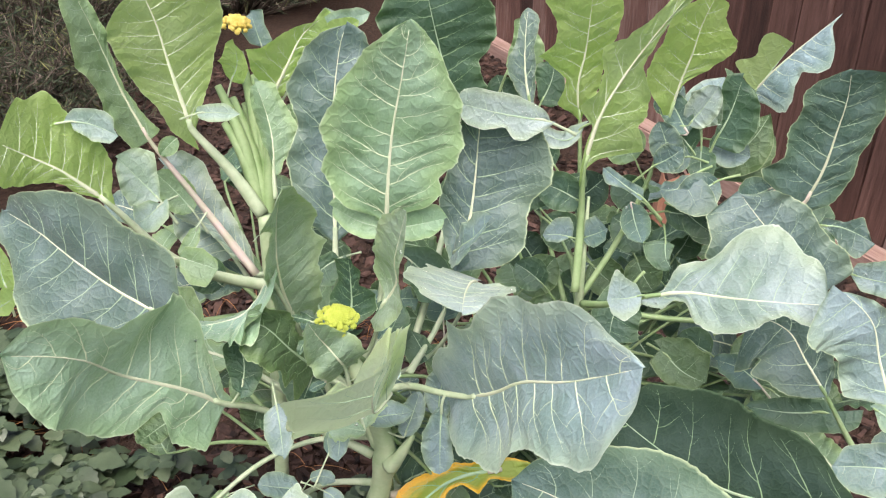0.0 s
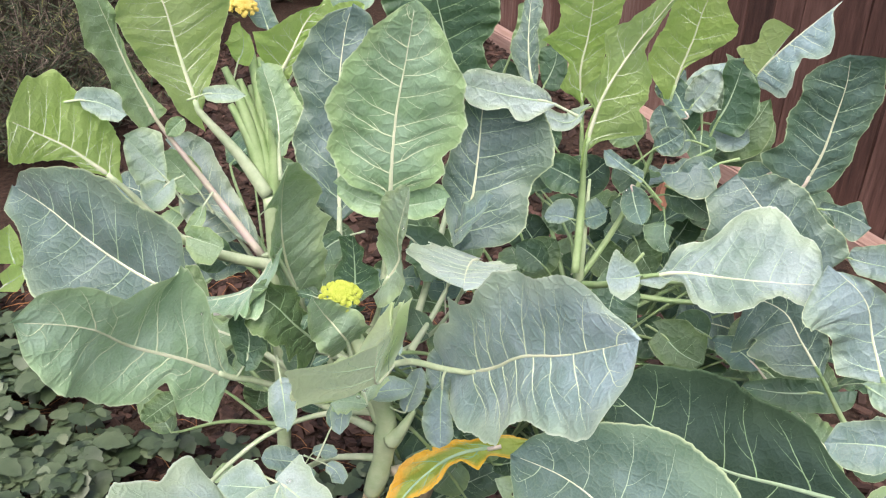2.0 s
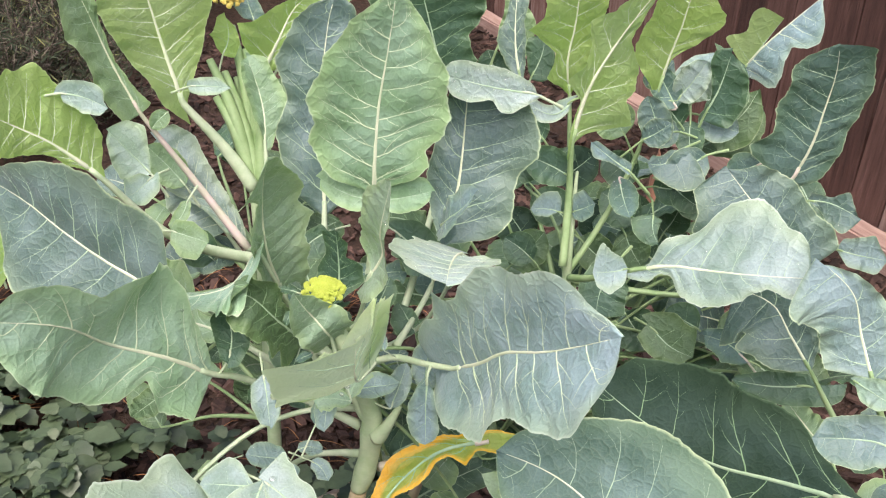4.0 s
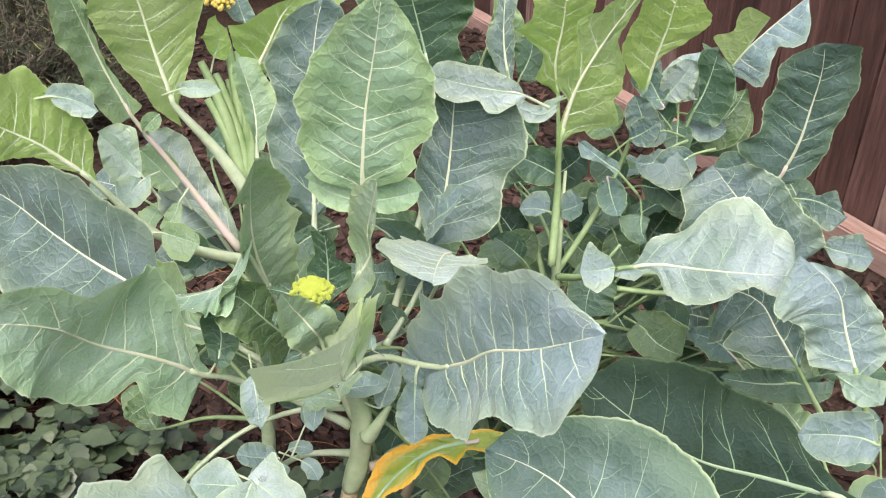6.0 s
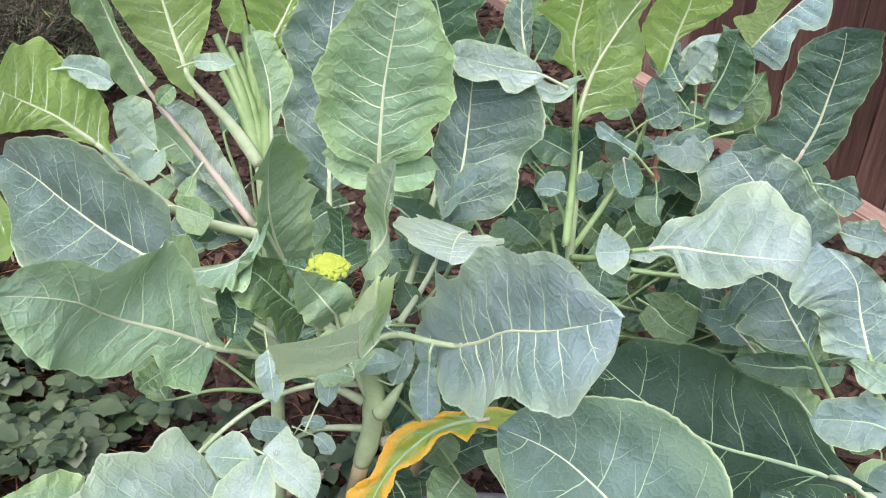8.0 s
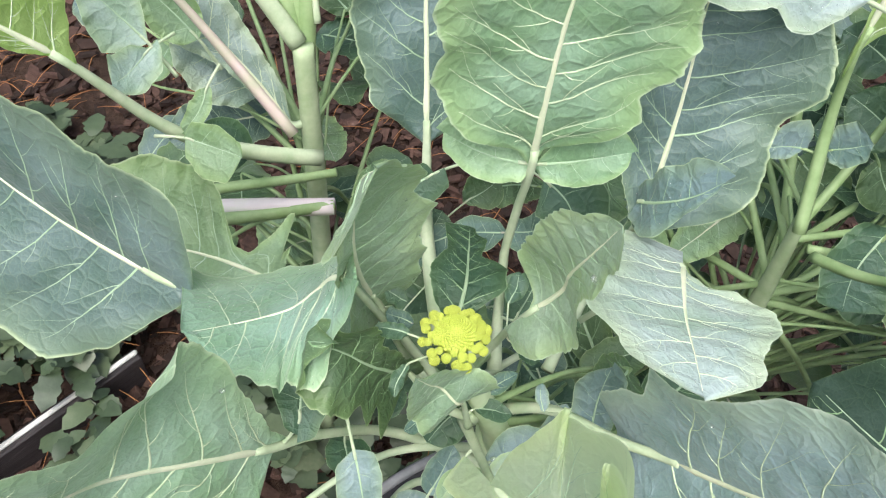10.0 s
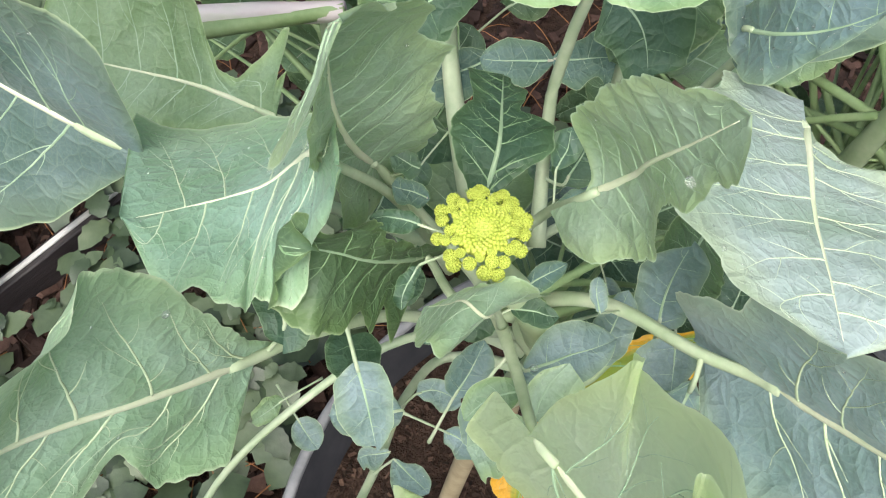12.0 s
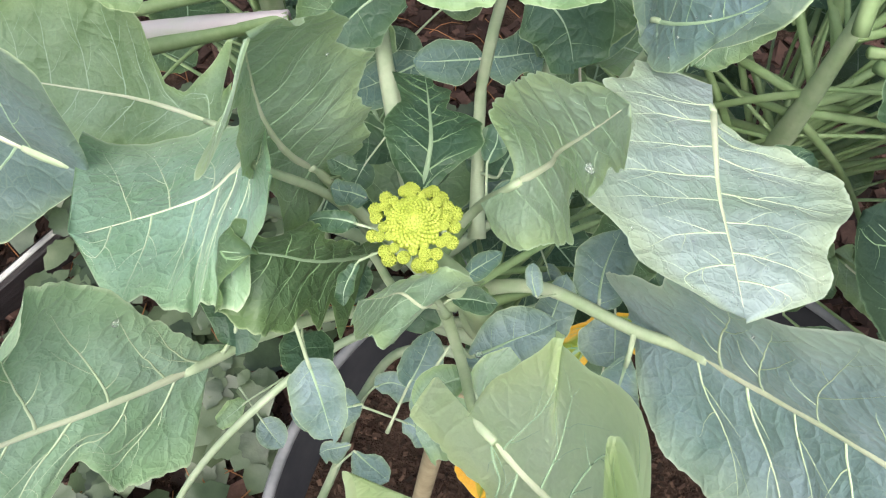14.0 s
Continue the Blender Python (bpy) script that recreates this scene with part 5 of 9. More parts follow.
grow(name='RP18', plant='r', mat='slate', len=0.055, nv=2, drops=12, n0=(-0.05, -0.78, 0.62), n1=(0.19, -0.91, 0.36), fold=(0.15, 0.15), bend=(1, 1),
     mid=[(0.449, 0.228, 0.823), (0.426, 0.216, 0.808), (0.403, 0.212, 0.81)], pet=[],
     left=[(-0.07, 0.011), (0.07, 0.037), (0.23, 0.057), (0.52, 0.043), (0.69, 0.021), (0.98, 0.007)],
     right=[(0.2, 0.011), (0.99, 0.012)])
grow(name='RP19', plant='r', mat='dark', len=0.042, nv=2, drops=0, n0=(-0.16, -0.54, 0.83), n1=(-0.17, -0.89, 0.42), fold=(0.15, 0.15), bend=(1, 1),
     mid=[(0.42, 0.213, 0.733), (0.418, 0.193, 0.718), (0.425, 0.184, 0.705)], pet=[],
     left=[(0.2, 0.012)],
     right=[(0.06, 0.015), (0.21, 0.03), (0.54, 0.027), (0.98, 0.008)])
grow(name='RP20', plant='r', mat='dark', len=0.052, nv=3, drops=2, n0=(-0.11, -0.9, 0.43), n1=(-0.14, -0.9, 0.42), fold=(0.15, 0.15), bend=(1, 1),
     mid=[(0.265, 0.25, 0.791), (0.288, 0.251, 0.799), (0.311, 0.255, 0.815)], pet=[],
     left=[(-0.29, 0.004), (0.28, 0.02)],
     right=[(-0.6, 0.023), (-0.09, 0.019), (0.42, 0.024), (0.88, 0.015)])
grow(name='RP21', plant='r', mat='green', len=0.08, nv=3, drops=0, n0=(-0.06, -0.95, 0.31), n1=(-0.07, -0.96, 0.27), fold=(0.15, 0.15), bend=(1, 1),
     mid=[(0.22, 0.485, 0.88), (0.237, 0.494, 0.913), (0.241, 0.505, 0.953)], pet=[],
     left=[(0.02, 0.006), (0.28, 0.013), (1, 0.013)],
     right=[(-0.08, 0.046), (0.2, 0.046), (0.56, 0.038)])
grow(name='RP22', plant='r', mat='dark', len=0.065, nv=2, drops=0, n0=(-0.1, -0.93, 0.34), n1=(-0.11, -0.95, 0.31), fold=(0.15, 0.15), bend=(1, 1),
     mid=[(0.264, 0.408, 0.854), (0.279, 0.418, 0.885), (0.283, 0.427, 0.913)], pet=[],
     left=[(0.08, 0.008), (0.57, 0.027), (0.92, 0.025)],
     right=[(-0.01, 0.015), (0.24, 0.029), (0.63, 0.019), (0.94, 0.004)])
grow(name='RP23', plant='r', mat='pale', len=0.072, nv=2, drops=12, n0=(0.05, -0.83, 0.56), n1=(0.09, -0.96, 0.26), fold=(0.15, 0.15), bend=(1, 1),
     mid=[(0.306, 0.261, 0.878), (0.28, 0.248, 0.863), (0.245, 0.248, 0.879)], pet=[],
     left=[(0.14, 0.005), (0.39, 0.009), (0.69, 0.014), (0.93, 0.009)],
     right=[(-0.1, 0.002), (0.19, 0.014), (0.79, 0.01), (1.09, 0.01)])
grow(name='RP24', plant='r', mat='dark', len=0.084, nv=3, drops=0, n0=(-0.19, -0.83, 0.53), n1=(-0.17, -0.8, 0.57), fold=(0.15, 0.15), bend=(1, 1),
     mid=[(0.372, 0.173, 0.685), (0.349, 0.156, 0.651), (0.342, 0.135, 0.618)], pet=[],
     left=[(0.3, 0.034), (0.94, 0.038)],
     right=[(0.08, 0.023), (0.49, 0.031), (0.94, 0.024)])
grow(name='RP25', plant='r', mat='dark2', len=0.068, nv=3, drops=0, n0=(-0.23, -0.78, 0.58), n1=(-0.26, -0.76, 0.59), fold=(0.15, 0.15), bend=(1, 1),
     mid=[(0.433, 0.177, 0.569), (0.455, 0.158, 0.553), (0.485, 0.143, 0.545)], pet=[],
     left=[(-0.34, 0.01), (0.02, 0.04), (0.89, 0.04)],
     right=[(-0.13, 0.024), (0.39, 0.028), (0.84, 0.014)])
grow(name='BL1', plant='l', mat='lime2', len=0.237, nv=6, drops=0, n0=(0.6, -0.77, 0.21), n1=(0.59, -0.78, -0.23), fold=(0.16, 0.25), bend=(1.03, 0.96), ruffle=0.35,
     mid=[(-0.294, 0.538, 0.759), (-0.308, 0.545, 0.817), (-0.32, 0.551, 0.874), (-0.329, 0.551, 0.932), (-0.343, 0.544, 0.99)], pet=[(-0.192, 0.529, 0.606), (-0.235, 0.541, 0.676)],
     left=[(-0.14, 0.003), (-0.07, 0.017), (0, 0.028), (0.07, 0.036), (0.15, 0.04), (0.23, 0.045), (0.31, 0.055), (0.4, 0.063), (0.5, 0.072), (0.6, 0.079), (0.7, 0.084), (0.8, 0.085), (0.88, 0.075), (0.95, 0.049), (1, 0.014)],
     right=[(-0.07, 0.002), (0, 0.008), (0.07, 0.018), (0.15, 0.03), (0.23, 0.043), (0.31, 0.057), (0.4, 0.069), (0.5, 0.08), (0.6, 0.093), (0.7, 0.103), (0.8, 0.108), (0.88, 0.108), (0.95, 0.103), (1, 0.094)])
grow(name='BL2', plant='l', mat='green', len=0.245, nv=5, drops=0, n0=(0.65, -0.72, 0.23), n1=(0.68, -0.73, 0.05), fold=(0.5, 0.5), bend=(3, 3),
     mid=[(-0.348, 0.486, 0.761), (-0.375, 0.483, 0.838), (-0.391, 0.478, 0.907), (-0.401, 0.468, 0.961), (-0.409, 0.462, 0.995)], pet=[(-0.195, 0.451, 0.532), (-0.28, 0.489, 0.642)],
     left=[(0.03, 0.043), (0.24, 0.059), (0.49, 0.051), (0.7, 0.074), (0.86, 0.052), (0.98, 0.043), (1.08, 0.026)],
     right=[(0.03, 0.02), (0.19, 0.014), (0.39, 0.006), (0.84, 0.015), (1.05, 0.015)])
grow(name='BL3', plant='l', mat='lime', len=0.168, nv=5, drops=0, n0=(0.67, -0.71, 0.21), n1=(0.75, -0.49, 0.45), fold=(0.14, 0.02), bend=(1.46, 1.46), ruffle=0.35,
     mid=[(-0.363, 0.309, 0.743), (-0.385, 0.297, 0.774), (-0.408, 0.284, 0.804), (-0.435, 0.266, 0.832), (-0.456, 0.239, 0.862)], pet=[(-0.157, 0.405, 0.538), (-0.283, 0.353, 0.612)],
     left=[(0.07, 0.003), (0.15, 0.008), (0.23, 0.014), (0.31, 0.015), (0.4, 0.016), (0.5, 0.022), (0.6, 0.031), (0.7, 0.04), (0.8, 0.049), (0.88, 0.056), (0.95, 0.061), (1, 0.059)],
     right=[(-0.07, 0.005), (0, 0.014), (0.07, 0.032), (0.15, 0.048), (0.23, 0.058), (0.31, 0.063), (0.4, 0.067), (0.5, 0.072), (0.6, 0.078), (0.7, 0.087), (0.8, 0.092), (0.88, 0.071), (0.95, 0.069), (1, 0.047)])
grow(name='BL3b', plant='l', mat='pale', len=0.068, nv=2, drops=0, n0=(0.06, -0.92, 0.38), n1=(0.14, -0.86, 0.49), fold=(0.15, 0.15), bend=(1, 1),
     mid=[(-0.391, 0.314, 0.863), (-0.361, 0.314, 0.858), (-0.327, 0.31, 0.843)], pet=[],
     left=[(-0.1, 0.007), (0.07, 0.018), (0.58, 0.024), (0.8, 0.019), (0.83, 0.007)],
     right=[(0.06, 0.012), (0.59, 0.022), (0.98, 0.013)])
grow(name='BL4', plant='l', mat='mint', len=0.246, nv=6, drops=0, n0=(0.15, -0.79, 0.59), n1=(0.22, -0.83, 0.51), fold=(0.15, 0.15), bend=(1, 1),
     mid=[(-0.21, 0.51, 0.496), (-0.26, 0.541, 0.554), (-0.318, 0.567, 0.614), (-0.366, 0.589, 0.669)], pet=[],
     left=[(0.19, 0.014), (0.43, 0.019), (0.67, 0.042), (0.81, 0.038), (0.99, 0.021)],
     right=[(0.19, 0.022), (0.41, 0.031), (0.64, 0.043), (0.87, 0.057), (1.02, 0.041), (1.06, 0.006)])
grow(name='BL5', plant='l', mat='pale3', len=0.054, nv=2, drops=0, n0=(0.48, -0.68, 0.56), n1=(0.74, -0.48, 0.48), fold=(0.15, 0.15), bend=(1, 1),
     mid=[(-0.313, 0.389, 0.698), (-0.331, 0.364, 0.686), (-0.343, 0.347, 0.685)], pet=[],
     left=[(-0.2, 0.005), (0.18, 0.023), (0.67, 0.025), (1.01, 0.01)],
     right=[(0.18, 0.018), (0.86, 0.029)])
grow(name='BL5b', plant='l', mat='pale3', len=0.089, nv=4, drops=0, n0=(0.31, -0.85, 0.42), n1=(0.34, -0.86, 0.39), fold=(0.15, 0.15), bend=(1, 1),
     mid=[(-0.317, 0.399, 0.698), (-0.34, 0.404, 0.725), (-0.374, 0.409, 0.765)], pet=[],
     left=[(0.06, 0.019), (0.28, 0.04), (0.59, 0.031), (0.93, 0.012)],
     right=[(0.23, 0.017), (0.67, 0.046), (0.95, 0.031), (1.04, 0.009)])
grow(name='BL6', plant='l', mat='green', len=0.06, nv=2, drops=0, n0=(-0.01, -0.82, 0.58), n1=(-0.09, -0.78, 0.61), fold=(0.15, 0.15), bend=(1, 1),
     mid=[(-0.272, 0.315, 0.645), (-0.242, 0.309, 0.638), (-0.215, 0.302, 0.633)], pet=[],
     left=[(0, 0.018), (0.5, 0.024), (0.93, 0.012)],
     right=[(0.07, 0.017), (0.44, 0.034), (0.91, 0.03)])
grow(name='BL6b', plant='l', mat='green', len=0.051, nv=2, drops=0, n0=(0.28, -0.84, 0.46), n1=(0.29, -0.83, 0.48), fold=(0.15, 0.15), bend=(1, 1),
     mid=[(-0.254, 0.361, 0.673), (-0.262, 0.348, 0.655), (-0.278, 0.333, 0.639)], pet=[],
     left=[(-0.02, 0.004), (0.37, 0.01), (1.07, 0.009)],
     right=[(0.11, 0.01), (0.52, 0.013), (1.01, 0.007)])
grow(name='BL7', plant='l', mat='lime', len=0.065, nv=2, drops=0, n0=(0.23, -0.92, 0.31), n1=(0.23, -0.93, 0.29), fold=(0.15, 0.15), bend=(1, 1),
     mid=[(-0.246, 0.646, 0.805), (-0.235, 0.658, 0.832), (-0.238, 0.667, 0.864)], pet=[],
     left=[(0.07, 0.013), (0.5, 0.034), (1.11, 0.013)],
     right=[(0.01, 0.005), (0.03, 0.02), (0.4, 0.02), (0.76, 0.011)])
grow(name='BL8', plant='l', mat='lime', len=0.156, nv=4, drops=0, n0=(0.24, -0.97, 0.02), n1=(0.05, -1, -0.03), fold=(0.3, 0.2), bend=(2, 2),
     mid=[(-0.172, 0.636, 0.788), (-0.15, 0.643, 0.827), (-0.118, 0.655, 0.882), (-0.083, 0.658, 0.91)], pet=[],
     left=[(0.02, 0.024), (0.15, 0.058), (0.33, 0.082), (0.42, 0.055), (0.7, 0.023), (0.91, 0.005), (1.1, 0.014)],
     right=[(-0.01, 0.017), (0.25, 0.019), (0.43, 0.011), (0.68, 0.026), (1.01, 0.023)])
grow(name='BL9', plant='l', mat='green', len=0.148, nv=5, drops=0, n0=(0.56, -0.69, 0.46), n1=(0.52, -0.7, 0.5), fold=(0.4, 0.4), bend=(2, 2),
     mid=[(-0.168, 0.547, 0.678), (-0.173, 0.583, 0.737), (-0.196, 0.615, 0.806)], pet=[],
     left=[(0.32, 0.025), (0.75, 0.032), (1.02, 0.02)],
     right=[(-0.03, 0.01), (0.13, 0.019), (0.25, 0.039), (0.42, 0.046), (0.66, 0.038), (0.97, 0.029), (1.09, 0.005)])
grow(name='BL10', plant='l', mat='pale3', len=0.065, nv=2, drops=0, n0=(-0.12, -0.93, 0.35), n1=(-0.02, -0.92, 0.38), fold=(0.15, 0.15), bend=(1, 1),
     mid=[(-0.267, 0.507, 0.801), (-0.239, 0.504, 0.802), (-0.202, 0.502, 0.8)], pet=[],
     left=[(-0.1, 0.009), (0.17, 0.013), (0.65, 0.016)],
     right=[(-0.07, 0.009), (0.22, 0.016), (0.73, 0.012)])
grow(name='BL11', plant='l', mat='slate', len=0.295, nv=5, drops=4, n0=(0.13, -0.86, 0.5), n1=(0.01, -1, -0.03), fold=(0.1, 0.1), bend=(0.5, 0.5),
     mid=[(-0.027, 0.23, 0.718), (-0.028, 0.264, 0.784), (-0.028, 0.292, 0.872), (-0.017, 0.314, 0.959), (-0.006, 0.315, 0.995)], pet=[(-0.011, 0.119, 0.582), (-0.026, 0.187, 0.647)],
     left=[(0.13, 0.048), (0.26, 0.056), (0.39, 0.064), (0.54, 0.045), (0.61, 0.055), (0.7, 0.066), (0.77, 0.056), (0.87, 0.045), (0.95, 0.027)],
     right=[(0.09, 0.036), (0.25, 0.06), (0.53, 0.07), (0.86, 0.058), (1, 0.028)])
grow(name='BL12', plant='l', mat='dark', len=0.148, nv=5, drops=4, n0=(0.09, -1, -0.01), n1=(0.07, -1, 0.03), fold=(0.15, 0.15), bend=(1, 1),
     mid=[(0.129, 0.402, 0.878), (0.117, 0.399, 0.933), (0.106, 0.393, 0.983), (0.098, 0.392, 1.022)], pet=[(0.073, 0.134, 0.59), (0.142, 0.364, 0.782)],
     left=[(0.07, 0.019), (0.38, 0.051), (0.67, 0.073), (0.87, 0.077), (1.12, 0.048)],
     right=[(-0.07, 0.057), (0.09, 0.049), (0.23, 0.052), (0.35, 0.073), (0.51, 0.084), (0.74, 0.088), (1.03, 0.068)])
grow(name='BL13', plant='l', mat='lime', len=0.061, nv=2, drops=0, n0=(0.45, -0.76, 0.47), n1=(0.45, -0.77, 0.45), fold=(0.15, 0.15), bend=(1, 1),
     mid=[(-0.534, 0.294, 0.606), (-0.541, 0.305, 0.63), (-0.541, 0.322, 0.659)], pet=[],
     left=[(0.17, 0.029), (0.71, 0.022)],
     right=[(-0.13, 0.009), (0.19, 0.019), (0.73, 0.012)])
grow(name='BL13b', plant='l', mat='lime', len=0.04, nv=2, drops=0, n0=(0.45, -0.74, 0.49), n1=(0.44, -0.76, 0.48), fold=(0.15, 0.15), bend=(1, 1),
     mid=[(-0.547, 0.27, 0.581), (-0.531, 0.284, 0.587), (-0.52, 0.296, 0.595)], pet=[],
     left=[(0.05, 0.019), (0.87, 0.021)],
     right=[(-0.27, 0.003), (0.28, 0.018), (0.67, 0.01)])
grow(name='BL15', plant='l', mat='pale', len=0.079, nv=2, drops=0, n0=(0.15, -0.95, 0.27), n1=(0.12, -0.96, 0.26), fold=(0.15, 0.15), bend=(1, 1),
     mid=[(-0.121, 0.732, 0.86), (-0.09, 0.742, 0.877), (-0.05, 0.75, 0.885)], pet=[],
     left=[(0.25, 0.01), (0.59, 0.027)],
     right=[(0.44, 0.004), (0.97, 0.012)])
grow(name='BL16', plant='l', mat='blue', len=0.062, nv=2, drops=0, n0=(0.2, -0.94, 0.28), n1=(0.21, -0.94, 0.26), fold=(0.15, 0.15), bend=(1, 1),
     mid=[(-0.208, 0.75, 0.833), (-0.217, 0.757, 0.862), (-0.225, 0.763, 0.891)], pet=[],
     left=[(0.17, 0.018), (0.81, 0.031)],
     right=[(0.06, 0.023), (0.59, 0.018), (1.06, 0.023)])
grow(name='X1', plant='c', mat='dark', len=0.065, nv=2, drops=0, n0=(0.05, -0.86, 0.51), n1=(0.03, -0.84, 0.54), fold=(0.15, 0.15), bend=(1, 1),
     mid=[(0.073, 0.194, 0.716), (0.096, 0.183, 0.696), (0.104, 0.167, 0.67)], pet=[],
     left=[(-0.23, 0.007), (0.2, 0.032), (0.52, 0.035), (1.04, 0.023)],
     right=[(0.22, 0.029), (1.09, 0.016)])
grow(name='X2', plant='c', mat='dark', len=0.06, nv=2, drops=0, n0=(0.13, -0.85, 0.5), n1=(0.16, -0.84, 0.52), fold=(0.15, 0.15), bend=(1, 1),
     mid=[(-0.02, 0.204, 0.71), (-0.043, 0.193, 0.699), (-0.065, 0.178, 0.681)], pet=[],
     left=[(-0.15, 0.015), (0.53, 0.028)],
     right=[(0.01, 0.014), (0.56, 0.016), (0.99, 0.011)])
grow(name='X3', plant='c', mat='dark', len=0.038, nv=2, drops=0, n0=(0.03, -0.81, 0.59), n1=(0.05, -0.82, 0.57), fold=(0.15, 0.15), bend=(1, 1),
     mid=[(0.098, 0.091, 0.631), (0.09, 0.099, 0.643), (0.079, 0.11, 0.658)], pet=[],
     left=[(-0.14, 0.023), (0.56, 0.023), (1.02, 0.008)],
     right=[(0.16, 0.013), (0.59, 0.012)])
grow(name='RX1', plant='r', mat='dark', len=0.061, nv=3, drops=4, n0=(-0.05, -0.99, 0.14), n1=(0.03, -0.99, 0.16), fold=(0.25, 0.25), bend=(2, 2),
     mid=[(0.461, 0.285, 0.831), (0.441, 0.289, 0.854), (0.418, 0.292, 0.874)], pet=[],
     left=[(0.07, 0.016), (0.3, 0.027), (0.61, 0.029), (0.85, 0.022), (0.97, 0.012)],
     right=[(0.14, 0.017), (0.37, 0.026), (0.59, 0.027), (0.79, 0.022), (0.93, 0.012)])
grow(name='RX2', plant='r', mat='slate', len=0.057, nv=3, drops=6, n0=(0.3, -0.88, 0.37), n1=(0.32, -0.82, 0.48), fold=(0.25, 0.25), bend=(2, 2),
     mid=[(0.453, 0.265, 0.832), (0.425, 0.257, 0.835), (0.399, 0.247, 0.835)], pet=[],
     left=[(0.08, 0.013), (0.33, 0.022), (0.63, 0.023), (0.86, 0.018), (0.97, 0.01)],
     right=[(0.15, 0.014), (0.39, 0.021), (0.61, 0.022), (0.81, 0.018), (0.94, 0.01)])
grow(name='RX3', plant='r', mat='dark', len=0.054, nv=3, drops=4, n0=(-0.22, -0.68, 0.7), n1=(-0.29, -0.65, 0.71), fold=(0.25, 0.25), bend=(2, 2),
     mid=[(0.474, 0.294, 0.836), (0.471, 0.275, 0.816), (0.471, 0.256, 0.798)], pet=[],
     left=[(0.09, 0.012), (0.33, 0.02), (0.62, 0.021), (0.85, 0.016), (0.97, 0.009)],
     right=[(0.12, 0.013), (0.34, 0.019), (0.57, 0.02), (0.78, 0.016), (0.93, 0.009)])
grow(name='RX4', plant='r', mat='darkblue', len=0.037, nv=3, drops=0, n0=(-0.24, -0.91, 0.34), n1=(-0.22, -0.92, 0.33), fold=(0.25, 0.25), bend=(2, 2),
     mid=[(0.448, 0.339, 0.872), (0.435, 0.346, 0.884), (0.42, 0.353, 0.892)], pet=[],
     left=[(0.01, 0.015), (0.2, 0.024), (0.57, 0.026), (0.86, 0.021), (0.98, 0.011)],
     right=[(0.15, 0.015), (0.36, 0.023), (0.54, 0.025), (0.73, 0.02), (0.89, 0.011)])
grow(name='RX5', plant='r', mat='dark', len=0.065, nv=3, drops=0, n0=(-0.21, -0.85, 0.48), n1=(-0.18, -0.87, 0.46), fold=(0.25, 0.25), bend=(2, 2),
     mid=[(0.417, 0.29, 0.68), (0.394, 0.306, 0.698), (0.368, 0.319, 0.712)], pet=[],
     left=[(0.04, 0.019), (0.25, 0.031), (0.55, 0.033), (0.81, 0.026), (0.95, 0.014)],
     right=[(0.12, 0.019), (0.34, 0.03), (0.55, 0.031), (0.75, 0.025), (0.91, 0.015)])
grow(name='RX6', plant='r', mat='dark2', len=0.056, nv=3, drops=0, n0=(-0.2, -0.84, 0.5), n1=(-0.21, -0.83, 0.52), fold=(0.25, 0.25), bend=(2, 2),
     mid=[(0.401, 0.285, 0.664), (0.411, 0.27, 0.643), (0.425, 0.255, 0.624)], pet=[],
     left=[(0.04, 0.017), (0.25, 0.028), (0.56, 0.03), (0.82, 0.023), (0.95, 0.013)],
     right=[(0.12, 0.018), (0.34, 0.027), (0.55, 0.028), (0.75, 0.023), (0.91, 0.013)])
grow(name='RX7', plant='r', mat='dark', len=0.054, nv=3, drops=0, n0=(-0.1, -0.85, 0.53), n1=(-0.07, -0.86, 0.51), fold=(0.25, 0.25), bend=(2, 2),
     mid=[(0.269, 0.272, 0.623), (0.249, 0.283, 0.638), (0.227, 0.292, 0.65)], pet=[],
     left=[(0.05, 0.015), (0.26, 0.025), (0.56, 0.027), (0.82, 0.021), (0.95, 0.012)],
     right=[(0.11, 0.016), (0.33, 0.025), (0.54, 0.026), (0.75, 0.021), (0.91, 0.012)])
grow(name='RX8', plant='r', mat='blue', len=0.062, nv=3, drops=6, n0=(-0.53, -0.71, 0.47), n1=(-0.59, -0.7, 0.41), fold=(0.25, 0.25), bend=(2, 2),
     mid=[(0.49, 0.312, 0.837), (0.512, 0.291, 0.831), (0.535, 0.271, 0.829)], pet=[],
     left=[(0.07, 0.015), (0.29, 0.024), (0.59, 0.026), (0.83, 0.02), (0.96, 0.011)],
     right=[(0.14, 0.016), (0.38, 0.024), (0.6, 0.025), (0.8, 0.02), (0.94, 0.011)])
grow(name='RX9', plant='r', mat='dark', len=0.057, nv=3, drops=8, n0=(-0.55, -0.71, 0.44), n1=(-0.59, -0.72, 0.36), fold=(0.25, 0.25), bend=(2, 2),
     mid=[(0.428, 0.266, 0.749), (0.452, 0.25, 0.753), (0.475, 0.236, 0.761)], pet=[],
     left=[(0.07, 0.015), (0.31, 0.024), (0.61, 0.025), (0.85, 0.02), (0.97, 0.011)],
     right=[(0.14, 0.015), (0.37, 0.023), (0.59, 0.024), (0.79, 0.019), (0.93, 0.011)])
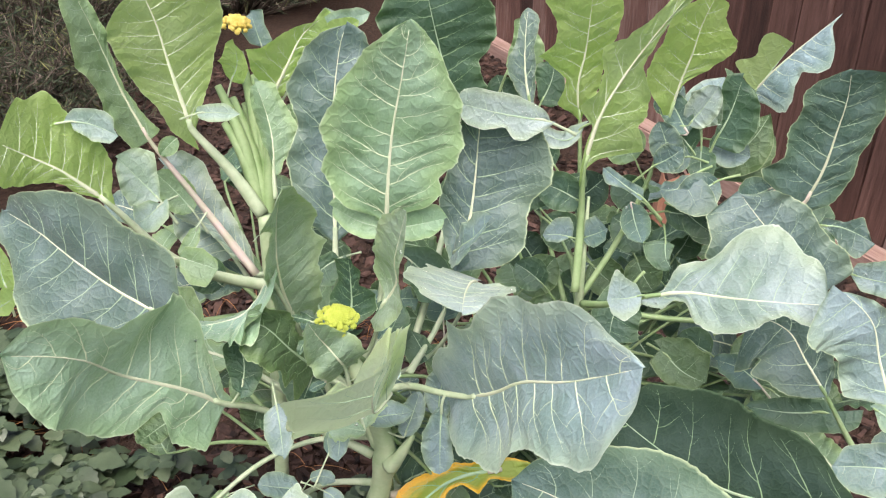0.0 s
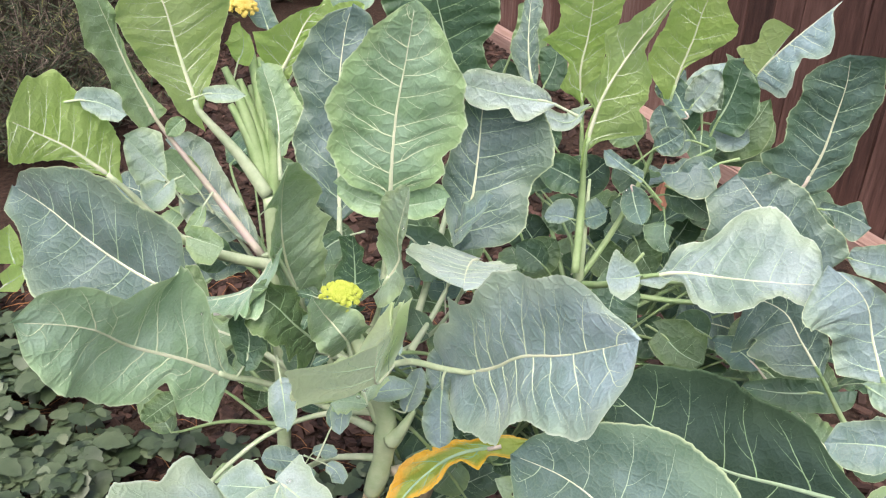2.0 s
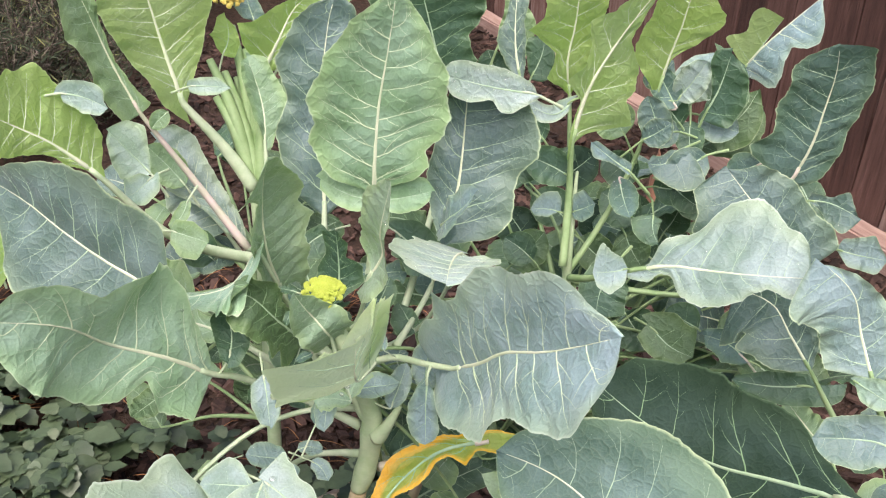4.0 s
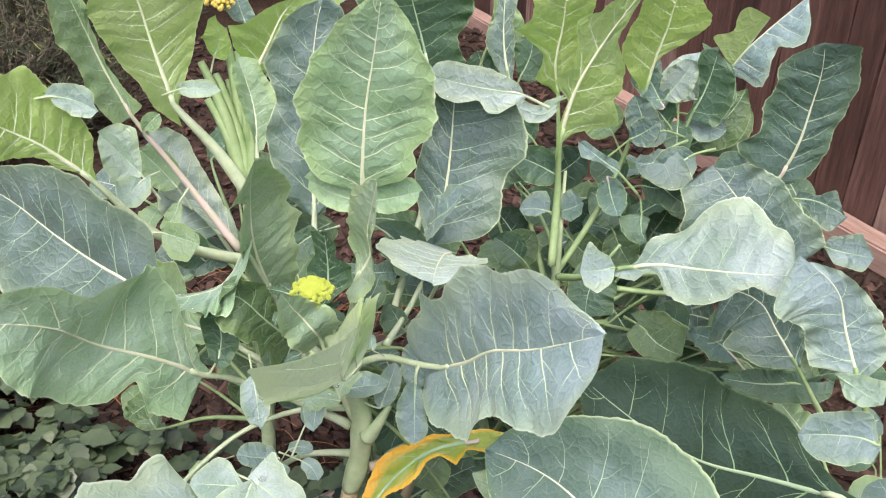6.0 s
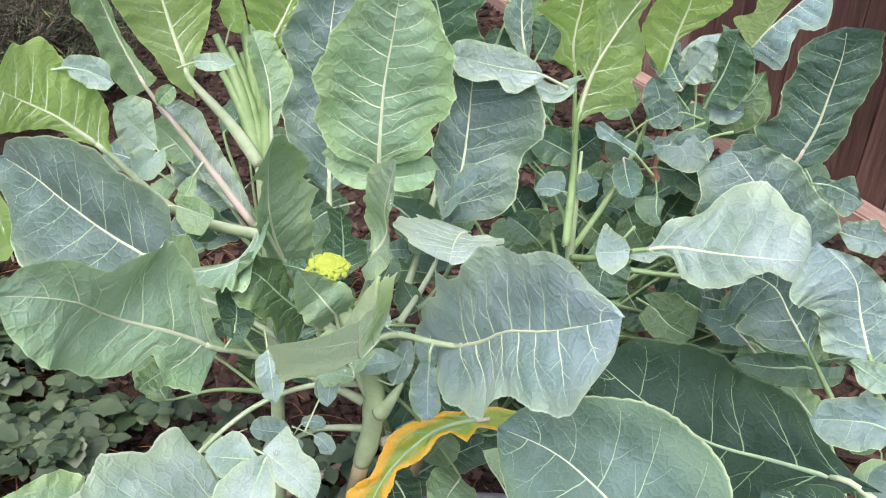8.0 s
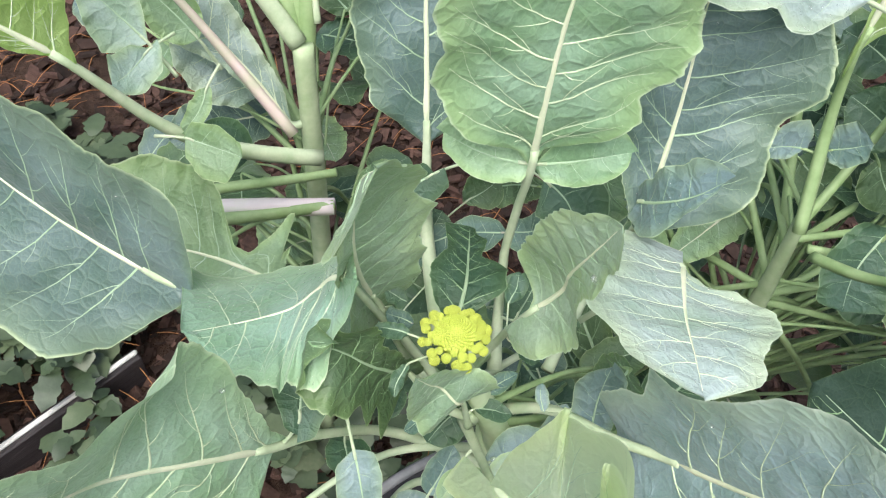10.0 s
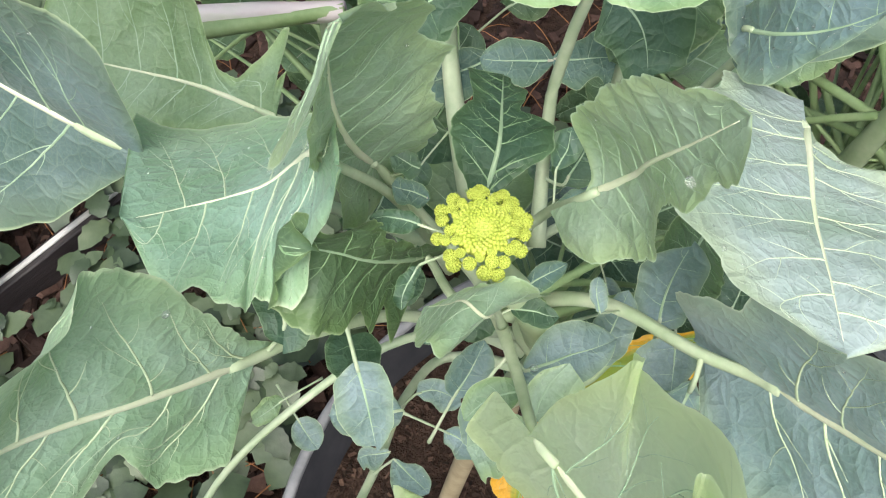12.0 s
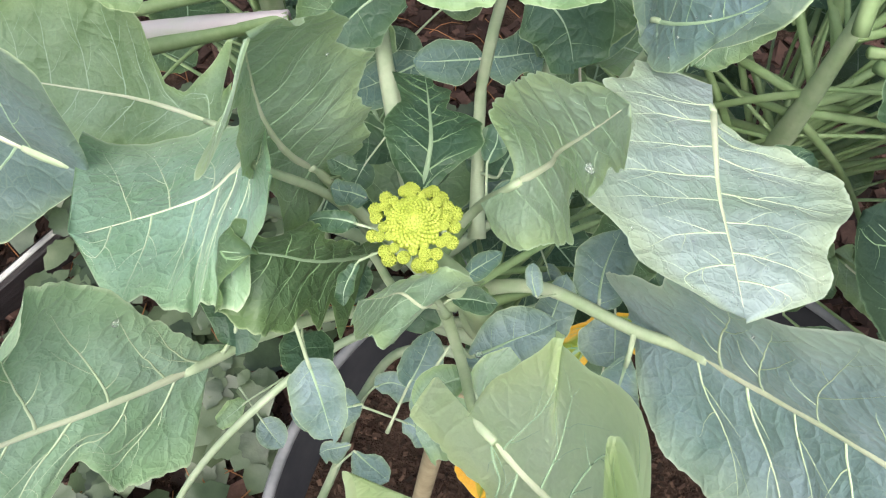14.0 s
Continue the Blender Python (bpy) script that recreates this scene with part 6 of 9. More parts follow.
grow(name='RX10', plant='r', mat='dark', len=0.079, nv=3, drops=0, n0=(-0.25, -0.86, 0.44), n1=(-0.29, -0.84, 0.46), fold=(0.25, 0.25), bend=(2, 2),
     mid=[(0.474, 0.333, 0.724), (0.503, 0.314, 0.704), (0.533, 0.295, 0.688)], pet=[],
     left=[(0.05, 0.018), (0.27, 0.029), (0.54, 0.031), (0.79, 0.025), (0.94, 0.013)],
     right=[(0.11, 0.019), (0.33, 0.029), (0.56, 0.03), (0.77, 0.024), (0.92, 0.014)])
grow(name='RX11', plant='r', mat='dark2', len=0.067, nv=3, drops=0, n0=(-0.15, -0.85, 0.51), n1=(-0.18, -0.83, 0.52), fold=(0.25, 0.25), bend=(2, 2),
     mid=[(0.341, 0.316, 0.636), (0.364, 0.301, 0.618), (0.391, 0.287, 0.604)], pet=[],
     left=[(0.05, 0.018), (0.26, 0.029), (0.56, 0.031), (0.81, 0.024), (0.95, 0.013)],
     right=[(0.11, 0.018), (0.33, 0.028), (0.55, 0.029), (0.76, 0.024), (0.91, 0.014)])
grow(name='RX12', plant='r', mat='dark', len=0.051, nv=3, drops=0, n0=(-0.09, -0.89, 0.45), n1=(-0.07, -0.9, 0.44), fold=(0.25, 0.25), bend=(2, 2),
     mid=[(0.263, 0.366, 0.707), (0.243, 0.374, 0.719), (0.22, 0.38, 0.728)], pet=[],
     left=[(0.03, 0.017), (0.24, 0.028), (0.57, 0.03), (0.83, 0.023), (0.96, 0.013)],
     right=[(0.12, 0.017), (0.34, 0.027), (0.54, 0.028), (0.74, 0.022), (0.9, 0.013)])
grow(name='RX13', plant='r', mat='green', len=0.052, nv=3, drops=0, n0=(-0.19, -0.9, 0.4), n1=(-0.18, -0.91, 0.38), fold=(0.25, 0.25), bend=(2, 2),
     mid=[(0.393, 0.323, 0.801), (0.379, 0.334, 0.82), (0.36, 0.344, 0.836)], pet=[],
     left=[(0.03, 0.018), (0.23, 0.03), (0.57, 0.032), (0.84, 0.025), (0.97, 0.014)],
     right=[(0.13, 0.019), (0.34, 0.029), (0.54, 0.03), (0.73, 0.024), (0.89, 0.014)])
grow(name='RX14', plant='r', mat='dark', len=0.054, nv=3, drops=0, n0=(-0.27, -0.78, 0.57), n1=(-0.24, -0.79, 0.56), fold=(0.25, 0.25), bend=(2, 2),
     mid=[(0.504, 0.196, 0.555), (0.482, 0.209, 0.563), (0.458, 0.22, 0.568)], pet=[],
     left=[(0.04, 0.016), (0.25, 0.026), (0.56, 0.028), (0.82, 0.022), (0.95, 0.012)],
     right=[(0.12, 0.017), (0.34, 0.026), (0.54, 0.027), (0.75, 0.022), (0.9, 0.013)])
grow(name='RX15', plant='r', mat='dark2', len=0.06, nv=3, drops=0, n0=(-0.33, -0.74, 0.59), n1=(-0.36, -0.72, 0.6), fold=(0.25, 0.25), bend=(2, 2),
     mid=[(0.576, 0.148, 0.531), (0.599, 0.13, 0.522), (0.624, 0.115, 0.518)], pet=[],
     left=[(0.03, 0.02), (0.24, 0.033), (0.56, 0.035), (0.83, 0.028), (0.96, 0.015)],
     right=[(0.13, 0.021), (0.35, 0.032), (0.55, 0.033), (0.75, 0.027), (0.9, 0.015)])
grow(name='RX16', plant='r', mat='dark', len=0.065, nv=3, drops=0, n0=(-0.2, -0.8, 0.57), n1=(-0.22, -0.78, 0.59), fold=(0.25, 0.25), bend=(2, 2),
     mid=[(0.407, 0.246, 0.549), (0.424, 0.227, 0.529), (0.446, 0.209, 0.514)], pet=[],
     left=[(0.03, 0.021), (0.24, 0.035), (0.56, 0.037), (0.82, 0.029), (0.96, 0.016)],
     right=[(0.13, 0.022), (0.35, 0.034), (0.55, 0.035), (0.75, 0.029), (0.9, 0.016)])
grow(name='LX1', plant='l', mat='green', len=0.103, nv=4, drops=0, n0=(0.19, -0.9, 0.39), n1=(0.18, -0.92, 0.35), fold=(0.25, 0.25), bend=(2, 2),
     mid=[(-0.175, 0.591, 0.68), (-0.158, 0.614, 0.723), (-0.144, 0.634, 0.769)], pet=[],
     left=[(0.07, 0.013), (0.29, 0.022), (0.55, 0.023), (0.78, 0.018), (0.93, 0.01)],
     right=[(0.09, 0.014), (0.31, 0.021), (0.55, 0.022), (0.78, 0.018), (0.93, 0.01)])
grow(name='LX2', plant='l', mat='dark', len=0.065, nv=3, drops=0, n0=(0.25, -0.82, 0.51), n1=(0.28, -0.82, 0.49), fold=(0.25, 0.25), bend=(2, 2),
     mid=[(-0.237, 0.389, 0.548), (-0.262, 0.394, 0.569), (-0.289, 0.396, 0.587)], pet=[],
     left=[(0.04, 0.019), (0.25, 0.031), (0.55, 0.033), (0.81, 0.026), (0.95, 0.014)],
     right=[(0.12, 0.02), (0.35, 0.03), (0.56, 0.031), (0.76, 0.025), (0.91, 0.015)])
grow(name='LX3', plant='l', mat='mint', len=0.134, nv=5, drops=0, n0=(0.24, -0.84, 0.48), n1=(0.29, -0.85, 0.44), fold=(0.25, 0.25), bend=(2, 2),
     mid=[(-0.258, 0.551, 0.507), (-0.303, 0.565, 0.556), (-0.352, 0.572, 0.6)], pet=[],
     left=[(0.06, 0.03), (0.27, 0.05), (0.55, 0.053), (0.8, 0.042), (0.94, 0.023)],
     right=[(0.11, 0.032), (0.33, 0.049), (0.56, 0.05), (0.77, 0.041), (0.92, 0.023)])
grow(name='LX4', plant='l', mat='green', len=0.093, nv=3, drops=0, n0=(0.28, -0.85, 0.44), n1=(0.31, -0.86, 0.4), fold=(0.25, 0.25), bend=(2, 2),
     mid=[(-0.308, 0.524, 0.614), (-0.337, 0.532, 0.65), (-0.368, 0.537, 0.683)], pet=[],
     left=[(0.06, 0.019), (0.27, 0.031), (0.54, 0.033), (0.79, 0.026), (0.94, 0.014)],
     right=[(0.11, 0.02), (0.33, 0.03), (0.56, 0.031), (0.78, 0.025), (0.93, 0.015)])
grow(name='LX5', plant='l', mat='lime2', len=0.099, nv=3, drops=0, n0=(0.17, -0.93, 0.32), n1=(0.14, -0.95, 0.29), fold=(0.25, 0.25), bend=(2, 2),
     mid=[(-0.147, 0.663, 0.789), (-0.115, 0.68, 0.823), (-0.086, 0.696, 0.86)], pet=[],
     left=[(0.07, 0.017), (0.28, 0.027), (0.55, 0.029), (0.79, 0.023), (0.94, 0.013)],
     right=[(0.09, 0.017), (0.32, 0.027), (0.55, 0.028), (0.78, 0.022), (0.93, 0.013)])
grow(name='LX6', plant='l', mat='lime', len=0.086, nv=3, drops=0, n0=(0.14, -0.95, 0.28), n1=(0.11, -0.96, 0.27), fold=(0.25, 0.25), bend=(2, 2),
     mid=[(-0.102, 0.674, 0.867), (-0.063, 0.684, 0.88), (-0.024, 0.693, 0.896)], pet=[],
     left=[(0.07, 0.012), (0.29, 0.02), (0.55, 0.021), (0.79, 0.016), (0.94, 0.009)],
     right=[(0.09, 0.012), (0.31, 0.019), (0.55, 0.02), (0.77, 0.016), (0.92, 0.009)])
grow(name='LX7', plant='l', mat='pale3', len=0.099, nv=3, drops=0, n0=(0.14, -0.95, 0.27), n1=(0.1, -0.96, 0.26), fold=(0.25, 0.25), bend=(2, 2),
     mid=[(-0.104, 0.729, 0.876), (-0.056, 0.738, 0.884), (-0.009, 0.747, 0.896)], pet=[],
     left=[(0.08, 0.012), (0.3, 0.02), (0.55, 0.021), (0.79, 0.017), (0.93, 0.009)],
     right=[(0.08, 0.013), (0.3, 0.02), (0.54, 0.02), (0.77, 0.017), (0.92, 0.01)])
grow(name='LX8', plant='l', mat='green', len=0.039, nv=3, drops=0, n0=(0.29, -0.88, 0.37), n1=(0.31, -0.87, 0.38), fold=(0.25, 0.25), bend=(2, 2),
     mid=[(-0.308, 0.5, 0.76), (-0.322, 0.491, 0.75), (-0.334, 0.482, 0.738)], pet=[],
     left=[(0.07, 0.009), (0.29, 0.015), (0.58, 0.016), (0.82, 0.012), (0.95, 0.007)],
     right=[(0.09, 0.009), (0.31, 0.014), (0.53, 0.015), (0.75, 0.012), (0.91, 0.007)])
grow(name='CX1', plant='c', mat='blue', len=0.046, nv=3, drops=0, n0=(0.14, -0.73, 0.67), n1=(0.12, -0.75, 0.65), fold=(0.25, 0.25), bend=(2, 2),
     mid=[(-0.018, -0.024, 0.57), (-0.007, -0.01, 0.584), (0.002, 0.005, 0.599)], pet=[],
     left=[(0.07, 0.009), (0.28, 0.015), (0.56, 0.016), (0.8, 0.012), (0.94, 0.007)],
     right=[(0.09, 0.009), (0.31, 0.014), (0.54, 0.015), (0.76, 0.012), (0.92, 0.007)])
grow(name='CX2', plant='c', mat='blue', len=0.06, nv=3, drops=0, n0=(0.05, -0.75, 0.66), n1=(0.04, -0.78, 0.63), fold=(0.25, 0.25), bend=(2, 2),
     mid=[(0.072, -0.004, 0.579), (0.083, 0.014, 0.6), (0.092, 0.033, 0.621)], pet=[],
     left=[(0.07, 0.009), (0.29, 0.015), (0.55, 0.016), (0.79, 0.012), (0.94, 0.007)],
     right=[(0.09, 0.009), (0.31, 0.014), (0.55, 0.015), (0.77, 0.012), (0.92, 0.007)])
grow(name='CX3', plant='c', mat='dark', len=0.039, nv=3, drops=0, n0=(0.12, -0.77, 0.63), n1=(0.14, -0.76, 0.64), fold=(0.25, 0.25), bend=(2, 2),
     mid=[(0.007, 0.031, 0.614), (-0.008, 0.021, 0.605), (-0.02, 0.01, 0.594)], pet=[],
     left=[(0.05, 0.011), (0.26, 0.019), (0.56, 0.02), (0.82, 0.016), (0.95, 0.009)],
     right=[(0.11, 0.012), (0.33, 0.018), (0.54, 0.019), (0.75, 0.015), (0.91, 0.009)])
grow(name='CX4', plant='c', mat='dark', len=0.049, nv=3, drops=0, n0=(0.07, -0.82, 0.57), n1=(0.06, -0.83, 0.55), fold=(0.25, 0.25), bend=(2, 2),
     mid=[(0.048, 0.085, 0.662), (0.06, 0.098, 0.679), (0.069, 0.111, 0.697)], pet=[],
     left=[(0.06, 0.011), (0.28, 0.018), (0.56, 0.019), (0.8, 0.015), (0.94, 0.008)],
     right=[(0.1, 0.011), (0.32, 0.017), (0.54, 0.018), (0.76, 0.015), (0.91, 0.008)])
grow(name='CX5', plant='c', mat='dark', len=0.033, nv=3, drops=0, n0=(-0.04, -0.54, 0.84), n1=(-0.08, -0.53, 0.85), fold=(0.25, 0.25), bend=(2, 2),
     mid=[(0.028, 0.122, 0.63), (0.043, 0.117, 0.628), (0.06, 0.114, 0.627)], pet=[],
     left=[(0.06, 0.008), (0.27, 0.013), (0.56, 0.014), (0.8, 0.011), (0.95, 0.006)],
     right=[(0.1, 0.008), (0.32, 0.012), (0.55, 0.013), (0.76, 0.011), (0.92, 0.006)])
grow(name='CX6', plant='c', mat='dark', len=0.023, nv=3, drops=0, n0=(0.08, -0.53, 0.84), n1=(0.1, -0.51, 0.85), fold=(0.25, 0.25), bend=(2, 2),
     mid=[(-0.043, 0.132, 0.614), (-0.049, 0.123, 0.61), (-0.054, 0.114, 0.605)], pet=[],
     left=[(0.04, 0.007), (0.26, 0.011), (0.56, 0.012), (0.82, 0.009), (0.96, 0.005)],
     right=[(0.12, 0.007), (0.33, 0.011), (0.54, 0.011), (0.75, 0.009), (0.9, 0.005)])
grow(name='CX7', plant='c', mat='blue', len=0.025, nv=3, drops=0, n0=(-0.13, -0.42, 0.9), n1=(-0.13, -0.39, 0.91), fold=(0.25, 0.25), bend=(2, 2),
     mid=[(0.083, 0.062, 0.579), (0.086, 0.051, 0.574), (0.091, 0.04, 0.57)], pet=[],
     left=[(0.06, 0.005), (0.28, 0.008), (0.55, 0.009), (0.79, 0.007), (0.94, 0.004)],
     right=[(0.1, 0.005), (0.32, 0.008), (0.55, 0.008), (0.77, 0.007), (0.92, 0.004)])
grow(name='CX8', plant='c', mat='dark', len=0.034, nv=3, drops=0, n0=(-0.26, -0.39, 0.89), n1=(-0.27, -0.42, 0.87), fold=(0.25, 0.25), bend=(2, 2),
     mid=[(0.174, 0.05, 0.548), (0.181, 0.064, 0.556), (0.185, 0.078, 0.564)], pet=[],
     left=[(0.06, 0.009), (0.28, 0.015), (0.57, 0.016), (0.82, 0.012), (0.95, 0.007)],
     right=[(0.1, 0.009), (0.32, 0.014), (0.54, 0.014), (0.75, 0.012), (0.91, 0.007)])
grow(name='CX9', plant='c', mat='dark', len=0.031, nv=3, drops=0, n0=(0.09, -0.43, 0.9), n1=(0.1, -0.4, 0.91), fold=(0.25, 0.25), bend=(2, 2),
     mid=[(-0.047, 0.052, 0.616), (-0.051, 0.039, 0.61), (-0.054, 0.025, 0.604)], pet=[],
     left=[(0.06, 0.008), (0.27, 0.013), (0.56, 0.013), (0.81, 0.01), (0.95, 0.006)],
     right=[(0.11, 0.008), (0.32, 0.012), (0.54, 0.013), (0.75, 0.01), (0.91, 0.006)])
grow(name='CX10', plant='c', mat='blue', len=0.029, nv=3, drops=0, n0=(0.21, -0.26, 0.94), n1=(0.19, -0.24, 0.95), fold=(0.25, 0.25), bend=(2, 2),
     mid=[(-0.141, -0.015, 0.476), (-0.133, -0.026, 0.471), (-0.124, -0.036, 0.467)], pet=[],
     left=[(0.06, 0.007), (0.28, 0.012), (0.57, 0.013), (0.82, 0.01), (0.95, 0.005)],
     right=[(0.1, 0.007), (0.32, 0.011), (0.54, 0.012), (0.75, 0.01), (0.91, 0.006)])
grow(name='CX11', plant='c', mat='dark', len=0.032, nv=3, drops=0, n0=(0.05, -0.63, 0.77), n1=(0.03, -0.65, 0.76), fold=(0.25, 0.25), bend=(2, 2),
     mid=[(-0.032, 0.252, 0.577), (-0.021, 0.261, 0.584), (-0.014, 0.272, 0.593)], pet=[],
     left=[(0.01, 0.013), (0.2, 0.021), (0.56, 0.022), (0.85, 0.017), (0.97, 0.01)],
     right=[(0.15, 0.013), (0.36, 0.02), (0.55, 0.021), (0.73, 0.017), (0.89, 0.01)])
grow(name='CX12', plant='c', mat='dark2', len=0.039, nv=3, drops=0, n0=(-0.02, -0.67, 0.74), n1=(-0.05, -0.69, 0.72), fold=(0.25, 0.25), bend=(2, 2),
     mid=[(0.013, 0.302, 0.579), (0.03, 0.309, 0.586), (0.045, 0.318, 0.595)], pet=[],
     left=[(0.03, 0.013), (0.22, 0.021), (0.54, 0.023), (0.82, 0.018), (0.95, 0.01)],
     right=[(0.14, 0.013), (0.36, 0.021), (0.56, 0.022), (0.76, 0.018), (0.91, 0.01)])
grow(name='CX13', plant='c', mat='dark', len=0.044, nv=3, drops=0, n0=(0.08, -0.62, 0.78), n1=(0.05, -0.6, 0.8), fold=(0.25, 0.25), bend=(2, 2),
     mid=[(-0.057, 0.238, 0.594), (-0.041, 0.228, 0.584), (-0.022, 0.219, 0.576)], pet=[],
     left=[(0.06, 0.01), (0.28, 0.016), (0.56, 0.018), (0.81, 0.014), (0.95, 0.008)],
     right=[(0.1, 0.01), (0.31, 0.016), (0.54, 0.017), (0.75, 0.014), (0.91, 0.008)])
grow(name='A14a', plant='c', mat='jade', len=0.071, nv=3, drops=2, n0=(0.23, -0.87, 0.43), n1=(0.24, -0.89, 0.38), fold=(0.15, 0.15), bend=(1, 1),
     mid=[(0.052, 0.119, 0.802), (0.02, 0.117, 0.813), (-0.011, 0.117, 0.833)], pet=[],
     left=[(0.04, 0.013), (0.31, 0.018), (0.62, 0.017), (0.95, 0.01)],
     right=[(0.32, 0.022), (0.78, 0.024), (1.08, 0.014)])
grow(name='A14b', plant='c', mat='jade', len=0.07, nv=3, drops=2, n0=(-0.09, -0.88, 0.46), n1=(-0.1, -0.89, 0.44), fold=(0.15, 0.15), bend=(1, 1),
     mid=[(0.054, 0.119, 0.802), (0.086, 0.119, 0.807), (0.122, 0.119, 0.816)], pet=[],
     left=[(0.31, 0.021), (0.65, 0.024), (0.97, 0.018), (1.05, 0.003)],
     right=[(0.07, 0.012), (0.38, 0.019), (0.72, 0.018), (0.95, 0.01)])
# wet flap at A15's top; white sky reflection is put into its colour
grow(name='A15c', plant='c', mat='pale', len=0.098, nv=4, drops=120, n0=(0.07, -0.94, 0.34), n1=(-0.16, -0.91, 0.38), fold=(0.15, 0.15), bend=(1, 1),
     mid=[(0.24, 0.131, 0.937), (0.193, 0.132, 0.944), (0.144, 0.142, 0.953)], pet=[],
     left=[(-0.08, 0.005), (0.08, 0.014), (0.23, 0.027), (0.37, 0.028), (0.44, 0.013), (0.7, 0.023), (0.9, 0.021), (1.04, 0.011)],
     right=[(-0.02, 0.007), (0.1, 0.015), (0.39, 0.024), (0.67, 0.023), (0.95, 0.022), (1.1, 0.014)])
grow(name='RX20', plant='r', mat='slate', len=0.074, nv=3, drops=6, n0=(-0.17, -0.97, 0.15), n1=(-0.11, -0.99, 0.12), fold=(0.25, 0.25), bend=(2, 2),
     mid=[(0.429, 0.252, 0.815), (0.418, 0.259, 0.849), (0.404, 0.265, 0.883)], pet=[],
     left=[(0.08, 0.014), (0.32, 0.022), (0.59, 0.024), (0.82, 0.019), (0.95, 0.01)],
     right=[(0.11, 0.014), (0.33, 0.021), (0.56, 0.022), (0.78, 0.018), (0.93, 0.01)])
grow(name='RX21', plant='r', mat='darkblue', len=0.067, nv=3, drops=2, n0=(-0.18, -0.95, 0.24), n1=(-0.14, -0.97, 0.22), fold=(0.25, 0.25), bend=(2, 2),
     mid=[(0.448, 0.278, 0.859), (0.432, 0.288, 0.887), (0.414, 0.297, 0.914)], pet=[],
     left=[(0.08, 0.012), (0.3, 0.02), (0.57, 0.021), (0.81, 0.016), (0.95, 0.009)],
     right=[(0.1, 0.012), (0.32, 0.019), (0.56, 0.019), (0.77, 0.016), (0.92, 0.009)])
grow(name='RX22', plant='r', mat='slate', len=0.068, nv=3, drops=8, n0=(-0.02, -0.83, 0.56), n1=(-0.02, -0.79, 0.61), fold=(0.25, 0.25), bend=(2, 2),
     mid=[(0.483, 0.226, 0.816), (0.454, 0.216, 0.802), (0.427, 0.204, 0.785)], pet=[],
     left=[(0.08, 0.016), (0.32, 0.026), (0.6, 0.027), (0.84, 0.021), (0.96, 0.012)],
     right=[(0.12, 0.016), (0.34, 0.025), (0.56, 0.026), (0.77, 0.021), (0.92, 0.012)])
grow(name='RX23', plant='r', mat='dark', len=0.071, nv=3, drops=3, n0=(0.11, -0.95, 0.31), n1=(0.17, -0.93, 0.33), fold=(0.25, 0.25), bend=(2, 2),
     mid=[(0.308, 0.237, 0.777), (0.277, 0.239, 0.795), (0.244, 0.239, 0.809)], pet=[],
     left=[(0.07, 0.016), (0.31, 0.026), (0.59, 0.028), (0.83, 0.022), (0.96, 0.012)],
     right=[(0.12, 0.016), (0.35, 0.025), (0.57, 0.026), (0.78, 0.021), (0.93, 0.012)])
grow(name='RX24', plant='r', mat='darkblue', len=0.06, nv=3, drops=2, n0=(-0.25, -0.66, 0.71), n1=(-0.31, -0.63, 0.71), fold=(0.25, 0.25), bend=(2, 2),
     mid=[(0.375, 0.245, 0.773), (0.379, 0.223, 0.753), (0.386, 0.2, 0.736)], pet=[],
     left=[(0.08, 0.012), (0.32, 0.02), (0.6, 0.021), (0.83, 0.017), (0.96, 0.009)],
     right=[(0.12, 0.013), (0.35, 0.019), (0.58, 0.02), (0.79, 0.016), (0.93, 0.009)])
grow(name='RX25', plant='r', mat='dark', len=0.05, nv=3, drops=2, n0=(-0.38, -0.75, 0.55), n1=(-0.43, -0.73, 0.53), fold=(0.25, 0.25), bend=(2, 2),
     mid=[(0.447, 0.235, 0.765), (0.463, 0.219, 0.755), (0.481, 0.203, 0.748)], pet=[],
     left=[(0.06, 0.012), (0.28, 0.02), (0.57, 0.021), (0.82, 0.017), (0.95, 0.009)],
     right=[(0.13, 0.013), (0.36, 0.019), (0.58, 0.02), (0.79, 0.016), (0.93, 0.009)])
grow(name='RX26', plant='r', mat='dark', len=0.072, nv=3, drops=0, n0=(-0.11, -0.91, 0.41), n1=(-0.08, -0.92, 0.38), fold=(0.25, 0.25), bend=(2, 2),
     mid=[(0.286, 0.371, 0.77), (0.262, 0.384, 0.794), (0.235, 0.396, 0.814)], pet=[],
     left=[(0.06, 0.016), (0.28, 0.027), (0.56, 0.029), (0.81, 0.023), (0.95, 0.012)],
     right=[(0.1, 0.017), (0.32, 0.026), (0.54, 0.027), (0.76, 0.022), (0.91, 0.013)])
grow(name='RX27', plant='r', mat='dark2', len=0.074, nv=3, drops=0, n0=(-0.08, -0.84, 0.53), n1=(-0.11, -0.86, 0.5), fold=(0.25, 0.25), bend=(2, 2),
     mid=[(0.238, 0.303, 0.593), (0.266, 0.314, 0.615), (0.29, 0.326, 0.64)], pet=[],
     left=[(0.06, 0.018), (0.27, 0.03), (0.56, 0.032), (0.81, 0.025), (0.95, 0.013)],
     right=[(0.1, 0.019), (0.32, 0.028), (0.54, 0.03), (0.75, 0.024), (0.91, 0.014)])
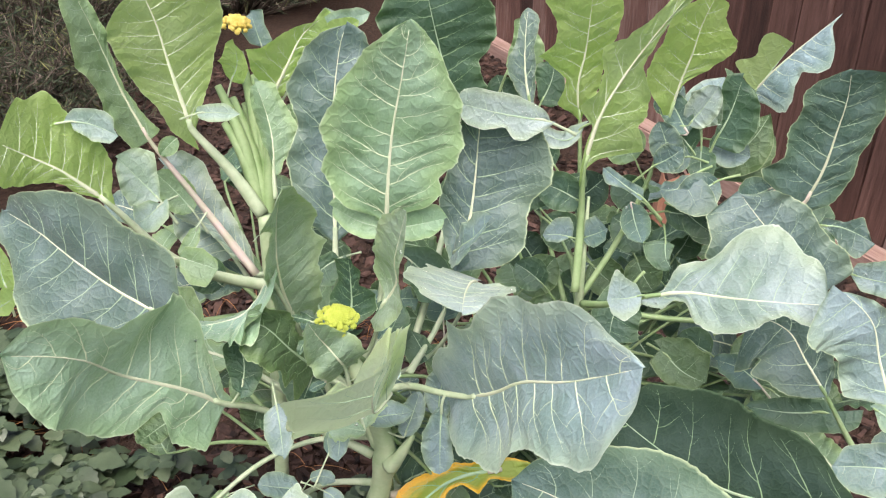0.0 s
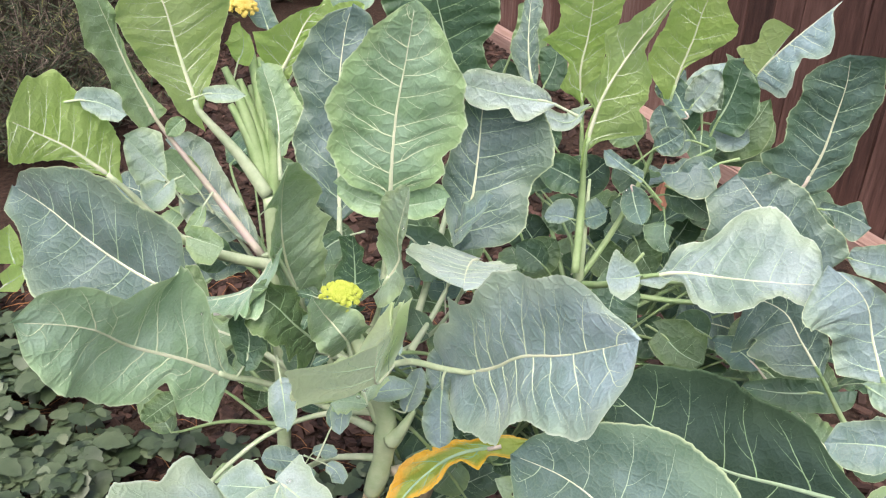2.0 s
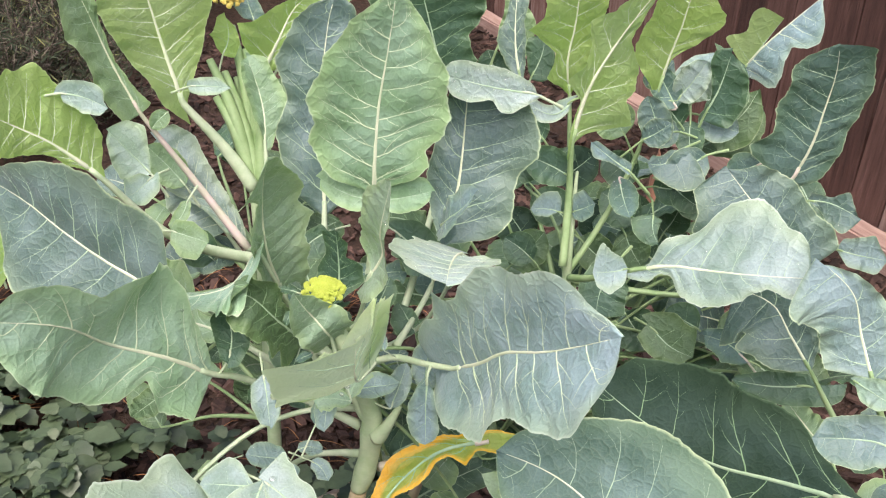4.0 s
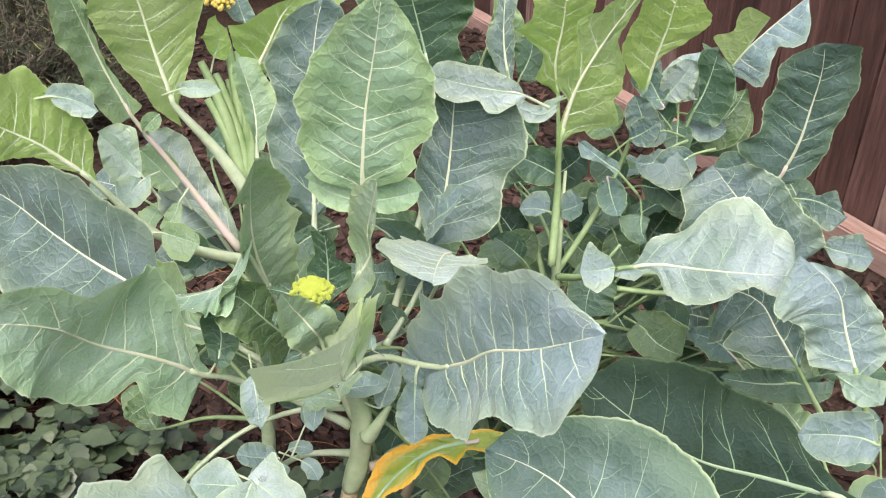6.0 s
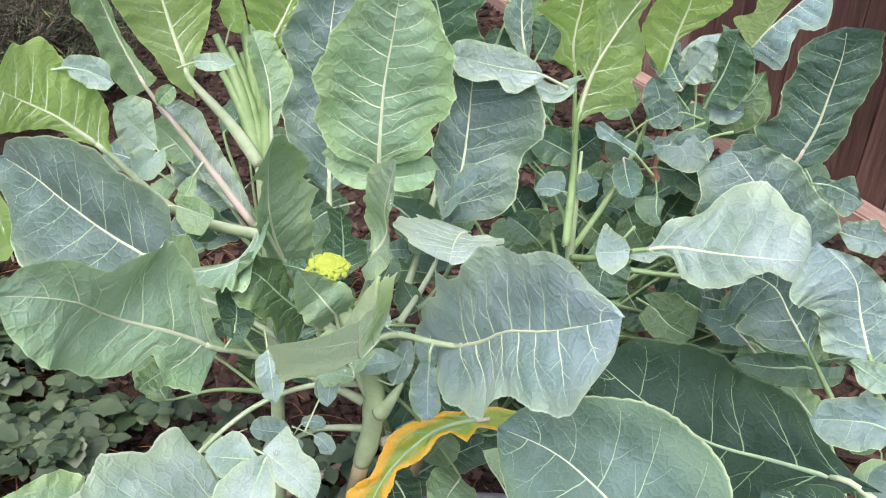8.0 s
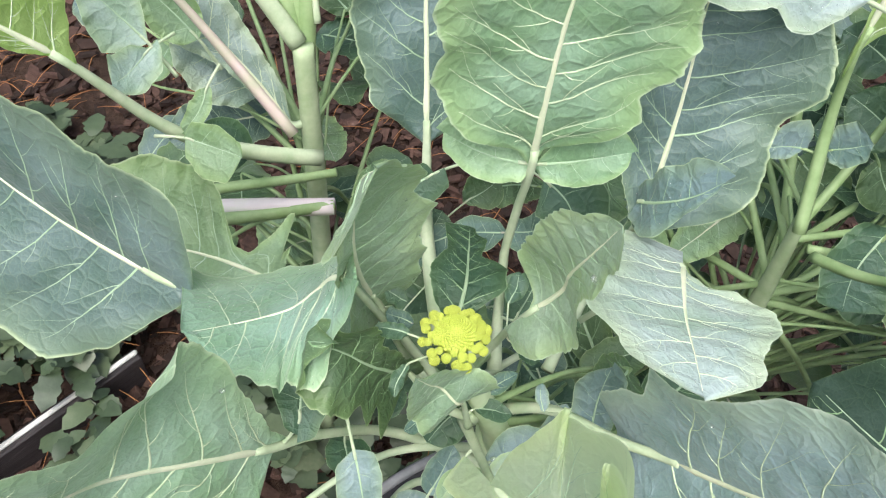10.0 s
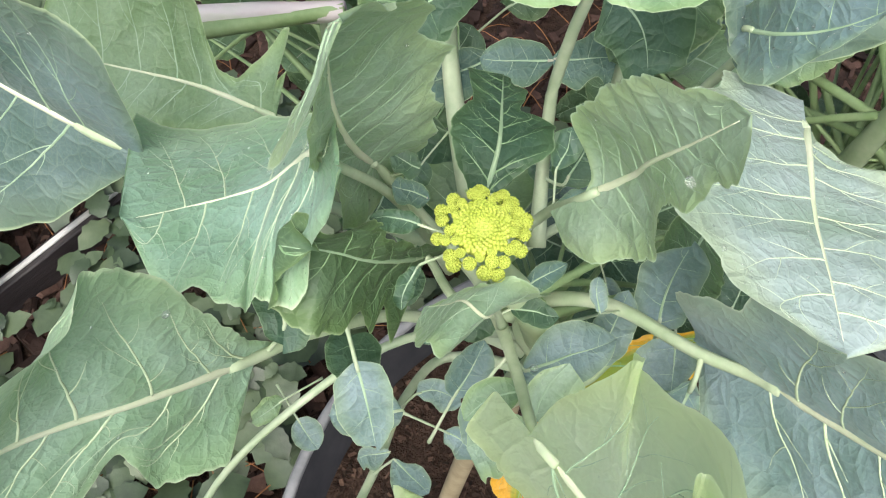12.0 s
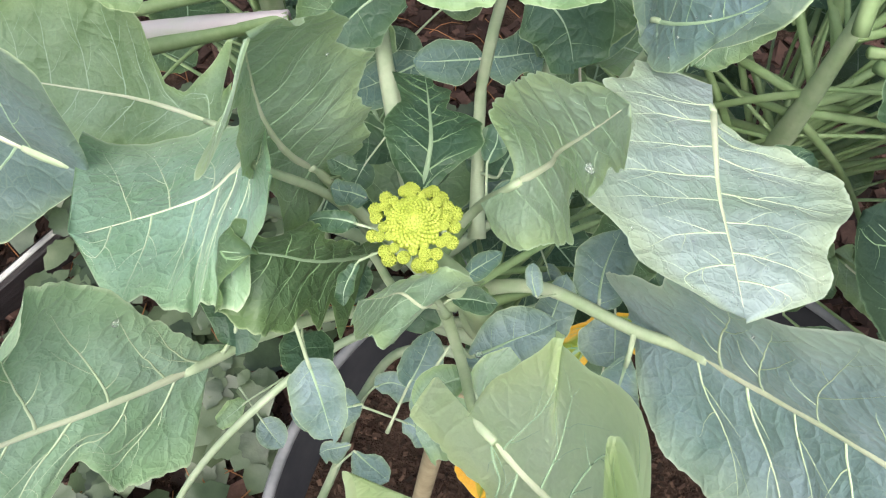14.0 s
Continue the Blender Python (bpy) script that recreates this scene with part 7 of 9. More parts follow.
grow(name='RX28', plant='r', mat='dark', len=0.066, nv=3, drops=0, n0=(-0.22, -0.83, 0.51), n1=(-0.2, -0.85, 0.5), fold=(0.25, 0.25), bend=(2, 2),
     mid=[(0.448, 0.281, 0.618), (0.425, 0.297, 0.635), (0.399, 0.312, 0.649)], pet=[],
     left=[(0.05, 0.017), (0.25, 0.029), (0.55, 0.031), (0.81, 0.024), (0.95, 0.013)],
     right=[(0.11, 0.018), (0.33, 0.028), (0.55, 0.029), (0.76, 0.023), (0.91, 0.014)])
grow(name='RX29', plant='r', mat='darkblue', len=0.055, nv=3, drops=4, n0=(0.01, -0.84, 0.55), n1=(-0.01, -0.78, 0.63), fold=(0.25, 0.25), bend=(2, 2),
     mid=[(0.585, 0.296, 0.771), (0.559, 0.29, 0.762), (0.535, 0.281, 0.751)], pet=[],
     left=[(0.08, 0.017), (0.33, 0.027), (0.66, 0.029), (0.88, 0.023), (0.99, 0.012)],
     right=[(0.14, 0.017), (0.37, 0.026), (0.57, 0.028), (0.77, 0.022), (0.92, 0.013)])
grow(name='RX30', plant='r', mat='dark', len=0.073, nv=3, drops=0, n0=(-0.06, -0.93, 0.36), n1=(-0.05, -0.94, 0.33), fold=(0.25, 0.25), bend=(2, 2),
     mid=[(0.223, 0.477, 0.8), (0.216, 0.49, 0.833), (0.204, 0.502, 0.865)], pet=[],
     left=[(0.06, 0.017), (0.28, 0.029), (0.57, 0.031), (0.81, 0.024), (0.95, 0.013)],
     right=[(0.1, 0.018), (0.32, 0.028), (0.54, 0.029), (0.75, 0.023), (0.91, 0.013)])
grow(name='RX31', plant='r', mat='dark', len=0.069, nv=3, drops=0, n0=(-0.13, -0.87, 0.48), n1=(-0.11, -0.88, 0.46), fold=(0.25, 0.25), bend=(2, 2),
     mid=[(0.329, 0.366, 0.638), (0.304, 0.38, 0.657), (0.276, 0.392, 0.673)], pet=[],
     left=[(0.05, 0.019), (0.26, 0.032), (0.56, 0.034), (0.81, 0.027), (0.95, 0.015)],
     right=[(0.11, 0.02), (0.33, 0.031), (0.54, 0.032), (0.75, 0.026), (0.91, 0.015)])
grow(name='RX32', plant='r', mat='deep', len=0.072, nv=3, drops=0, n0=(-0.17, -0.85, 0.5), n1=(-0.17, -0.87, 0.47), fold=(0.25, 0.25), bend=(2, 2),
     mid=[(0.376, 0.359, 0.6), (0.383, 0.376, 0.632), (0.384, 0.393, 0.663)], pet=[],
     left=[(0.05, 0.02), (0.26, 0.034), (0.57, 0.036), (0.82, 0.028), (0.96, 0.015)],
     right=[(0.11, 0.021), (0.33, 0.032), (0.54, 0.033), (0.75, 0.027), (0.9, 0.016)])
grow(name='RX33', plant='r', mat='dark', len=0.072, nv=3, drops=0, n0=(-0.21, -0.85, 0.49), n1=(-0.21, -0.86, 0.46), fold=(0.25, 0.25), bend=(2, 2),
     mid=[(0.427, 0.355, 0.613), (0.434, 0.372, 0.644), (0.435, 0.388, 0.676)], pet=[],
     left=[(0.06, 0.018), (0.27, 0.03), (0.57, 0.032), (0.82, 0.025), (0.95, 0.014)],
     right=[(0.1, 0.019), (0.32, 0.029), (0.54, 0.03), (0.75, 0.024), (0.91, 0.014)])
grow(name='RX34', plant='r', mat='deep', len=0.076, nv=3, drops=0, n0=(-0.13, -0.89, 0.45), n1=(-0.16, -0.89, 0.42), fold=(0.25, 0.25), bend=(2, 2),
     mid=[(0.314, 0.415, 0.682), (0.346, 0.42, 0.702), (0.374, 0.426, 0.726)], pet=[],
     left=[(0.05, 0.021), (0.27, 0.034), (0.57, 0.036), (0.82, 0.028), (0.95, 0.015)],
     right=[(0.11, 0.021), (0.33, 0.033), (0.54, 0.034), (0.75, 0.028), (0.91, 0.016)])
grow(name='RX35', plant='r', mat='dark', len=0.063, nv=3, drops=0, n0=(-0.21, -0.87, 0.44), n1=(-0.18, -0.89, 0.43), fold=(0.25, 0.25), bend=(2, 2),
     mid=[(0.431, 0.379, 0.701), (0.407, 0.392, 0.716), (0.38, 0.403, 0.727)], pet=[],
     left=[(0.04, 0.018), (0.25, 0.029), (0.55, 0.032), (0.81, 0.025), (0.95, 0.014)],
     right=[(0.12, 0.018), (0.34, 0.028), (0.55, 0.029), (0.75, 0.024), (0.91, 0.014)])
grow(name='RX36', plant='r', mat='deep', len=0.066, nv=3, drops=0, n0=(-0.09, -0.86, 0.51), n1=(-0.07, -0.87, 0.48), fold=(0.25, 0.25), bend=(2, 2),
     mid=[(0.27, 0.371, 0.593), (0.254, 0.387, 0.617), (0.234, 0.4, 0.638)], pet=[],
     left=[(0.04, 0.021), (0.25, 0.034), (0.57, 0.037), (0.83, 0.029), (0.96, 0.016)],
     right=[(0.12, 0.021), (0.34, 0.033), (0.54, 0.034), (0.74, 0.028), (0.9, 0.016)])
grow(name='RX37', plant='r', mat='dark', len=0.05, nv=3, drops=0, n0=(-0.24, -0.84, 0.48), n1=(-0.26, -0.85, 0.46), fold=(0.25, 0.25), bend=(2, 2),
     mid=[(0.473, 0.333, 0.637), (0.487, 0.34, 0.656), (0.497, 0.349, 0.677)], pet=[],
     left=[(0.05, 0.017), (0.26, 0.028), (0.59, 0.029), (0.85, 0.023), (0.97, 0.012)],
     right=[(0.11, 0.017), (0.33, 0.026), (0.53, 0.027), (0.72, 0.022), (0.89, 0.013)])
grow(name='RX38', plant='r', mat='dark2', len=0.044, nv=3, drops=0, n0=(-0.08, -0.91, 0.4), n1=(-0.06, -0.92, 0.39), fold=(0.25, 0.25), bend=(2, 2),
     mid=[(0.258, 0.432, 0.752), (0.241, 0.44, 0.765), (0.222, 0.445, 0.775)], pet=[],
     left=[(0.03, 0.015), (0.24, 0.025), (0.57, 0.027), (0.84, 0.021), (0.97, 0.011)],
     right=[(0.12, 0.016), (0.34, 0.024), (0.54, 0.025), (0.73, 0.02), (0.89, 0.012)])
grow(name='RX39', plant='r', mat='pale', len=0.067, nv=3, drops=8, n0=(-0.43, -0.9, 0.11), n1=(-0.41, -0.91, 0.05), fold=(0.25, 0.25), bend=(2, 2),
     mid=[(0.447, 0.282, 0.87), (0.464, 0.277, 0.898), (0.478, 0.273, 0.928)], pet=[],
     left=[(0.09, 0.013), (0.33, 0.022), (0.6, 0.023), (0.83, 0.018), (0.96, 0.01)],
     right=[(0.11, 0.014), (0.33, 0.021), (0.57, 0.021), (0.78, 0.017), (0.93, 0.01)])
grow(name='RX40', plant='r', mat='slate', len=0.043, nv=3, drops=4, n0=(-0.42, -0.87, 0.28), n1=(-0.41, -0.88, 0.22), fold=(0.25, 0.25), bend=(2, 2),
     mid=[(0.395, 0.226, 0.837), (0.412, 0.222, 0.849), (0.427, 0.219, 0.864)], pet=[],
     left=[(0.07, 0.011), (0.3, 0.018), (0.6, 0.019), (0.84, 0.015), (0.96, 0.008)],
     right=[(0.12, 0.012), (0.35, 0.018), (0.57, 0.018), (0.77, 0.015), (0.92, 0.008)])
grow(name='RA1', plant='r', mat='slate', len=0.134, nv=4, drops=8, n0=(-0.08, -0.82, 0.56), n1=(-0.08, -0.82, 0.56), fold=(0.15, 0.15), bend=(1, 1), ruffle=0.35,
     mid=[(0.247, 0.401, 0.858), (0.241, 0.412, 0.889), (0.239, 0.424, 0.92), (0.24, 0.437, 0.951), (0.243, 0.451, 0.981)], pet=[],
     left=[(-0.07, 0.003), (0, 0.006), (0.07, 0.011), (0.15, 0.016), (0.23, 0.019), (0.31, 0.023), (0.4, 0.028), (0.5, 0.025), (0.6, 0.015), (0.7, 0.011), (0.8, 0.01), (0.88, 0.01), (0.95, 0.008), (1, 0.003)],
     right=[(-0.07, 0.003), (0, 0.006), (0.07, 0.009), (0.15, 0.012), (0.23, 0.013), (0.31, 0.015), (0.4, 0.016), (0.5, 0.014), (0.6, 0.012), (0.7, 0.016), (0.8, 0.019), (0.88, 0.019), (0.95, 0.014), (1, 0.006)])
grow(name='RP4L', plant='r', mat='lime2', len=0.092, nv=3, drops=0, n0=(-0.55, -0.77, 0.34), n1=(-0.55, -0.77, 0.34), fold=(0.15, 0.15), bend=(1, 1), ruffle=0.35,
     mid=[(0.573, 0.408, 0.867), (0.582, 0.403, 0.888), (0.591, 0.398, 0.908), (0.6, 0.393, 0.929), (0.609, 0.387, 0.949)], pet=[],
     left=[(0.07, 0.007), (0.15, 0.026), (0.23, 0.051), (0.31, 0.046), (0.4, 0.036), (0.5, 0.03), (0.6, 0.032), (0.7, 0.038), (0.8, 0.039), (0.88, 0.037), (0.95, 0.033), (1, 0.021)],
     right=[])
# right half of the RP4 leaf; its white glare is painted as frosted colour
grow(name='RP4R', plant='r', mat='frost', len=0.162, nv=5, drops=120, n0=(-0.11, -0.5, 0.86), n1=(-0.11, -0.5, 0.86), fold=(0.15, 0.15), bend=(1, 1), ruffle=0.35,
     mid=[(0.573, 0.408, 0.867), (0.587, 0.394, 0.902), (0.609, 0.383, 0.935), (0.634, 0.375, 0.966), (0.66, 0.369, 0.996)], pet=[],
     left=[],
     right=[(-0.07, 0.003), (0, 0.013), (0.07, 0.032), (0.15, 0.059), (0.23, 0.073), (0.31, 0.066), (0.4, 0.047), (0.5, 0.035), (0.6, 0.059), (0.7, 0.062), (0.8, 0.037), (0.88, 0.007)])
grow(name='RW1', plant='r', mat='frost', len=0.076, nv=4, drops=60, n0=(-0.19, -0.49, 0.85), n1=(-0.19, -0.49, 0.85), fold=(0.15, 0.15), bend=(1, 1), ruffle=0.35,
     mid=[(0.492, 0.417, 0.825), (0.502, 0.421, 0.841), (0.512, 0.424, 0.856), (0.524, 0.427, 0.871), (0.536, 0.43, 0.886)], pet=[],
     left=[(0, 0.007), (0.07, 0.017), (0.15, 0.027), (0.23, 0.029), (0.31, 0.029), (0.4, 0.028), (0.5, 0.027), (0.6, 0.025), (0.7, 0.022), (0.8, 0.016), (0.88, 0.01), (0.95, 0.005)],
     right=[(0, 0.003), (0.07, 0.008), (0.15, 0.013), (0.23, 0.016), (0.31, 0.02), (0.4, 0.023), (0.5, 0.023), (0.6, 0.02), (0.7, 0.018), (0.8, 0.016), (0.88, 0.013), (0.95, 0.007)])
grow(name='RK1', plant='r', mat='dark', len=0.087, nv=4, drops=0, n0=(-0.26, -0.76, 0.59), n1=(-0.26, -0.76, 0.59), fold=(0.15, 0.15), bend=(1, 1), ruffle=0.35,
     mid=[(0.499, 0.318, 0.835), (0.512, 0.328, 0.85), (0.525, 0.336, 0.865), (0.54, 0.345, 0.879), (0.555, 0.353, 0.892)], pet=[],
     left=[(0, 0.002), (0.07, 0.004), (0.15, 0.008), (0.23, 0.009), (0.31, 0.014), (0.4, 0.022), (0.5, 0.029), (0.6, 0.034), (0.7, 0.037), (0.8, 0.036), (0.88, 0.041), (0.95, 0.053), (1, 0.065)],
     right=[(-0.14, 0.011), (-0.07, 0.031), (0, 0.038), (0.07, 0.034), (0.15, 0.036), (0.23, 0.042), (0.31, 0.042), (0.4, 0.04), (0.5, 0.04), (0.6, 0.037), (0.7, 0.03), (0.8, 0.024), (0.88, 0.017), (0.95, 0.01)])
grow(name='RK2', plant='r', mat='dark2', len=0.114, nv=4, drops=10, n0=(-0.26, -0.74, 0.62), n1=(-0.26, -0.74, 0.62), fold=(0.15, 0.15), bend=(1, 1), ruffle=0.35,
     mid=[(0.507, 0.349, 0.769), (0.533, 0.356, 0.78), (0.557, 0.363, 0.792), (0.581, 0.371, 0.806), (0.603, 0.38, 0.821)], pet=[],
     left=[(0, 0.002), (0.07, 0.006), (0.15, 0.012), (0.23, 0.017), (0.31, 0.021), (0.4, 0.023), (0.5, 0.021), (0.6, 0.015), (0.7, 0.012), (0.8, 0.016), (0.88, 0.02), (0.95, 0.021), (1, 0.015)],
     right=[(-0.07, 0.002), (0, 0.006), (0.07, 0.015), (0.15, 0.026), (0.23, 0.034), (0.31, 0.042), (0.4, 0.047), (0.5, 0.049), (0.6, 0.043), (0.7, 0.036), (0.8, 0.029), (0.88, 0.02), (0.95, 0.011)])
grow(name='RK4', plant='r', mat='slate', len=0.047, nv=2, drops=0, n0=(-0.21, -0.79, 0.58), n1=(-0.21, -0.79, 0.58), fold=(0.15, 0.15), bend=(1, 1), ruffle=0.35,
     mid=[(0.412, 0.301, 0.884), (0.422, 0.305, 0.89), (0.431, 0.309, 0.897), (0.439, 0.313, 0.904), (0.446, 0.318, 0.912)], pet=[],
     left=[(-0.07, 0.004), (0, 0.009), (0.07, 0.012), (0.15, 0.015), (0.23, 0.017), (0.31, 0.018), (0.4, 0.023), (0.5, 0.025), (0.6, 0.024), (0.7, 0.018), (0.8, 0.012), (0.88, 0.01), (0.95, 0.007), (1, 0.002)],
     right=[(0, 0.002), (0.07, 0.007), (0.15, 0.013), (0.23, 0.017), (0.31, 0.019), (0.4, 0.021), (0.5, 0.019), (0.6, 0.015), (0.7, 0.013), (0.8, 0.009), (0.88, 0.005), (0.95, 0.003)])
grow(name='RK5', plant='r', mat='dark2', len=0.054, nv=2, drops=0, n0=(-0.22, -0.77, 0.6), n1=(-0.22, -0.77, 0.6), fold=(0.15, 0.15), bend=(1, 1), ruffle=0.35,
     mid=[(0.429, 0.312, 0.864), (0.442, 0.311, 0.862), (0.455, 0.31, 0.86), (0.469, 0.309, 0.859), (0.482, 0.308, 0.857)], pet=[],
     left=[(0, 0.002), (0.07, 0.005), (0.15, 0.012), (0.23, 0.018), (0.31, 0.021), (0.4, 0.02), (0.5, 0.014), (0.6, 0.01), (0.7, 0.011), (0.8, 0.009), (0.88, 0.004), (0.95, 0.002)],
     right=[(0.15, 0.002), (0.23, 0.005), (0.31, 0.019), (0.4, 0.027), (0.5, 0.03), (0.6, 0.028), (0.7, 0.022), (0.8, 0.013), (0.88, 0.004)])
grow(name='LQ1', plant='c', mat='blue', len=0.063, nv=3, drops=6, n0=(-0.07, -0.27, 0.96), n1=(-0.07, -0.27, 0.96), fold=(0.15, 0.15), bend=(1, 1), ruffle=0.35,
     mid=[(0.026, -0.024, 0.627), (0.04, -0.018, 0.623), (0.054, -0.011, 0.62), (0.069, -0.005, 0.617), (0.083, 0.002, 0.614)], pet=[],
     left=[(0, 0.004), (0.07, 0.008), (0.15, 0.012), (0.23, 0.016), (0.31, 0.018), (0.4, 0.02), (0.5, 0.02), (0.6, 0.02), (0.7, 0.018), (0.8, 0.016), (0.88, 0.012), (0.95, 0.008), (1, 0.002)],
     right=[(-0.07, 0.005), (0, 0.01), (0.07, 0.014), (0.15, 0.016), (0.23, 0.017), (0.31, 0.019), (0.4, 0.02), (0.5, 0.019), (0.6, 0.018), (0.7, 0.015), (0.8, 0.013), (0.88, 0.009), (0.95, 0.005)])
grow(name='LQ2', plant='c', mat='green', len=0.04, nv=3, drops=0, n0=(-0, -0.23, 0.97), n1=(-0, -0.23, 0.97), fold=(0.15, 0.15), bend=(1, 1), ruffle=0.35,
     mid=[(0.025, -0.038, 0.631), (0.015, -0.04, 0.631), (0.006, -0.043, 0.63), (-0.002, -0.048, 0.627), (-0.009, -0.055, 0.624)], pet=[],
     left=[(0, 0.002), (0.07, 0.005), (0.15, 0.008), (0.23, 0.01), (0.31, 0.012), (0.4, 0.012), (0.5, 0.011), (0.6, 0.011), (0.7, 0.01), (0.8, 0.008), (0.88, 0.006), (0.95, 0.003)],
     right=[(-0.07, 0.002), (0, 0.004), (0.07, 0.007), (0.15, 0.009), (0.23, 0.01), (0.31, 0.011), (0.4, 0.012), (0.5, 0.012), (0.6, 0.012), (0.7, 0.011), (0.8, 0.009), (0.88, 0.007), (0.95, 0.004)])
grow(name='LQ3', plant='c', mat='pale2', len=0.04, nv=3, drops=8, n0=(-0.05, -0.24, 0.97), n1=(-0.05, -0.24, 0.97), fold=(0.15, 0.15), bend=(1, 1), ruffle=0.35,
     mid=[(0.031, -0.059, 0.642), (0.033, -0.052, 0.649), (0.037, -0.045, 0.655), (0.042, -0.039, 0.66), (0.049, -0.033, 0.666)], pet=[],
     left=[(0, 0.002), (0.07, 0.005), (0.15, 0.006), (0.23, 0.007), (0.31, 0.008), (0.4, 0.01), (0.5, 0.01), (0.6, 0.009), (0.7, 0.008), (0.8, 0.005), (0.88, 0.003), (0.95, 0.002)],
     right=[(0, 0.003), (0.07, 0.006), (0.15, 0.009), (0.23, 0.012), (0.31, 0.012), (0.4, 0.012), (0.5, 0.012), (0.6, 0.013), (0.7, 0.014), (0.8, 0.015), (0.88, 0.015), (0.95, 0.017), (1, 0.02)])
grow(name='LQ4', plant='c', mat='pale2', len=0.042, nv=3, drops=8, n0=(-0.01, -0.2, 0.98), n1=(-0.01, -0.2, 0.98), fold=(0.15, 0.15), bend=(1, 1), ruffle=0.35,
     mid=[(0.034, -0.07, 0.648), (0.024, -0.071, 0.651), (0.014, -0.072, 0.654), (0.004, -0.075, 0.656), (-0.006, -0.079, 0.657)], pet=[],
     left=[(0, 0.003), (0.07, 0.007), (0.15, 0.01), (0.23, 0.013), (0.31, 0.013), (0.4, 0.013), (0.5, 0.015), (0.6, 0.019), (0.7, 0.022), (0.8, 0.021), (0.88, 0.018), (0.95, 0.021), (1, 0.033)],
     right=[(0, 0.003), (0.07, 0.006), (0.15, 0.009), (0.23, 0.011), (0.31, 0.012), (0.4, 0.013), (0.5, 0.015), (0.6, 0.015), (0.7, 0.014), (0.8, 0.014), (0.88, 0.012), (0.95, 0.007)])
grow(name='LQ5', plant='c', mat='blue', len=0.036, nv=2, drops=10, n0=(0.06, -0.17, 0.98), n1=(0.06, -0.17, 0.98), fold=(0.15, 0.15), bend=(1, 1), ruffle=0.35,
     mid=[(-0.058, -0.058, 0.536), (-0.052, -0.064, 0.539), (-0.046, -0.07, 0.541), (-0.039, -0.076, 0.543), (-0.033, -0.082, 0.545)], pet=[],
     left=[(0.07, 0.002), (0.15, 0.002), (0.23, 0.003), (0.31, 0.005), (0.4, 0.008), (0.5, 0.009), (0.6, 0.01), (0.7, 0.009), (0.8, 0.008), (0.88, 0.007), (0.95, 0.004)],
     right=[(0, 0.003), (0.07, 0.005), (0.15, 0.008), (0.23, 0.01), (0.31, 0.012), (0.4, 0.014), (0.5, 0.016), (0.6, 0.014), (0.7, 0.012), (0.8, 0.011), (0.88, 0.01), (0.95, 0.006)])
grow(name='LQ6', plant='c', mat='blue', len=0.024, nv=2, drops=0, n0=(0.1, -0.18, 0.98), n1=(0.1, -0.18, 0.98), fold=(0.15, 0.15), bend=(1, 1), ruffle=0.35,
     mid=[(-0.063, -0.049, 0.519), (-0.069, -0.05, 0.518), (-0.075, -0.051, 0.518), (-0.081, -0.052, 0.518), (-0.086, -0.054, 0.517)], pet=[],
     left=[(0.07, 0.003), (0.15, 0.004), (0.23, 0.006), (0.31, 0.008), (0.4, 0.01), (0.5, 0.012), (0.6, 0.011), (0.7, 0.009), (0.8, 0.008), (0.88, 0.009), (0.95, 0.01), (1, 0.007)],
     right=[(0.07, 0.003), (0.15, 0.003), (0.23, 0.003), (0.31, 0.003), (0.4, 0.004), (0.5, 0.005), (0.6, 0.006), (0.7, 0.006), (0.8, 0.006), (0.88, 0.004), (0.95, 0.002)])
grow(name='LQ7', plant='c', mat='blue', len=0.021, nv=2, drops=3, n0=(-0.09, -0.32, 0.94), n1=(-0.09, -0.32, 0.94), fold=(0.15, 0.15), bend=(1, 1), ruffle=0.35,
     mid=[(0.067, -0.003, 0.668), (0.066, 0.001, 0.671), (0.065, 0.006, 0.673), (0.065, 0.011, 0.676), (0.066, 0.015, 0.678)], pet=[],
     left=[(0.07, 0.002), (0.15, 0.002), (0.23, 0.002), (0.31, 0.003), (0.4, 0.004), (0.5, 0.004), (0.6, 0.004), (0.7, 0.004), (0.8, 0.004), (0.88, 0.003), (0.95, 0.002)],
     right=[(0, 0.002), (0.07, 0.003), (0.15, 0.005), (0.23, 0.005), (0.31, 0.006), (0.4, 0.006), (0.5, 0.006), (0.6, 0.006), (0.7, 0.006), (0.8, 0.005), (0.88, 0.004), (0.95, 0.003), (1, 0.002)])
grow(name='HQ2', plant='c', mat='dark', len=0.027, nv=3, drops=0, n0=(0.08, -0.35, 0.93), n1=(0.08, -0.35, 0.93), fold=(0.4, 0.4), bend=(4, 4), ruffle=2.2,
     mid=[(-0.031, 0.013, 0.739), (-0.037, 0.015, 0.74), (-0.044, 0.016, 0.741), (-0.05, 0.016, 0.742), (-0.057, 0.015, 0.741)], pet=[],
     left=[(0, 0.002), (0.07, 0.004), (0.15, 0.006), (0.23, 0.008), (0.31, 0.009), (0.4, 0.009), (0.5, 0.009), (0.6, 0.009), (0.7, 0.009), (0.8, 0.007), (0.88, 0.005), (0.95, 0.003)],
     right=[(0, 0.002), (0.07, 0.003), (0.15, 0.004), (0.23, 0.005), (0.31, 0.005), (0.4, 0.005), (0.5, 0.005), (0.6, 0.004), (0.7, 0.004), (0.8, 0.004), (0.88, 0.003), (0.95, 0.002)])
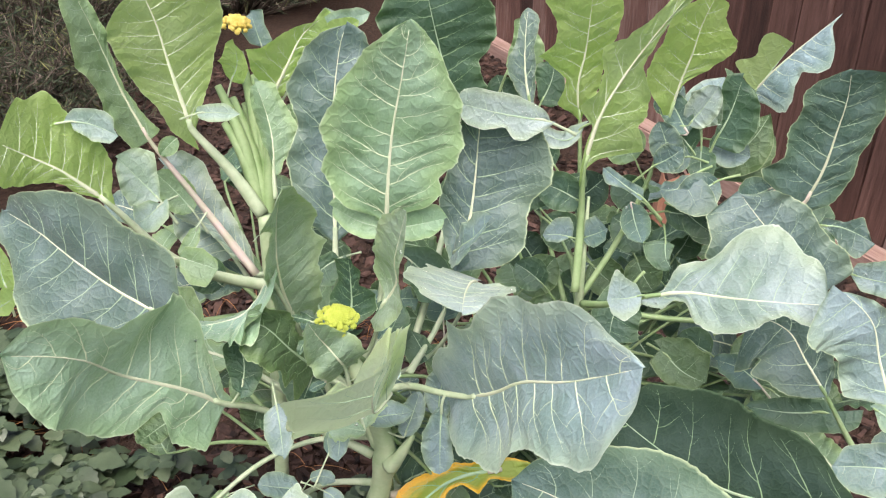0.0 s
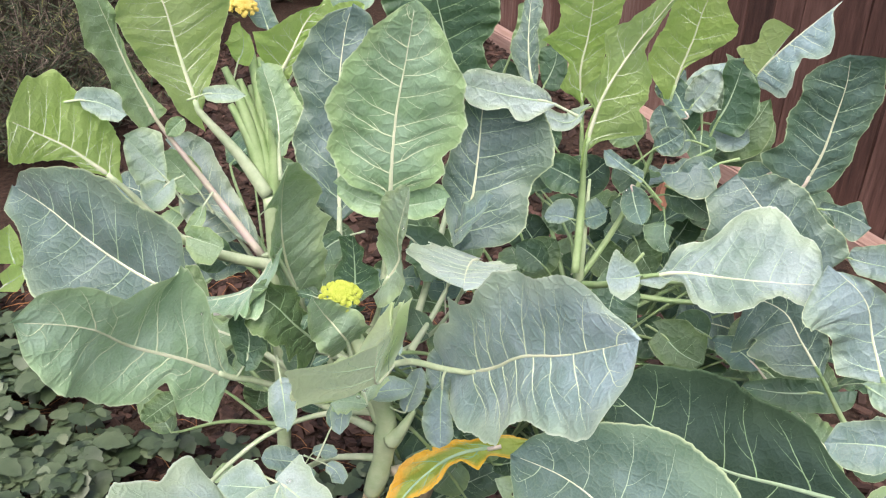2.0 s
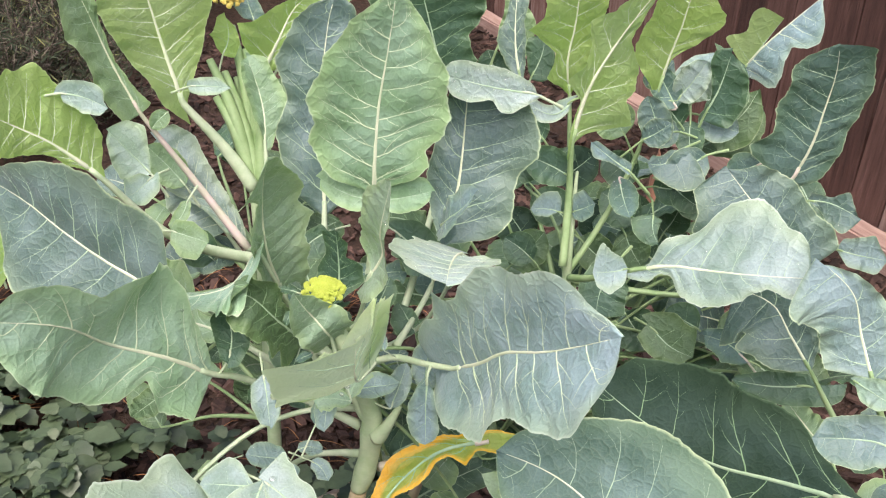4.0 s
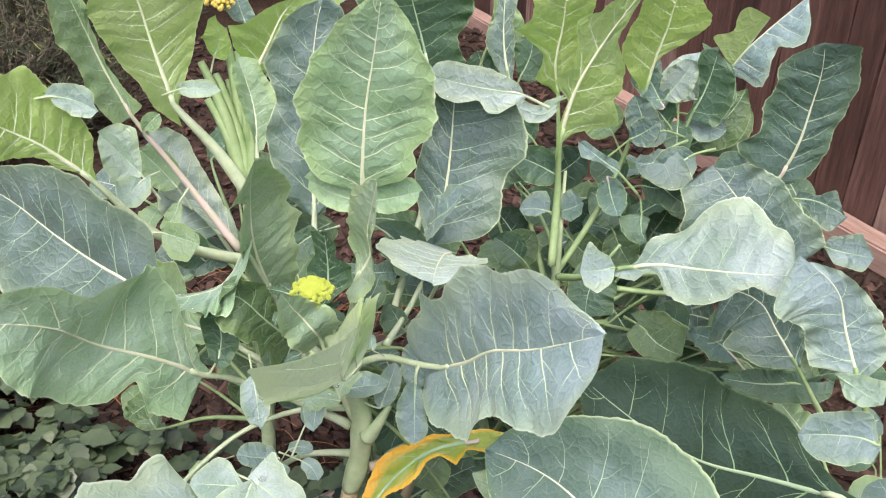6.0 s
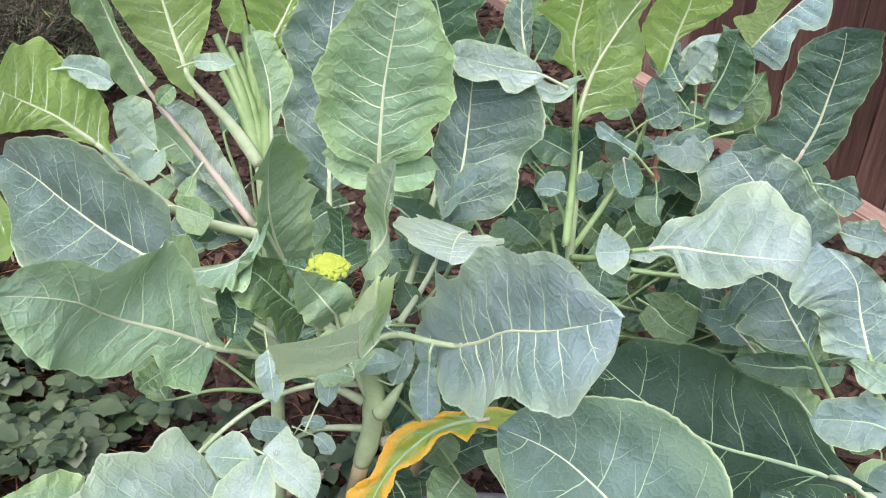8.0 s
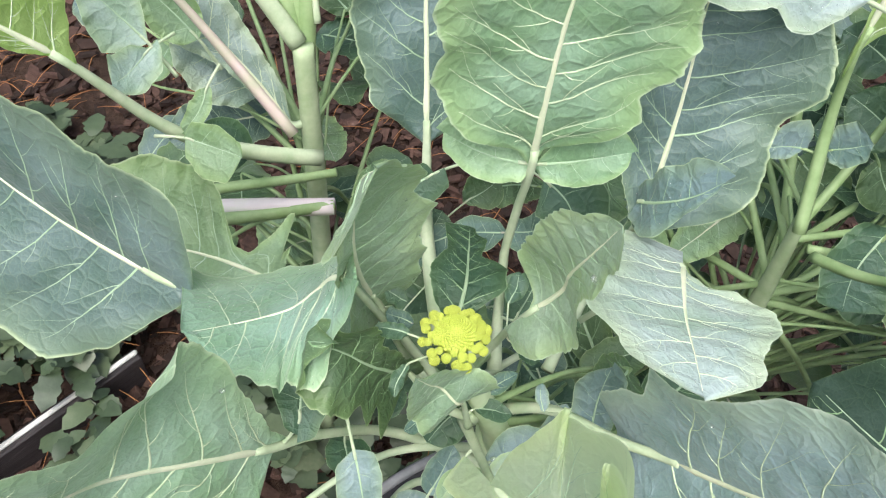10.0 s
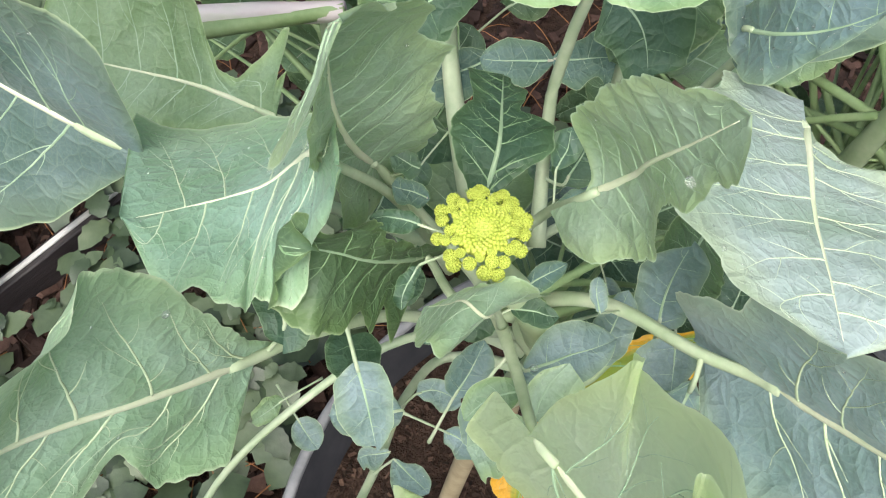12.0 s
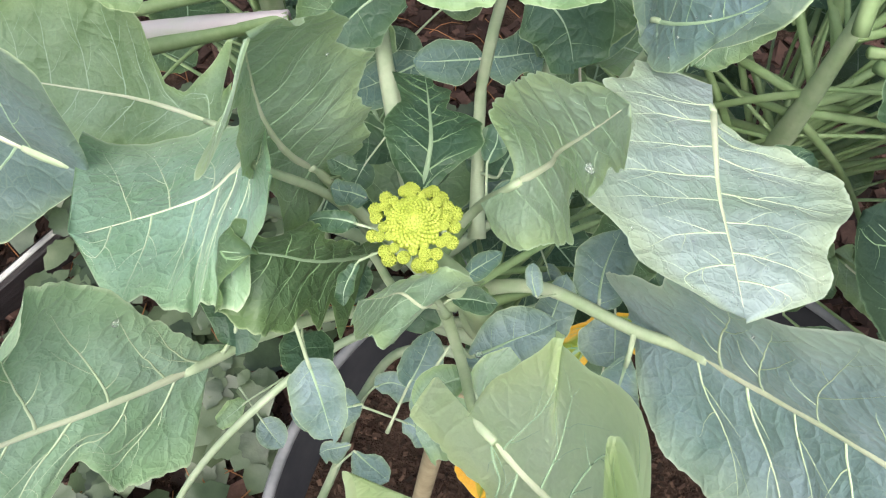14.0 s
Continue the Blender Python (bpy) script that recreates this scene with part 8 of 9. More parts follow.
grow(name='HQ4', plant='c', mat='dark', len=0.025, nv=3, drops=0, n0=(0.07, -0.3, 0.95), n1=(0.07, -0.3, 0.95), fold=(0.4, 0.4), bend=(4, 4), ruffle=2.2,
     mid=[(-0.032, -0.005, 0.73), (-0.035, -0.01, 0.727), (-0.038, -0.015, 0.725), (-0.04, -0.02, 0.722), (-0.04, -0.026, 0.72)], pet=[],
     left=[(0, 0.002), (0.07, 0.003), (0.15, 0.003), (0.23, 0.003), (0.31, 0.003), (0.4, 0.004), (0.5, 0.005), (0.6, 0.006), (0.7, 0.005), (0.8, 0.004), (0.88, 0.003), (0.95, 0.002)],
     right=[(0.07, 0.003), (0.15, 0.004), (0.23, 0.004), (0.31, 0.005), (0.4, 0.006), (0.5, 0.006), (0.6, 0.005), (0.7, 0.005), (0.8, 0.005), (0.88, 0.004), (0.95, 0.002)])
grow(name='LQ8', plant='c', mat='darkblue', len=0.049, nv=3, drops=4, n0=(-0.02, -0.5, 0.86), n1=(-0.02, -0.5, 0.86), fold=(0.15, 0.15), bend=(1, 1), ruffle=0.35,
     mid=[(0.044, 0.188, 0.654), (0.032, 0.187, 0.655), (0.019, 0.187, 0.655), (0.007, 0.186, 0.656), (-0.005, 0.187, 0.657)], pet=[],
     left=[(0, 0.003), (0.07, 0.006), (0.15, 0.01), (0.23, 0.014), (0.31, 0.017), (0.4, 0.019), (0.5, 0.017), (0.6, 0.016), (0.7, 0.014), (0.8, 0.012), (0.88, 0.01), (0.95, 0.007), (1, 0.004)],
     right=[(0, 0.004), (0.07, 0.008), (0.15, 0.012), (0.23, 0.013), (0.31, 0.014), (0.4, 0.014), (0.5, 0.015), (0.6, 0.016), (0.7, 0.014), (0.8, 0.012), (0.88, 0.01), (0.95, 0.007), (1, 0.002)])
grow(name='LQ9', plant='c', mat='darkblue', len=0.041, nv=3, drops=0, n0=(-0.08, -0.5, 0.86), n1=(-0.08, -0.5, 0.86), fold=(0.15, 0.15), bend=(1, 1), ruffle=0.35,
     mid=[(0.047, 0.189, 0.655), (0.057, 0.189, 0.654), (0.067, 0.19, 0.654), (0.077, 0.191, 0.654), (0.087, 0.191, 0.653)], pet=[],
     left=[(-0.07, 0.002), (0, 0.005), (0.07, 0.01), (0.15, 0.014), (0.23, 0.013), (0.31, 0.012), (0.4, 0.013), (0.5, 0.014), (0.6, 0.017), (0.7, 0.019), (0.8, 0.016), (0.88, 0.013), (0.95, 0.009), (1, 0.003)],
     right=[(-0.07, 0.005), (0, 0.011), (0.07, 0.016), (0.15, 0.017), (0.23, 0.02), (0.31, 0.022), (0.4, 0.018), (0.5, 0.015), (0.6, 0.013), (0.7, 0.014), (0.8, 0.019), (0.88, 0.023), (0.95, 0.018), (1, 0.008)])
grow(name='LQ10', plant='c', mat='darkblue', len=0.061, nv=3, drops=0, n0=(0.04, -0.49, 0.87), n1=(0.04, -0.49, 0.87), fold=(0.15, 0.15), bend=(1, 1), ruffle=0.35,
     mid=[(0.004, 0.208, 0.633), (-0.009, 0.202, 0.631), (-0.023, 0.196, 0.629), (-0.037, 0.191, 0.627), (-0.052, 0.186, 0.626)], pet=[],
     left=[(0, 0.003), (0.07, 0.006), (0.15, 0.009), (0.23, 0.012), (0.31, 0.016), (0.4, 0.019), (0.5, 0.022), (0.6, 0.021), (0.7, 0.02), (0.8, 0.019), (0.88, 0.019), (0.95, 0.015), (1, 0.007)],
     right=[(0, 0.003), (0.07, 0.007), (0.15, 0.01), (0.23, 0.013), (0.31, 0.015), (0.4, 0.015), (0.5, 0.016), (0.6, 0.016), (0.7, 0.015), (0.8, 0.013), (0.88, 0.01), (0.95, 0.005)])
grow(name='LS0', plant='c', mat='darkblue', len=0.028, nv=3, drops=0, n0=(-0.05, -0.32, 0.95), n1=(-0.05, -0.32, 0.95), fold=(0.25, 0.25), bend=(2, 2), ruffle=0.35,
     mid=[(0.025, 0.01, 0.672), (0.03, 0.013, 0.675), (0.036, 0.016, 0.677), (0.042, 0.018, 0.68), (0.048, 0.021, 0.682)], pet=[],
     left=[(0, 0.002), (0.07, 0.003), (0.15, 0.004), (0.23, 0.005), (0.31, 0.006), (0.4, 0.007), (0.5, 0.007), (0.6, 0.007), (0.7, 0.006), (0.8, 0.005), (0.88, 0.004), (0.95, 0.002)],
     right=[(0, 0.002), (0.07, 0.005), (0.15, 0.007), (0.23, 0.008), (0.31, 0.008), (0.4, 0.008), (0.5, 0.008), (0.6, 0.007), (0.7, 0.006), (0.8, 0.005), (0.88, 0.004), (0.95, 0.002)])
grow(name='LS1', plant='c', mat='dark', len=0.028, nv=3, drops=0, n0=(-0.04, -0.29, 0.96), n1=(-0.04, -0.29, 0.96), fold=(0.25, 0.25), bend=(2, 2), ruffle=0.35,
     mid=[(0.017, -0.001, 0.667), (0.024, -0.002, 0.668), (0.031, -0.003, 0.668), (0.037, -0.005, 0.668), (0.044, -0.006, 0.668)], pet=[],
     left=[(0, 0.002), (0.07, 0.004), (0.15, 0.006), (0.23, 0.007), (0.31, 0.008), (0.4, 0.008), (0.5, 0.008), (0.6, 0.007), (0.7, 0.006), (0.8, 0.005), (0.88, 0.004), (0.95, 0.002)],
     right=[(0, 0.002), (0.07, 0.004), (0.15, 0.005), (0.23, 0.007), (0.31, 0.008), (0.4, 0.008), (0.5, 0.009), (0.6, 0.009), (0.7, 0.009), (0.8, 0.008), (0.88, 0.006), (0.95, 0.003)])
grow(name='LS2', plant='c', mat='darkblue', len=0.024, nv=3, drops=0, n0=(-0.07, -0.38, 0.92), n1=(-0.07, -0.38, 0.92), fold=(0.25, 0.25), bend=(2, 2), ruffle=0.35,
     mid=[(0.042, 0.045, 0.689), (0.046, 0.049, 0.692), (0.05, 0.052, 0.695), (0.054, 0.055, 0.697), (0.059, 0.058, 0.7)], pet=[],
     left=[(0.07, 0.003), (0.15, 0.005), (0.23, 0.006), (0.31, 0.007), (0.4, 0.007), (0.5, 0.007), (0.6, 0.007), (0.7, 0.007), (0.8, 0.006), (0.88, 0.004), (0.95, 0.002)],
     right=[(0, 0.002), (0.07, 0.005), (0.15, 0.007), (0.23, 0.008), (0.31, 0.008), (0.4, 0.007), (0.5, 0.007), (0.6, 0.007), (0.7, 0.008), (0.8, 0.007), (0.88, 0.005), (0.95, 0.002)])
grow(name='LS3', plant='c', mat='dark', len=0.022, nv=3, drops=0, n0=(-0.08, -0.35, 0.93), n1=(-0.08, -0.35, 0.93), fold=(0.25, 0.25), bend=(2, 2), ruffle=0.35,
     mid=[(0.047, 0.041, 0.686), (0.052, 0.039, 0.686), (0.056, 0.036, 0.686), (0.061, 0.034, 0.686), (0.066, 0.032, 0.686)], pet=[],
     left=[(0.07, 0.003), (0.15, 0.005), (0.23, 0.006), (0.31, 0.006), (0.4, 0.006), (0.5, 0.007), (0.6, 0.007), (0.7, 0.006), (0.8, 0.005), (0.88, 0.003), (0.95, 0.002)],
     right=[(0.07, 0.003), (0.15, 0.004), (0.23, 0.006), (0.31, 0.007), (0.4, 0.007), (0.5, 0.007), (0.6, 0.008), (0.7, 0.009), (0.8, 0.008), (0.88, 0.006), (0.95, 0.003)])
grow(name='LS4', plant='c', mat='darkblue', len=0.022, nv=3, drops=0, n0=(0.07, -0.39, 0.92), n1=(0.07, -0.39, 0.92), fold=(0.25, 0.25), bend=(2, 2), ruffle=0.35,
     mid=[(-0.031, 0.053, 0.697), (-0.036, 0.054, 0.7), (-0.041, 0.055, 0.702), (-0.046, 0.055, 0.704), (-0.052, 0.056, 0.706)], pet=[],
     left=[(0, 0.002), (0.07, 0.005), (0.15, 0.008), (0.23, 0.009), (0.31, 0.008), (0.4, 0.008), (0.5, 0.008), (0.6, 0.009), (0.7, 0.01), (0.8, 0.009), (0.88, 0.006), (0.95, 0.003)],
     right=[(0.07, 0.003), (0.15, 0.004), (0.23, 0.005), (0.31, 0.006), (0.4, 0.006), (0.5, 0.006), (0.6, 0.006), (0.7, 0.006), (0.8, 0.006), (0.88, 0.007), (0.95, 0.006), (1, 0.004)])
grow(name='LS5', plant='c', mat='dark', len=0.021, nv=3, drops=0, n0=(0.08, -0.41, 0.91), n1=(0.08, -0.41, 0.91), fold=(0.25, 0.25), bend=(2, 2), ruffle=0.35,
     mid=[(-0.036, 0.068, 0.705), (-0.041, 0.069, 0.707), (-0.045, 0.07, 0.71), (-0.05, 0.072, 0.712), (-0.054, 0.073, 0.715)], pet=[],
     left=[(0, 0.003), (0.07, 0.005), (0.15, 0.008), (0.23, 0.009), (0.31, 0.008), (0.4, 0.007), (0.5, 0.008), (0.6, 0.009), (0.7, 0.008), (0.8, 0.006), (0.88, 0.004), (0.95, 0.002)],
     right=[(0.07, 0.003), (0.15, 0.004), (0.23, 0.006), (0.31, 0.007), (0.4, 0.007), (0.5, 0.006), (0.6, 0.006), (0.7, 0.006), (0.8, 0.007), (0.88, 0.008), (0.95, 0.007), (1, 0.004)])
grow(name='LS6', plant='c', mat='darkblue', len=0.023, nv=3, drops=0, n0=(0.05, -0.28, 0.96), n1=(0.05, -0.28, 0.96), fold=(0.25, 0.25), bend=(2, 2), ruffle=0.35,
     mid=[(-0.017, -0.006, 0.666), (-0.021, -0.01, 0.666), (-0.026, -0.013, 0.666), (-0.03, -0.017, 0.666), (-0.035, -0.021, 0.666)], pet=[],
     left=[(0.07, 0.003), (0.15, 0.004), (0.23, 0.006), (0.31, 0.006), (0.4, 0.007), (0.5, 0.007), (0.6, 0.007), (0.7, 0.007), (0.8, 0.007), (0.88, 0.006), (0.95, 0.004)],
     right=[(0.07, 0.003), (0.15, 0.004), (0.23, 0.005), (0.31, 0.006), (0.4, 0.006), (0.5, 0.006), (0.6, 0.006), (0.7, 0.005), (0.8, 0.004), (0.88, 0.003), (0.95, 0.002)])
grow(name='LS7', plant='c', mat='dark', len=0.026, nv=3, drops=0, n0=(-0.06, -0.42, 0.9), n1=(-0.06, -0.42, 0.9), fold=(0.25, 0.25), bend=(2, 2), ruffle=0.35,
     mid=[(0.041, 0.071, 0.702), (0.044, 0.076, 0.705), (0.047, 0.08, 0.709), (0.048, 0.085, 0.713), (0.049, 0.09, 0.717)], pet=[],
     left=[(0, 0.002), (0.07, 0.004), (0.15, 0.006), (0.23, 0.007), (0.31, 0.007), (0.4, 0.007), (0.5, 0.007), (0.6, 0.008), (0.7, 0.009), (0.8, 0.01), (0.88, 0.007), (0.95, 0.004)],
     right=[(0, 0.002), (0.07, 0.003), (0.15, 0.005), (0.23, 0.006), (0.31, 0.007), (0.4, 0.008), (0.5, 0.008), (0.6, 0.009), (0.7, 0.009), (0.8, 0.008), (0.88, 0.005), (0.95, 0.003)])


# ---------------------------------------------------------------- ground
GROUND = -0.35


def ground_height(x, y):
    return GROUND + 0.02 * noise.noise((x * 1.7, y * 1.7, 0.0)) + 0.008 * noise.noise((x * 7, y * 7, 3.0))


def build_ground():
    xs = np.r_[-60, -25, -12, -7, np.linspace(-4.5, 3.5, 90), 7, 12, 25, 60]
    ys = np.r_[-60, -25, -12, -5, np.linspace(-2, 6.5, 90), 9, 13, 25, 60]
    verts = [(x, y, ground_height(x, y)) for x in xs for y in ys]
    n = len(ys)
    faces = [(i * n + j, (i + 1) * n + j, (i + 1) * n + j + 1, i * n + j + 1) for i in range(len(xs) - 1) for j in range(n - 1)]
    tagged(mesh_part("ground", verts, faces, SOIL), "dark garden soil under bark mulch", "ground", kind="structure")


build_ground()
TUB = (0.215, -0.065, 0.50)


def chips(count, where, size, z, pile, rng):
    for _ in range(count):
        x, y = where(rng)
        l, w, h = rng.uniform(*size), 0, 0
        w, h = l * rng.uniform(0.25, 0.6), l * rng.uniform(0.08, 0.25)
        m = Euler((rng.gauss(0, 0.35), rng.gauss(0, 0.35), rng.uniform(0, 6.3))).to_matrix()
        c = Vector((x, y, z(x, y) + h * 0.5 + rng.uniform(0, 0.012)))
        v = []
        for sx, sy, sz in ((-1, -1, -1), (1, -1, -1), (1, 1, -1), (-1, 1, -1), (-1, -1, 1), (1, -1, 1), (1, 1, 1), (-1, 1, 1)):
            v.append(c + m @ Vector((sx * l * rng.uniform(0.35, 0.55), sy * w * rng.uniform(0.3, 0.6), sz * h * rng.uniform(0.3, 0.6))))
        pile.add(v, [(0, 3, 2, 1), (4, 5, 6, 7), (0, 1, 5, 4), (1, 2, 6, 5), (2, 3, 7, 6), (3, 0, 4, 7)])


def outside_tub(x, y, extra=0.02):
    return math.hypot(x - TUB[0], y - TUB[1]) > TUB[2] + extra


def bed(rng):
    while True:
        x, y = rng.uniform(-1.5, 1.9), rng.uniform(-0.5, 4.5)
        if outside_tub(x, y) and x < 1.55 - 0.40 * (y - 1.87):
            return x, y


def near_bed(rng):
    while True:
        x, y = rng.uniform(-0.9, 1.0), rng.uniform(-0.2, 1.9)
        if outside_tub(x, y):
            return x, y


rng = random.Random(3)
pile = Pile()
chips(9000, bed, (0.02, 0.07), ground_height, pile, rng)
chips(5000, near_bed, (0.012, 0.05), ground_height, pile, rng)
tagged(pile.part("bark_mulch", BARK, None, "", False), "red-brown bark chips strewn over the bed", "mulch", kind="stuff")


# ---------------------------------------------------------------- ground cover
def cover_leaf(c, heading, tilt, l, rng):
    """A small oval toothed leaf, folded at its midrib."""
    m = Euler((0, tilt, heading)).to_matrix()
    v = []
    for i in range(9):
        t = i / 8
        w = l * 0.34 * math.sin(math.pi * min(1, 0.06 + t * 0.94)) ** 0.75 * (1.1 - 0.2 * (i % 2) if i < 8 else 0.05)
        for k in (-1, 0, 1):
            z = -0.22 * l * t * t + (0.10 * w if k else 0) + l * 0.03 * rng.uniform(-1, 1)
            v.append(c + m @ Vector((t * l, k * w * rng.uniform(0.92, 1.08), z)))
    f = []
    for i in range(8):
        a = i * 3
        f += [(a, a + 3, a + 4, a + 1), (a + 1, a + 4, a + 5, a + 2)]
    return v, f


EDGE_A, EDGE_B = (-1.30, -0.053), (-0.64, 0.673)


def beyond_edge(x, y):
    """Metres past the bed's edging, on the side of the ground cover."""
    dx, dy = EDGE_B[0] - EDGE_A[0], EDGE_B[1] - EDGE_A[1]
    return ((y - EDGE_A[1]) * dx - (x - EDGE_A[0]) * dy) / math.hypot(dx, dy)


def build_cover():
    rng = random.Random(11)
    pile = Pile()
    n = 0
    while n < 1150:
        x, y = rng.uniform(-2.3, 0.25), rng.uniform(-0.9, 2.0)
        if not outside_tub(x, y, 0.05):
            continue
        # the mulch stays open in a band behind the tub
        open_band = math.exp(-((x + 0.22) / 0.24) ** 2 - ((y - 0.95) / 0.35) ** 2) + 0.5 * math.exp(-((x + 0.62) / 0.16) ** 2 - ((y - 0.98) / 0.22) ** 2)
        if y > 1.35 + 0.5 * (-x - 0.9) or noise.noise((x * 2.2, y * 2.2, 8.0)) < -0.35 + 1.1 * open_band:
            continue
        if math.hypot((x + 1.0) / 1.3, (y - 0.5) / 1.35) + 0.3 * noise.noise((x * 1.6, y * 1.6, 4.0)) > 1:
            continue
        past = beyond_edge(x, y)
        if past < 0.02 and (rng.random() < 0.6 or past > -0.05):
            continue
        n += 1
        top = ground_height(x, y) + rng.uniform(0.03, 0.13) + (0.05 * max(0.0, 1 - past / 0.9) if past > 0 else 0.0)
        turn = rng.uniform(0, 6.3)
        k = rng.randint(4, 7)
        for i in range(k):
            c = Vector((x + rng.gauss(0, 0.008), y + rng.gauss(0, 0.008), top + rng.uniform(-0.012, 0.012)))
            pile.add(*cover_leaf(c, turn + 6.283 * i / k + rng.gauss(0, 0.25), rng.uniform(-0.35, 0.4), rng.uniform(0.042, 0.06) * rng.choice((0.7, 1.0, 1.2, 1.5)), rng))
    tagged(pile.part("ground_cover", COVER), "low mat of dull green oval ground cover leaves", "ground cover", kind="stuff")
    pile = Pile()
    for _ in range(420):
        x, y = rng.uniform(-1.3, 0.3), rng.uniform(0.0, 1.8)
        if not outside_tub(x, y):
            continue
        a, l = rng.uniform(0, 6.3), rng.uniform(0.06, 0.14)
        z = ground_height(x, y) + rng.uniform(0.02, 0.07)
        p = [(x, y, z), (x + math.cos(a) * l / 2, y + math.sin(a) * l / 2, z + rng.uniform(0, 0.02)), (x + math.cos(a) * l, y + math.sin(a) * l, z - 0.01)]
        pile.add(*tube(p, [0.0012, 0.0008], 4, 4))
    tagged(pile.part("pine_needles", NEEDLE), "fallen orange-brown pine needles on the mulch", "needles", kind="stuff")


build_cover()


def build_edging():
    """Dark boards on edge with a pale cap, holding the bed of ground cover."""
    base = new("bed_edging")
    base.location = (EDGE_A[0], EDGE_A[1], GROUND)
    tagged(base, "dark weathered bed edging board with a white capping strip", "edging")
    dx, dy = EDGE_B[0] - EDGE_A[0], EDGE_B[1] - EDGE_A[1]
    l, a = math.hypot(dx, dy), math.atan2(dy, dx)
    for name, z, h, t, mat, label in (("board", 0.01, 0.15, 0.03, EDGING, ""), ("cap", 0.089, 0.009, 0.011, CAP, "thin white capping strip")):
        bm = bmesh.new()
        bmesh.ops.create_cube(bm, size=1)
        bmesh.ops.scale(bm, vec=(l, t, h), verts=bm.verts)
        bmesh.ops.subdivide_edges(bm, edges=[e for e in bm.edges if e.calc_length() > 0.5], cuts=24)
        for v in bm.verts:
            v.co.y += 0.004 * noise.noise((v.co.x * 3, 2.0, z))
            v.co.z += 0.003 * noise.noise((v.co.x * 4, 9.0, z))
        bmesh.ops.bevel(bm, geom=[e for e in bm.edges if len(e.link_faces) == 2 and e.calc_face_angle() > 1.0], offset=0.003, segments=1, affect="EDGES")
        me = bpy.data.meshes.new(name)
        bm.to_mesh(me)
        bm.free()
        me.materials.append(mat)
        ob = new(name, me)
        ob.parent = base
        ob.matrix_basis = Matrix.Translation((dx / 2, dy / 2, z)) @ Euler((0, 0, a)).to_matrix().to_4x4()
        tagged(ob, label)


build_edging()


# ---------------------------------------------------------------- tub
def lathe(profile, sides, centre):
    v, f = [], []
    for r, z in profile:
        for k in range(sides):
            a = 2 * math.pi * k / sides
            v.append((centre[0] + r * math.cos(a), centre[1] + r * math.sin(a), z))
    for i in range(len(profile) - 1):
        for k in range(sides):
            k2 = (k + 1) % sides
            f.append((i * sides + k, i * sides + k2, (i + 1) * sides + k2, (i + 1) * sides + k))
    return v, f


def build_tub():
    base = new("planter_tub")
    base.location = (TUB[0], TUB[1], GROUND)
    tagged(base, "large round charcoal plastic planter tub full of compost", "planter")
    r, top = TUB[2], 0.25
    v, f = lathe([(0.0, 0.0), (r - 0.06, 0.0), (r - 0.05, 0.004), (r - 0.005, top - 0.012), (r - 0.016, top - 0.012), (r - 0.055, 0.02), (0.0, 0.02)], 96, (0, 0))
    mesh_part("tub_wall", v, f, POT, base)
    v, f = lathe([(r - 0.012, top - 0.014), (r - 0.0125, top - 0.003), (r - 0.009, top), (r - 0.001, top), (r + 0.003, top - 0.004), (r + 0.003, top - 0.012), (r - 0.004, top - 0.016), (r - 0.012, top - 0.014)], 96, (0, 0))
    mesh_part("rim", v, f, POT_RIM, base, "rolled rim, its edge highlight put into a pale colour")
    rng = random.Random(5)
    n = 40
    verts = [(0, 0, 0.145)]
    faces = []
    for i in range(1, 16):
        for k in range(n):
            a = 2 * math.pi * k / n
            q = (r - 0.03) * i / 15
            verts.append((q * math.cos(a), q * math.sin(a), 0.145 + 0.012 * noise.noise((q * math.cos(a) * 9, q * math.sin(a) * 9, 1.0))))
    faces += [(0, 1 + k, 1 + (k + 1) % n) for k in range(n)]
    for i in range(14):
        for k in range(n):
            a, b = 1 + i * n, 1 + (i + 1) * n
            k2 = (k + 1) % n
            faces.append((a + k, b + k, b + k2, a + k2))
    mesh_part("compost_bed", verts, faces, SOIL, base, "dark moist compost")
    pile = Pile()

    def inside(g):
        a, q = g.uniform(0, 6.3), (r - 0.04) * math.sqrt(g.random())
        return q * math.cos(a), q * math.sin(a)

    chips(8000, inside, (0.004, 0.015), lambda x, y: 0.145, pile, rng)
    tagged(pile.part("compost_litter", COMPOST, base, "brown fibrous crumbs of compost", False), kind="stuff")


build_tub()


# ---------------------------------------------------------------- plants
def plant_root(name, place, label):
    ob = new(name)
    ob.location = place
    return tagged(ob, label, "plant", "romanesco plants")


def move_in(ob, root):
    """Keeps a part at its place in the world under its plant."""
    ob.matrix_parent_inverse = Matrix.Translation(root.location).inverted()


ROOTS = {
    "c": plant_root("romanesco_plant", (-0.07, 0.02, -0.20), "romanesco plant with a young yellow-green head, growing in the tub"),
    "r": plant_root("romanesco_plant", (0.33, 0.30, GROUND), "leafy romanesco plant by the fence, wet with rain"),
    "l": plant_root("romanesco_plant", (-0.25, 0.55, GROUND), "tall romanesco plant with long stalks and an old yellow head"),
    "d": plant_root("romanesco_plant", (0.78, -0.10, GROUND), "romanesco plant with very large dark leaves beside the tub"),
}
